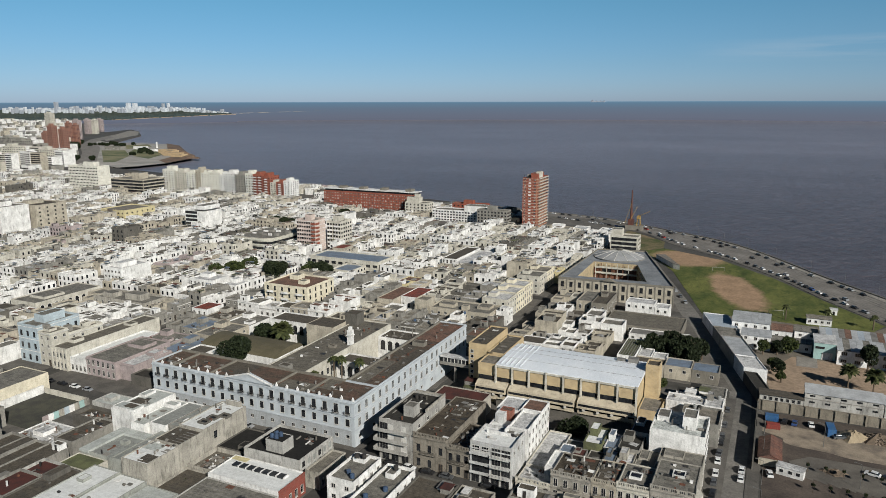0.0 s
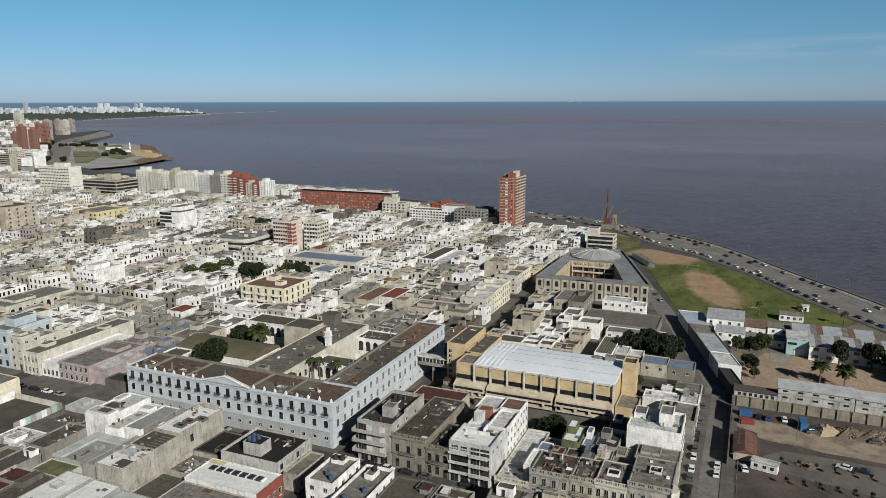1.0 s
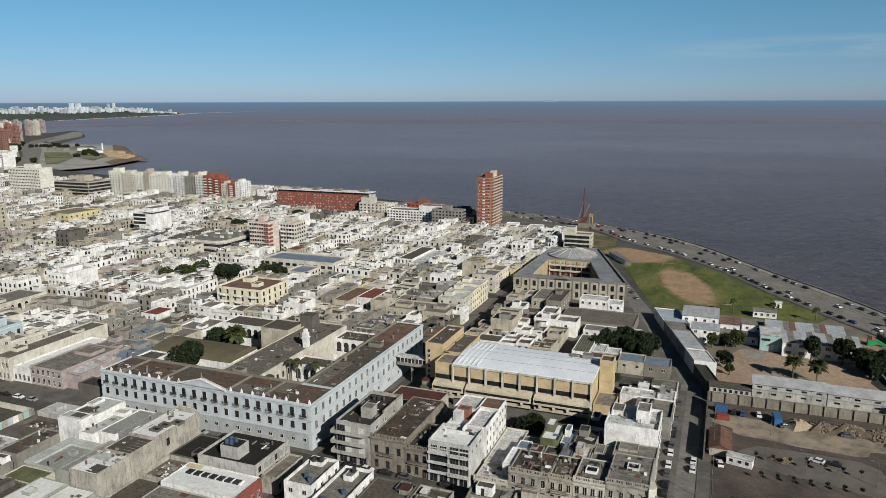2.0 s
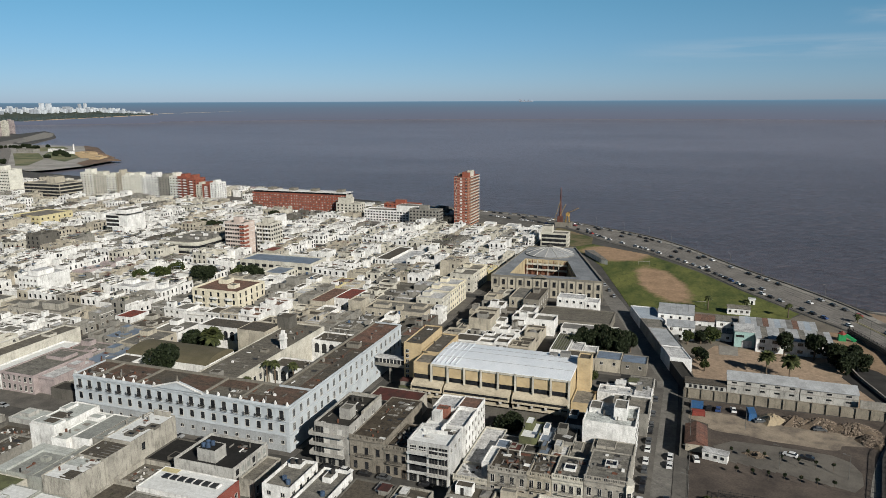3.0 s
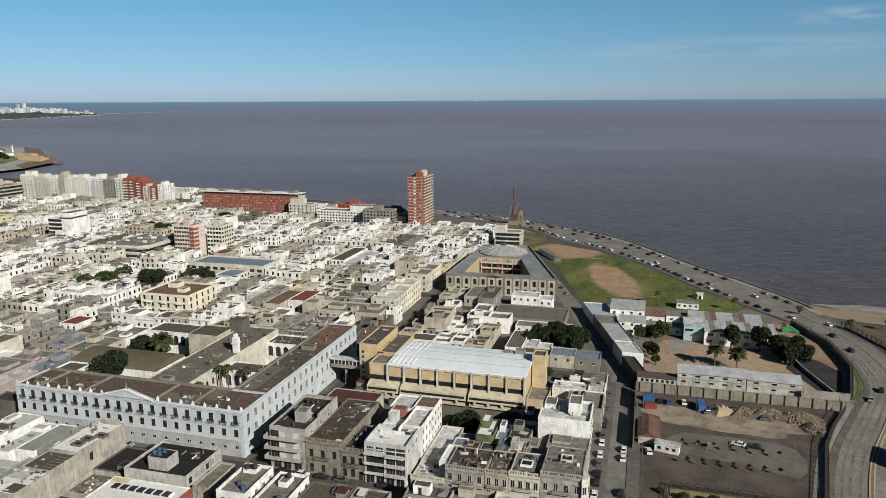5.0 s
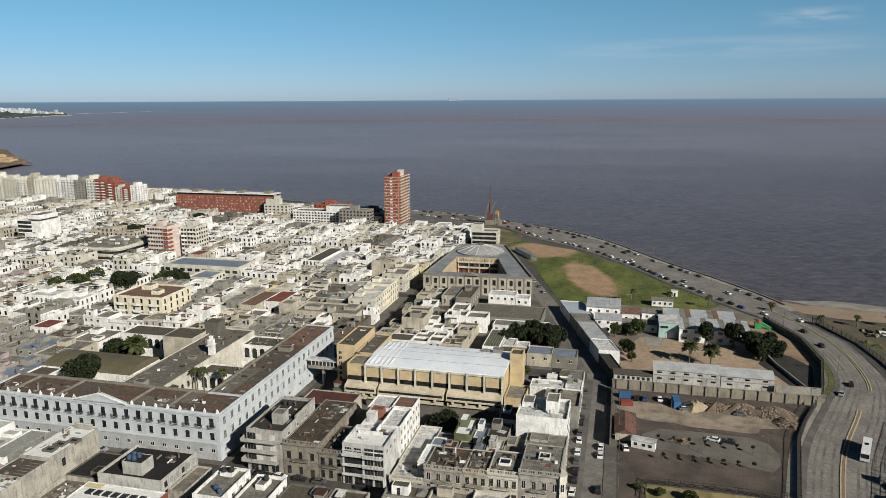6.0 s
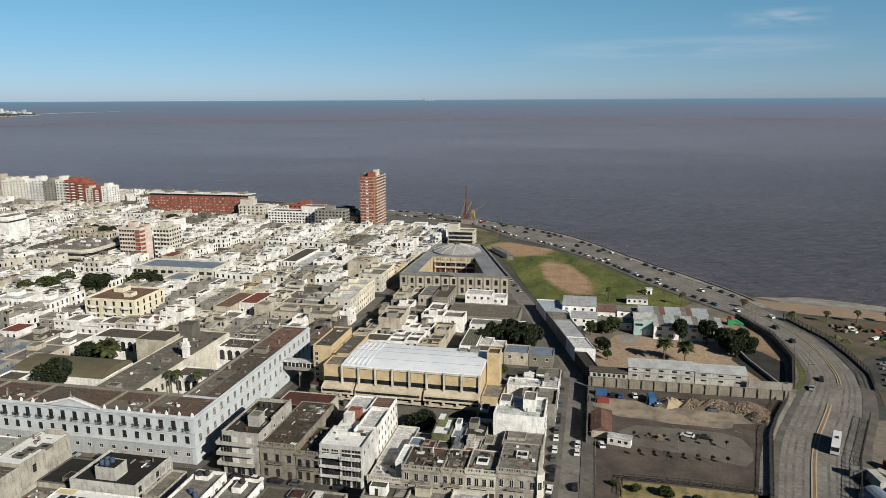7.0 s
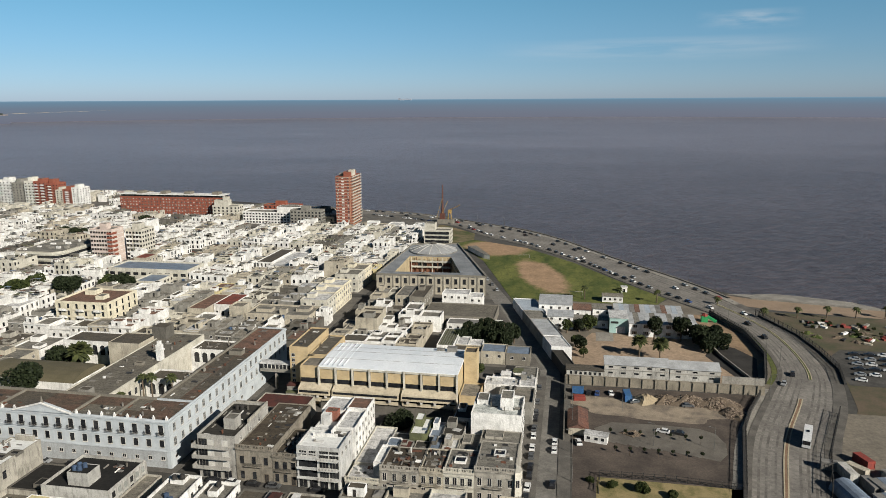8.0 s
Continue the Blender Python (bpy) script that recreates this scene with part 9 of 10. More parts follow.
for s in (-1, 1):
    f.poly([(s * 3.4, -7.4, 2.5), (s * 3.4, 7.4, 2.5), (0, 7.4, 3.9), (0, -7.4, 3.9)])
    f.poly([(-3.4, s * 7.2, 2.5), (3.4, s * 7.2, 2.5), (0, s * 7.2, 3.9)])
part("roof", f, R_RED, shed, "rusty red gabled roof")
gate = thing("gatehouse", (10.5, 214.5, 0.05), "small white site cabin", "cabin", "", -12)
part("body", Form().box(-3.6, -1.5, 0, 3.6, 1.5, 2.6), WHITE, gate)
part("roof", Form().box(-3.8, -1.7, 2.6, 3.8, 1.7, 2.8, base=True), R_WHITE, gate)
for u in (-2.2, 0.2, 2.2):
    part("window", Form().box(u - 0.5, -1.56, 1.0, u + 0.5, -1.502, 1.9), GLASS, gate)


RUBBLE_STONE = leafy("rubble_stones", (0.06, 0.045, 0.034), (0.24, 0.19, 0.145))


def heap(x, y, rx, ry, h, mat, label, seed, chunks=0):
    rd = random.Random(seed)
    ob = thing("heap", (x, y, 0.05), label, "heap", "heaps of rubble and sand")
    f = Form()
    seg, rings = 20, 6
    pts = []
    for r in range(rings + 1):
        for a in range(seg):
            q = r / rings
            u = 2 * math.pi * a / seg
            j = 1 + 0.25 * math.sin(3 * u + seed) + 0.12 * math.sin(7 * u + 2 * seed)
            z = h * (1 - q ** 1.4) * rd.uniform(0.75, 1.1) if r < rings else 0
            pts.append((rx * q * j * math.cos(u), ry * q * j * math.sin(u), z))
    f.v = pts
    for r in range(rings):
        for a in range(seg):
            b = (a + 1) % seg
            f.f.append((r * seg + a, r * seg + b, (r + 1) * seg + b, (r + 1) * seg + a))
            f.k.append(0)
    part("mound", f, mat, ob)
    if chunks:
        g = Form()
        for _ in range(chunks):
            q = rd.uniform(0, 1) ** 0.5
            u = rd.uniform(0, 6.28)
            s = rd.choice([0.07, 0.1, 0.14, 0.2, 0.3])
            px, py, pz = rx * q * math.cos(u), ry * q * math.sin(u), h * (1 - q ** 1.4) * 0.95
            g.box(px - s, py - s * 0.6, pz - 0.2, px + s, py + s * 0.6, pz + s * 0.7)
        stuff(part("rubble", g, [RUBBLE_STONE], ob, "broken masonry"))


RUBBLE = two_tone("rubble_earth", (0.16, 0.12, 0.083), (0.10, 0.078, 0.058), 0.5, 0.95)
heap(29, 249, 4.5, 4, 2.6, two_tone("sand_heap", (0.36, 0.29, 0.19), (0.30, 0.24, 0.16), 0.5, 0.95), "heap of pale sand", 1)
heap(36, 250, 5, 4, 2.4, RUBBLE, "brown earth heap with stones", 2, 200)
heap(44, 250, 7, 5, 2.8, RUBBLE, "heap of brown rubble", 3, 900)
heap(54, 249, 8, 5, 3.0, RUBBLE, "heap of broken bricks and earth", 4, 1100)
heap(57.2, 242.5, 3.8, 5, 2.2, RUBBLE, "heap of rubble by the fence", 5, 600)
heap(22, 221, 3.5, 1.8, 1.4, RUBBLE, "low heap of dark scrap", 6, 60)


LAMP_GREY = two_tone("galvanised_steel", (0.16, 0.155, 0.145), (0.11, 0.108, 0.10), 0.8, 0.6)


def lamp_post(x, y, h, rz=0, label="slim grey street lamp with a curved arm"):
    ob = thing("street_lamp", (x, y, 0.05), label, "street lamp", "street lamps", rz)
    part("pole", Form().cyl(0, 0, 0, h, 0.10, 0.05, 8), LAMP_GREY, ob)
    part("arm", Form().beam((0, 0, h - 0.1), (1.6, 0, h + 0.35), 0.04), LAMP_GREY, ob)
    part("head", Form().box(1.4, -0.15, h + 0.25, 2.1, 0.15, h + 0.42, base=True), LAMP_GREY, ob)


k = 8
while k < 74:
    a = across(k, 0.845 if k < CURVE else 0.02)
    b = across(k, 0.5)
    lamp_post(a.x, a.y, 9.0, math.degrees(math.atan2(b.y - a.y, b.x - a.x)))
    k += 3.4
for x, y in ((28, 214), (46, 214), (20, 238), (3, 240), (3, 222), (3, 205), (3, 188)):
    lamp_post(x, y, 7.5, 180, "tall thin lamp post in the car park")


# goals on the field
def goal(x, y, rz):
    ob = thing("goal", (x, y, 0.08), "white football goal frame", "goal", "goals", rz)
    for s in (-3.6, 3.6):
        part("post", Form().cyl(s, 0, 0, 2.4, 0.07, 0.07, 6), PAINT, ob)
    part("crossbar", Form().beam((-3.6, 0, 2.4), (3.6, 0, 2.4), 0.07), PAINT, ob)


goal(-29.5, 479, 15)
goal(5, 388, 15)
kiosk = thing("kiosk", (31.5, 401, 0.05), "small white kiosk at the edge of the field", "kiosk")
part("body", Form().box(-1.6, -1.6, 0, 1.6, 1.6, 2.8), WHITE, kiosk)
part("roof", Form().box(-1.9, -1.9, 2.8, 1.9, 1.9, 3.1, base=True), R_WHITE, kiosk)
part("door", Form().box(-0.5, -1.66, 0, 0.5, -1.602, 2.0), GLASS, kiosk)


# the mast and derrick by the shore
def mast():
    ob = thing("chimney_mast", (-110, 612, 0), "rust-red brick chimney stack with a yellow derrick beside the shore", "chimney")
    wpart("stack", Form().box(-112.2, 610, 0, -107.8, 614, 9).cyl(-110, 612, 9, 20, 1.2, 0.8, 12).cyl(-110, 612, 20, 34, 0.7, 0.4, 12), two_tone("rust_brick", (0.13, 0.05, 0.035), (0.085, 0.038, 0.03), 0.4, 0.85), ob, "rust-red tapering stack")
    wpart("base", Form().box(-114, 608, 0, -100, 616, 4.0), STONE, ob)
    y = two_tone("ochre_steel", (0.42, 0.28, 0.08), (0.30, 0.19, 0.07), 0.6, 0.7)
    for x, yy in ((-105, 610), (-102, 610), (-105, 613), (-102, 613)):
        wpart("leg", Form().beam((x, yy, 4), (-103.5 + (x + 103.5) * 0.4, 611.5, 13), 0.22), y, ob)
    wpart("cab", Form().box(-105, 610, 9.5, -102, 613, 12.0, base=True), y, ob, "ochre derrick cab")
    wpart("jib", Form().beam((-103.5, 611.5, 12), (-94, 608, 17), 0.25), y, ob)
    wpart("brace", Form().beam((-110, 611, 9), (-105, 611, 20), 0.18).beam((-115, 611, 5), (-110, 611, 22), 0.15), y, ob)


mast()
slide = thing("slide", (66, 350, 0.05), "green plastic playground slide with red parts", "slide")
part("tower", Form().box(-1.5, -1.5, 0, 1.5, 1.5, 3.0), two_tone("green_plastic", (0.03, 0.30, 0.10), (0.03, 0.24, 0.09), 1.0, 0.5), slide)
part("chute", Form().beam((1.5, 0, 2.6), (5.5, -1, 0.4), 0.6), two_tone("green_plastic_b", (0.03, 0.33, 0.12), (0.03, 0.28, 0.1), 1.0, 0.5), slide)
part("roof", Form().cyl(0, 0, 3.0, 4.4, 2.0, 0.1, 4), REDP, slide)
rj = random.Random(21)
for k in range(46):
    x, y = (rj.uniform(112, 165), rj.uniform(347, 357)) if k < 24 else (rj.uniform(122, 168), rj.uniform(325, 343))
    ob = thing("boat_hull", (x, y, 0.1), "small boat or scrap hull lying on the yard", "boat", "boats and junk on the yard", rj.uniform(0, 180))
    h = part("hull", loft([(-1.9, 0.0), (1.6, 0.0), (2.3, 0.9), (-1.9, 0.8)], 0.8, Form(), 0, 0.1), rj.choice([WHITE, REDP, GREY, REDP, TIN, RUST, IRON, BEIGE]), ob)
    h.scale = (rj.uniform(0.5, 1.1), rj.uniform(0.6, 1.2), rj.uniform(0.6, 1.3))
    if k % 3 == 0:
        tree(x + rj.uniform(-3, 3), y + rj.uniform(-2, 2), rj.uniform(0.8, 1.5), rj.uniform(1.6, 2.4), 3, "weedy bush on the yard", 0.05, "bushes of the yard")
for k in range(7):
    heap(rj.uniform(108, 160), rj.uniform(326, 345), rj.uniform(2, 4), rj.uniform(1.5, 3), rj.uniform(0.6, 1.4), RUBBLE if k % 2 else LAWN, "low overgrown heap on the yard", 30 + k, 20)


# ---- cape with its park and the far shore ----
def flat_poly(name, pts, z, mat, label, cat):
    f = Form()
    f.poly([(x, y, z) for x, y in pts])
    return setting(name, f, mat, label, cat)


CAPE_GRASS = two_tone("cape_grass", (0.085, 0.105, 0.04), (0.22, 0.205, 0.115), 0.02, 0.95, 0.42, 0.58)
CAPE_PAVING = two_tone("cape_paving", (0.40, 0.38, 0.345), (0.27, 0.255, 0.23), 0.02, 0.9)
ROCK = two_tone("brown_shore_rock", (0.20, 0.13, 0.085), (0.11, 0.08, 0.06), 0.05, 0.95)
flat_poly("pavement", [(-1092, 898), (-1012, 862), (-1003, 902), (-1006, 966), (-1044, 1062), (-1215, 1222), (-1475, 1430), (-1593, 1440), (-1729, 1444), (-1790, 1480), (-1900, 1540), (-1670, 1310), (-1360, 1075), (-1180, 905)], 0.1, CAPE_PAVING, "pale paved ground and paths of the cape", "pavement")
flat_poly("lawn", [(-1425, 1176), (-1375, 1199), (-1217, 1071), (-1112, 944), (-1131, 935)], 0.3, CAPE_GRASS, "lawn of the cape park", "lawn")
flat_poly("lawn", [(-1392, 1240), (-1319, 1228), (-1191, 1138), (-1120, 1030), (-1195, 1066), (-1290, 1130)], 0.3, CAPE_GRASS, "lawn of the cape park below the fort", "lawn")
flat_poly("lawn", [(-1560, 1330), (-1470, 1260), (-1410, 1240), (-1440, 1340), (-1520, 1400)], 0.3, CAPE_GRASS, "thin grass behind the fort", "lawn")
flat_poly("road", [(-1680, 1321), (-1759, 1436), (-1501, 1236), (-1115, 905), (-1150, 885), (-1370, 1081)], 0.5, ROAD, "broad shore road behind the cape", "road")
flat_poly("road", [(-1759, 1436), (-1680, 1321), (-1886, 1520), (-2059, 1738), (-1948, 1657)], 0.5, ROAD, "shore road beyond the cape", "road")
flat_poly("bare_patch", [(-1507, 1452), (-1395, 1387), (-1075, 1100), (-1040, 1062), (-1008, 966), (-1068, 1007), (-1131, 1110), (-1290, 1245)], 0.6, ROCK, "brown rock and sand at the edge of the cape", "ground")
rf = random.Random(31)
for k in range(30):
    a = rf.random()
    x, y = (-1330 + 110 * a + rf.uniform(-14, 14), 1215 - 110 * a + rf.uniform(-14, 14)) if k < 14 else (-1560 + rf.uniform(-60, 60), 1330 + rf.uniform(-50, 50))
    tree(x, y, rf.uniform(4, 7), rf.uniform(6, 10), 2, "dark tree of the cape park", 0.3, "trees of the cape park")
flat_poly("pavement", [(-1770, 1480), (-1980, 1639), (-2117, 1811), (-2377, 2104), (-2246, 2033), (-2000, 1800)], 0.25, CONCRETE, "pale jetty and quay", "pavement")
for k in range(40):
    a = k / 39
    x, y = (-1290 + 110 * rf.random(), 905 + 60 * rf.random()) if k < 16 else (-1390 - 330 * a + rf.uniform(-14, 14), 1050 + 290 * a + rf.uniform(-14, 14))
    tree(x, y, rf.uniform(6, 10), rf.uniform(9, 15), 2, "dark street tree along the bay", 0.2, "trees along the bay")
fort = thing("fort", (-1150, 1105, 0.6), "low sandstone fort and walls on the cape", "fort")
SANDSTONE = weathered("ochre_sandstone", (0.62, 0.46, 0.27), (0.30, 0.21, 0.13), 0.6)
for x0, y0, x1, y1, h in ((-1190, 1128, -1160, 1150, 9), (-1160, 1104, -1118, 1122, 7), (-1118, 1085, -1090, 1104, 6), (-1230, 1160, -1195, 1180, 8)):
    wpart("wall", Form().walls(x0, y0, x1, y1, 0.6, h, 1.0, 1.0, 0, 1), [SANDSTONE, R_BEIGE], fort)
wpart("beacon", Form().cyl(-1374, 1293, 0, 15, 2.0, 1.5, 10), WHITE, fort, "white beacon")
for x0, y0, x1, y1, h, w, r, label in ((-1450, 1205, -1398, 1222, 8.0, GREY, R_DARK, "long grey pavilion on the cape"), (-1390, 1236, -1356, 1250, 7.0, WHITE, R_WHITE, "low white pavilion on the cape"), (-1300, 1196, -1282, 1208, 5.0, WHITE, R_WHITE, "small white kiosk building on the cape")):
    flat_house(x0, y0, x1, y1, h, w, r, label, 0.5, 6)
for k in range(14):
    a = rf.random()
    heap(-1035 - 240 * a + rf.uniform(-8, 8), 1062 + 190 * a + rf.uniform(-8, 8), 13, 9, 4, ROCK, "brown rocks at the edge of the cape", 60 + k, 14)

# towers of the town behind the bay
OLD_RED = bricks("dark_red_brick", (0.20, 0.085, 0.06), (0.16, 0.07, 0.05), (0.20, 0.14, 0.11))
for x, y, w, d, h, m, nm in ((-1256, 920, 13, 12, 66, OLD_RED, "dark red brick"), (-1244, 934, 13, 12, 60, OLD_RED, "dark red brick"), (-1478, 1068, 15, 12, 44, OLD_RED, "dark red brick"), (-1662, 1268, 12, 12, 59, OLD_RED, "dark red brick"), (-1650, 1280, 11, 12, 54, OLD_RED, "dark red brick"),
                             (-1966, 1526, 24, 14, 58, PINK, "pinkish"), (-2258, 1800, 18, 16, 52, PINK, "pinkish"), (-2239, 1815, 17, 16, 50, CREAM, "pale"), (-2402, 1968, 24, 16, 48, PINK, "pinkish"), (-2480, 1812, 30, 20, 73, CREAM, "cream"),
                             (-1150, 760, 26, 22, 39, CREAM, "cream"), (-1180, 846, 22, 20, 29, CREAM, "cream"), (-1420, 960, 32, 22, 34, GREY, "grey"), (-1520, 1000, 32, 22, 36, GREY, "grey")):
    apartments("tower_block", x, y, x + w, y + d, h, max(6, int(h / 3.2)), m, f"{nm} tower of flats behind the bay", max(3, int(w / 4)), max(3, int(d / 4)), 1.8, 1.5, None, 0, ((0.2, 0.2, 0.7, 0.7, 4),), group="towers behind the bay")
TOWN2 = Form()
for k in range(2600):
    u = rf.random()
    # within the wedge of land behind the bay
    x = -1050 - 2700 * u ** 0.8
    lo, hi = -x * 0.50, -x * 0.80 - 60
    y = rf.uniform(lo, hi)
    if x > -1950 and y > 0.74 * -x + 40:
        continue
    if -1500 < x < -1100 and y > 0.66 * -x + 130:
        continue
    w, d = rf.uniform(9, 26), rf.uniform(9, 26)
    h = rf.choice([5, 7, 9, 9, 12, 15, 20, 28]) * rf.uniform(0.8, 1.2)
    q = rf.choices(range(5), [46, 16, 18, 14, 6])[0]
    TOWN2.walls(x, y, x + w, y + d, 0, h, 0.5, 0.3, q, 5)
    m = int(h / 3.2)
    for s in range(m):
        TOWN2.box(x + 1, y - 0.3, 1 + s * 3.2, x + w - 1, y - 0.05, 2.4 + s * 3.2, 6)
tagged(part("far_houses", TOWN2, [WHITE, GREY, CREAM, BEIGE, PINK, R_GREY, GLASS]), "pale houses of the far quarters behind the bay", "houses", kind="stuff")
def headland(az):
    """How far the far wood stands over the sea line at an azimuth: foot and crest."""
    t = min(1.0, max(0.0, (az - 131.3) / 8.5))
    return 44.0 - 27.0 * t, 48.0 + 26.0 * min(1.0, t * 2.2)


hill = Form()
for i in range(40):
    a, b = 131.3 + 15.7 * i / 40, 131.3 + 15.7 * (i + 1) / 40
    (f0, c0), (f1, c1) = headland(a), headland(b)
    a, b = radians(a), radians(b)
    for r0, k0, r1, k1 in ((4500, 0.0, 4560, 0.3), (4560, 0.3, 4680, 0.8), (4680, 0.8, 4800, 1.0)):
        hill.poly([(r0 * math.cos(a), r0 * math.sin(a), f0 + (c0 - f0) * k0), (r0 * math.cos(b), r0 * math.sin(b), f1 + (c1 - f1) * k0), (r1 * math.cos(b), r1 * math.sin(b), f1 + (c1 - f1) * k1), (r1 * math.cos(a), r1 * math.sin(a), f0 + (c0 - f0) * k1)])
setting("backdrop_hill", hill, two_tone("far_scrub", (0.030, 0.042, 0.032), (0.055, 0.066, 0.05), 0.02, 0.95), "wooded far headland across the bay", "backdrop")
# glowing strip, added to hide the raised headland's shadow on the water
skirt = Form()
for i in range(40):
    a, b = 130.9 + 16.4 * i / 40, 130.9 + 16.4 * (i + 1) / 40
    f0, f1 = headland(a)[0] + 2.0, headland(b)[0] + 2.0
    a, b = radians(a), radians(b)
    skirt.poly([(4488 * math.cos(a), 4488 * math.sin(a), 0), (4488 * math.cos(b), 4488 * math.sin(b), 0), (4488 * math.cos(b), 4488 * math.sin(b), f1), (4488 * math.cos(a), 4488 * math.sin(a), f0)])
ob = setting("backdrop_bay", skirt, far_sea_glow(), "far water of the bay below the headland", "backdrop")
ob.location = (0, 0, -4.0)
strand = Form()
for i in range(36):
    a, b = 131.0 + 8.6 * i / 36, 131.0 + 8.6 * (i + 1) / 36
    f0, f1 = headland(a)[0], headland(b)[0]
    a, b = radians(a), radians(b)
    strand.poly([(4490 * math.cos(a), 4490 * math.sin(a), f0 - 3.0), (4490 * math.cos(b), 4490 * math.sin(b), f1 - 3.0), (4496 * math.cos(b), 4496 * math.sin(b), f1 + 1.0), (4496 * math.cos(a), 4496 * math.sin(a), f0 + 1.0)])
setting("backdrop_strand", strand, SAND, "thin pale strand below the far woods", "backdrop")
FAR = Form()
for k in range(620):
    az = 131.7 + 14.6 * rf.random()
    a, r = radians(az), rf.uniform(4640, 4780)
    c = headland(az)[1]
    x, y = r * math.cos(a), r * math.sin(a)
    w = rf.uniform(6, 16)
    h = rf.choice([3, 4, 6, 8, 11, 15, 20]) * rf.uniform(0.7, 1.15) * (0.55 if az < 133.5 else 1.0)
    FAR.box(x, y, c - 22, x + w, y + w, c - 6 + h, rf.choices(range(4), [4, 2, 2, 2])[0])
for az, h, w in ((138.2, 36, 22), (138.6, 38, 20), (136.2, 34, 13), (135.85, 36, 13), (143.2, 42, 18), (132.1, 18, 16), (133.4, 16, 14), (140.5, 22, 20), (142.0, 20, 22), (137.2, 18, 30)):
    x, y = 4700 * math.cos(radians(az)), 4700 * math.sin(radians(az))
    FAR.box(x, y, 40, x + w, y + w, headland(az)[1] + h, rf.choice([0, 1]))
# bluish low-contrast walls: the haze of distance is put into their colours
HAZY_WHITE = two_tone("far_white_walls", (0.60, 0.63, 0.66), (0.46, 0.50, 0.54), 0.02, 0.9)
HAZY_GREY = two_tone("far_grey_walls", (0.30, 0.33, 0.37), (0.36, 0.38, 0.41), 0.02, 0.9)
stuff_far = part("far_skyline", FAR, [HAZY_WHITE, HAZY_GREY, HAZY_WHITE, HAZY_GREY])
tagged(stuff_far, "pale far skyline of towers across the bay", "buildings", kind="stuff")
WOODS = Form()
for k in range(5200):
    az = 131.4 + 15.2 * rf.random()
    u = rf.random()
    f, c = headland(az)
    a, r = radians(az), 4495 + 270 * u
    x, y = r * math.cos(a), r * math.sin(a)
    z = f + 2 + (c - f - 8) * u ** 0.7 * (0.8 + 0.2 * math.sin(az * 60) * math.sin(az * 23))
    s, q = rf.choice([4, 5, 7, 9]) * rf.uniform(0.7, 1.1) * min(1.0, 0.3 + (az - 131.3) * 0.5), rf.uniform(0, 3.1)
    e = [(x + s * rf.uniform(0.7, 1.2) * math.cos(q + i * 1.257), y + s * rf.uniform(0.7, 1.2) * math.sin(q + i * 1.257), z - s * 0.5) for i in range(5)]
    t = (x, y, z + s * rf.uniform(0.3, 0.7))
    for i in range(5):
        WOODS.poly([e[i], e[(i + 1) % 5], t])
tagged(part("far_woods", WOODS, [HAZY_LEAF]), "dark belt of far woods along the shore", "woods", kind="stuff")
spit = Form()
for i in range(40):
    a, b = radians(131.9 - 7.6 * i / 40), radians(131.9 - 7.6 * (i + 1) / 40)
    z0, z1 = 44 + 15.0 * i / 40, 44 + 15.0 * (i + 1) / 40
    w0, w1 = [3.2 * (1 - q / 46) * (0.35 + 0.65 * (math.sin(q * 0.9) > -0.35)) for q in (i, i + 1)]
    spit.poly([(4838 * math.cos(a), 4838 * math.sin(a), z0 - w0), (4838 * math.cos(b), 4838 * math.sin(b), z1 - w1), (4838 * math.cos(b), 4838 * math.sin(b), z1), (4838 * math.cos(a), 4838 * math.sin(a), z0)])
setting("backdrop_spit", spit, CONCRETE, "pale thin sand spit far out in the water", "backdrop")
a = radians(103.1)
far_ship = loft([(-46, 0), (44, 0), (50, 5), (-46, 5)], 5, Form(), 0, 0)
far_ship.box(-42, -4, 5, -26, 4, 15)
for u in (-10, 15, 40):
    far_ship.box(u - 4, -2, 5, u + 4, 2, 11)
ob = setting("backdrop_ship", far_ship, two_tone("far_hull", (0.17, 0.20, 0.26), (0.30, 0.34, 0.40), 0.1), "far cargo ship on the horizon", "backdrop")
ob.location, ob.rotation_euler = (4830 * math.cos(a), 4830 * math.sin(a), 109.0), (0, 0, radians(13))


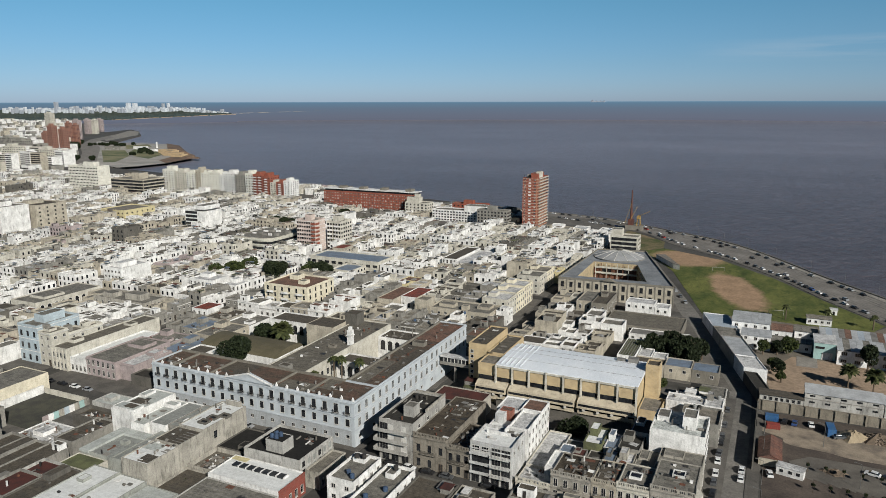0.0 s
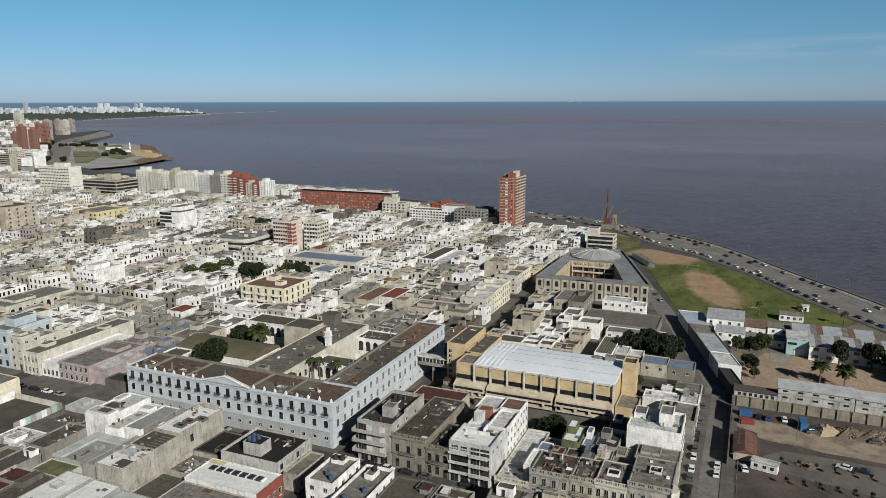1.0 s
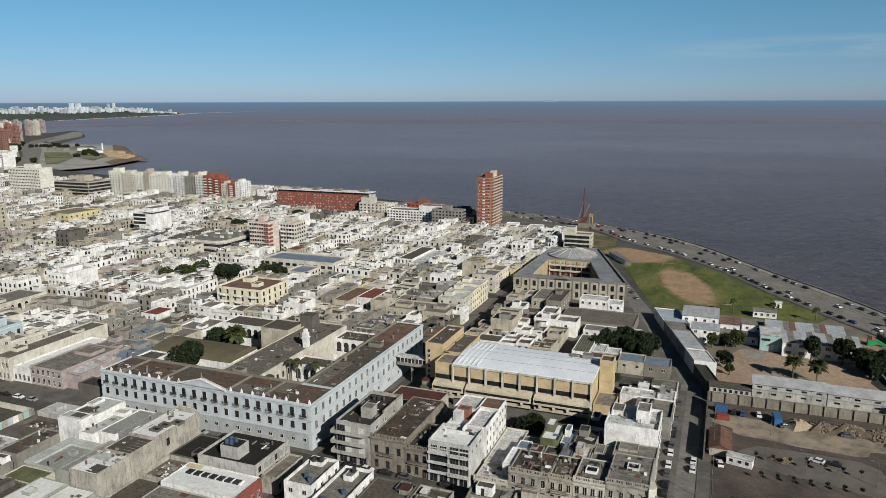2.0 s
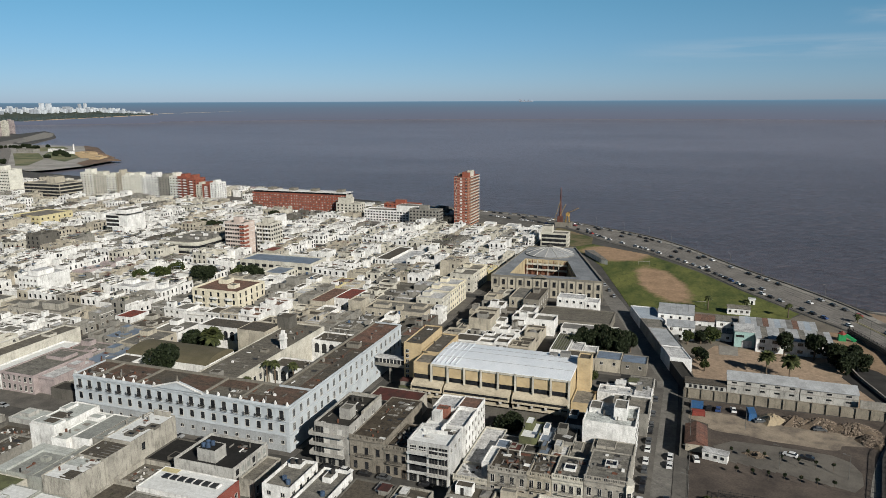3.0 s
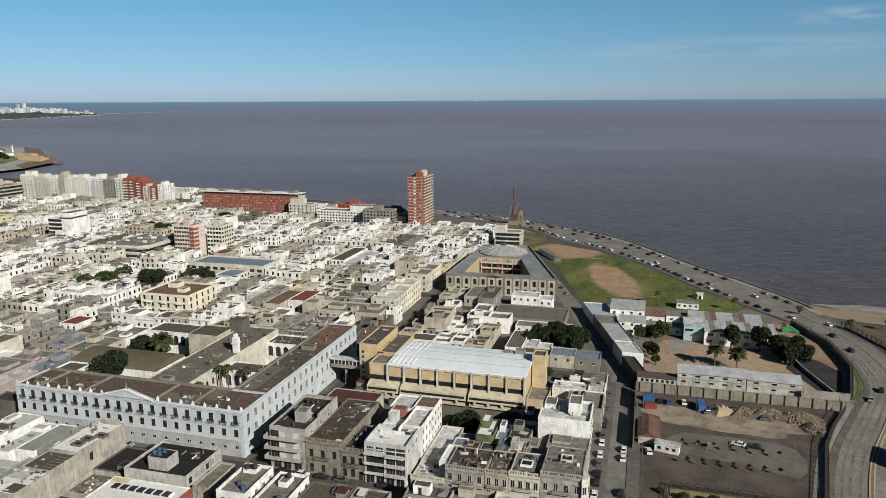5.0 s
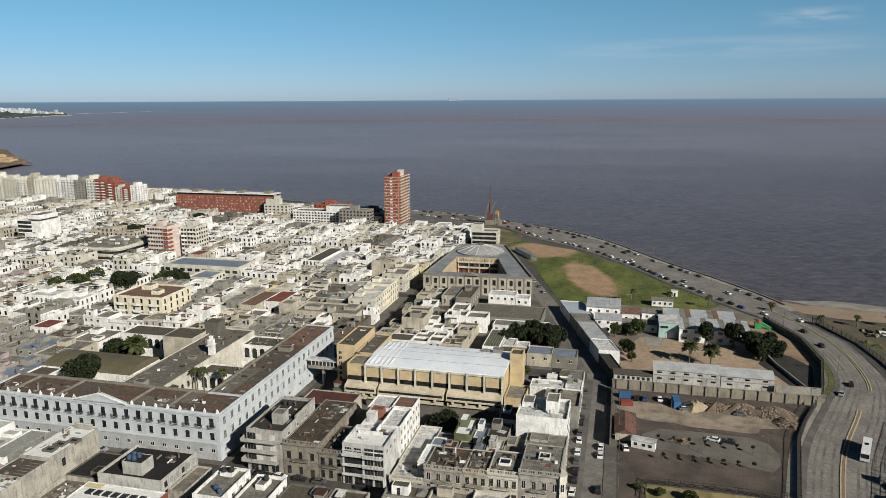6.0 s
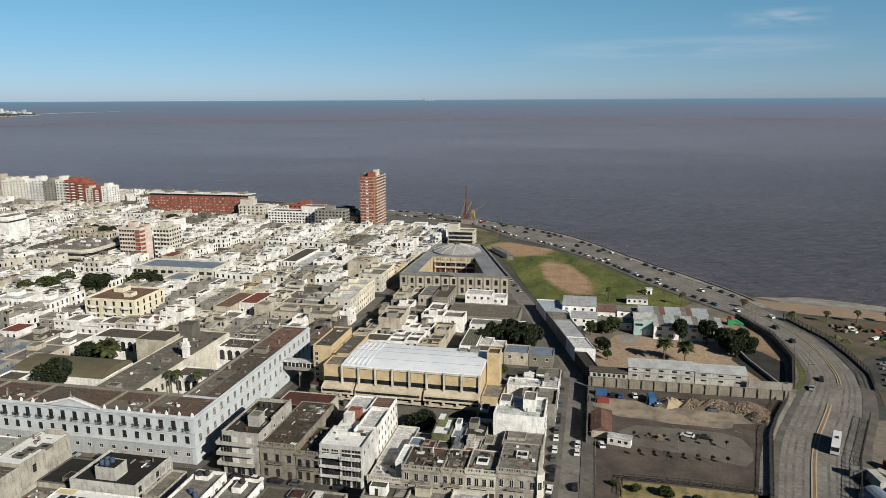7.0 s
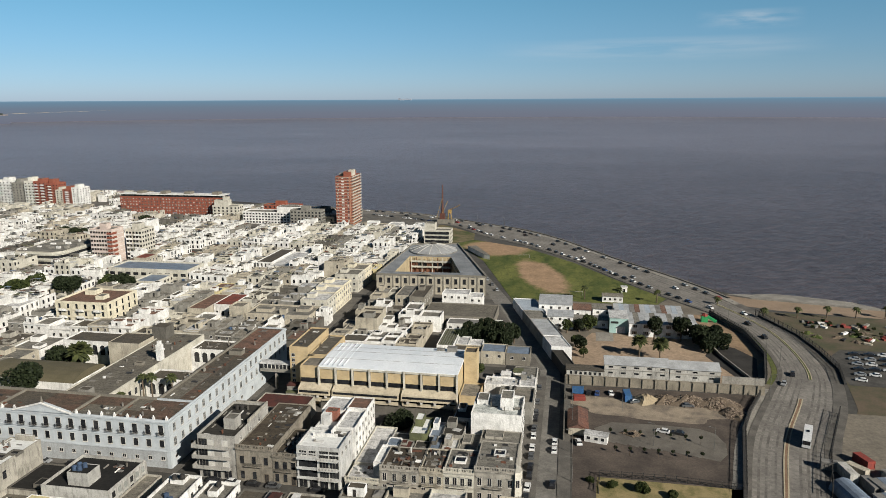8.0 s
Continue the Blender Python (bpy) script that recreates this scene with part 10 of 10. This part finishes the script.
def cloud_strip(az0, az1, el0, el1, strength, seed):
    """A faint wisp of cirrus, far behind everything; its brightness is emitted, not lit."""
    m = bpy.data.materials.new("cirrus")
    m.use_nodes = True
    n, l = m.node_tree.nodes, m.node_tree.links
    n.remove(n["Principled BSDF"])
    tc = n.new("ShaderNodeTexCoord")
    mp = n.new("ShaderNodeMapping")
    mp.inputs["Scale"].default_value, mp.inputs["Location"].default_value = (3.0, 3.0, 3.0), (seed, 2 * seed, 0)
    l.new(tc.outputs["UV"], mp.inputs[0])
    t = n.new("ShaderNodeTexNoise")
    t.inputs["Scale"].default_value, t.inputs["Detail"].default_value = 1.0, 5.0
    l.new(mp.outputs[0], t.inputs["Vector"])
    sx = n.new("ShaderNodeSeparateXYZ")
    l.new(tc.outputs["UV"], sx.inputs[0])
    edge = None
    for k in (0, 1):
        e = ramp(n, l, sx.outputs[k], [(0.0, (0, 0, 0)), (0.45, (1, 1, 1)), (0.6, (1, 1, 1)), (1.0, (0, 0, 0))])
        edge = e if edge is None else mix(n, l, 1.0, edge, e, "MULTIPLY")
    wisp = ramp(n, l, t.outputs[0], [(0.35, (0, 0, 0)), (0.7, (strength,) * 3)])
    fac = mix(n, l, 1.0, wisp, edge, "MULTIPLY")
    em, tr, mx = n.new("ShaderNodeEmission"), n.new("ShaderNodeBsdfTransparent"), n.new("ShaderNodeMixShader")
    em.inputs[0].default_value = (0.40, 0.42, 0.44, 1)
    l.new(fac, mx.inputs[0])
    l.new(tr.outputs[0], mx.inputs[1])
    l.new(em.outputs[0], mx.inputs[2])
    l.new(mx.outputs[0], n["Material Output"].inputs[0])
    f = Form()
    N = 16
    uv = []
    for i in range(N):
        q = []
        for u, v in ((i, 0), (i + 1, 0), (i + 1, 1), (i, 1)):
            a, e = radians(az0 + (az1 - az0) * u / N), radians(el0 + (el1 - el0) * v)
            q.append((4842 * math.cos(a), 4842 * math.sin(a), 106 + 4842 * math.tan(e)))
            uv.append((u / N, v))
        f.poly(q)
    ob = setting("backdrop_cloud", f, m, "faint wisp of high cloud", "backdrop")
    layer = ob.data.uv_layers.new(name="UVMap")
    for i, c in enumerate(uv):
        layer.data[i].uv = c
    ob.visible_shadow = False


cloud_strip(97, 72, 2.7, 4.6, 0.4, 1.0)
cloud_strip(81.5, 74, 4.8, 6.3, 0.42, 5.0)

# ---- plan of the blocks ----
COLS = [(-101, -9), (-254, -113), (-355, -266), (-452, -367), (-549, -464), (-646, -561), (-743, -658), (-840, -755), (-937, -852), (-1034, -949)]
BANDS = [(84, 165), (176, 264), (276, 363), (375, 462), (474, 560), (572, 650), (662, 735)]
HOSPITAL_BOX = (-198, 176, -113, 264)
SKIPS = [HOSPITAL_BOX, (-101, 222, -28, 262), (-110, 374, -40, 475), (-418, 600, -310, 617), (-317, 589, -290, 604), (-287, 573, -207, 601), (-200, 580, -180, 618), (-693, 634, -470, 690),
         (-240, 286, -209, 313), (-448, 440, -420, 468), (-790, 596, -736, 622), (-718, 590, -662, 634), (-562, 452, -528, 493), (-604, 360, -564, 428),
         (-285, 176, -266, 207), (-57, 276, -12, 363), (-243, 206, -212, 264), (-87, 337, -69, 363), (-263, 206, -242, 232), (-353, 226, -332, 264), (-318, 247, -280, 264), (-254, 251, -243, 264), (-300, 296, -281, 312), (-353, 283, -337, 307), (-101, 137, -59.5, 166), (-356, 396, -320, 442), (-315, 415, -283, 447), (-273, 355, -219, 396), (-272, 402, -263, 415), (-277, 298, -266, 312), (-193.5, 404, -168.5, 452), (-151.5, 305, -118.5, 322.4), (-130, 322.4, -113, 363), (-130, 375, -113, 404), (-185, 311, -164.5, 341), (-70, 323, -57, 363), (-110, 474, -60, 560), (-101, 171, -9, 262), (-262, 84, -113, 166), (-263, 176, -198, 206), (-212, 206, -198, 262)]

SKIPS.append((-206, 564, -110, 660))
SKIPS += [(x - r * 0.7, y - r * 0.5, x + r * 0.7, y + r * 0.5) for x, y, r, h, k in YARD_TREES]


def slant_street(y):
    return -11.0 - max(0.0, y - 276) * 0.315


for j, (b0, b1) in enumerate(BANDS):
    for i, (a0, a1) in enumerate(COLS):
        if a1 < -1.75 * b1 - 40 or (i == 0 and j > 4):
            continue
        if j == 6 and i < 4:
            continue
        if j == 5 and i < 1:
            continue
        near = (j < 2 and i < 3) or (j == 2 and i < 2)
        if j == 5 and 4 <= i <= 6:
            b1 = 631
        block(a0, b0, a1, b1, 100 * j + i, (2 if j < 2 else 1) if near else 0, SKIPS, slant_street if i == 0 and j > 1 else None)
gardens = Form()
for x, y, r, h, k in YARD_TREES:
    gardens.poly(blob(x, y, r * 1.2, r * 1.2, 0.17 + 0.004 * (int(-x) % 7), int(-x)))
tagged(part("garden", gardens, LAWN), "small green back gardens among the houses", "garden", kind="stuff")
far = part("town_houses", TOWN, TOWN_MATS)
tagged(far, "hundreds of pale low flat-roofed houses filling the old town", "houses", kind="stuff")
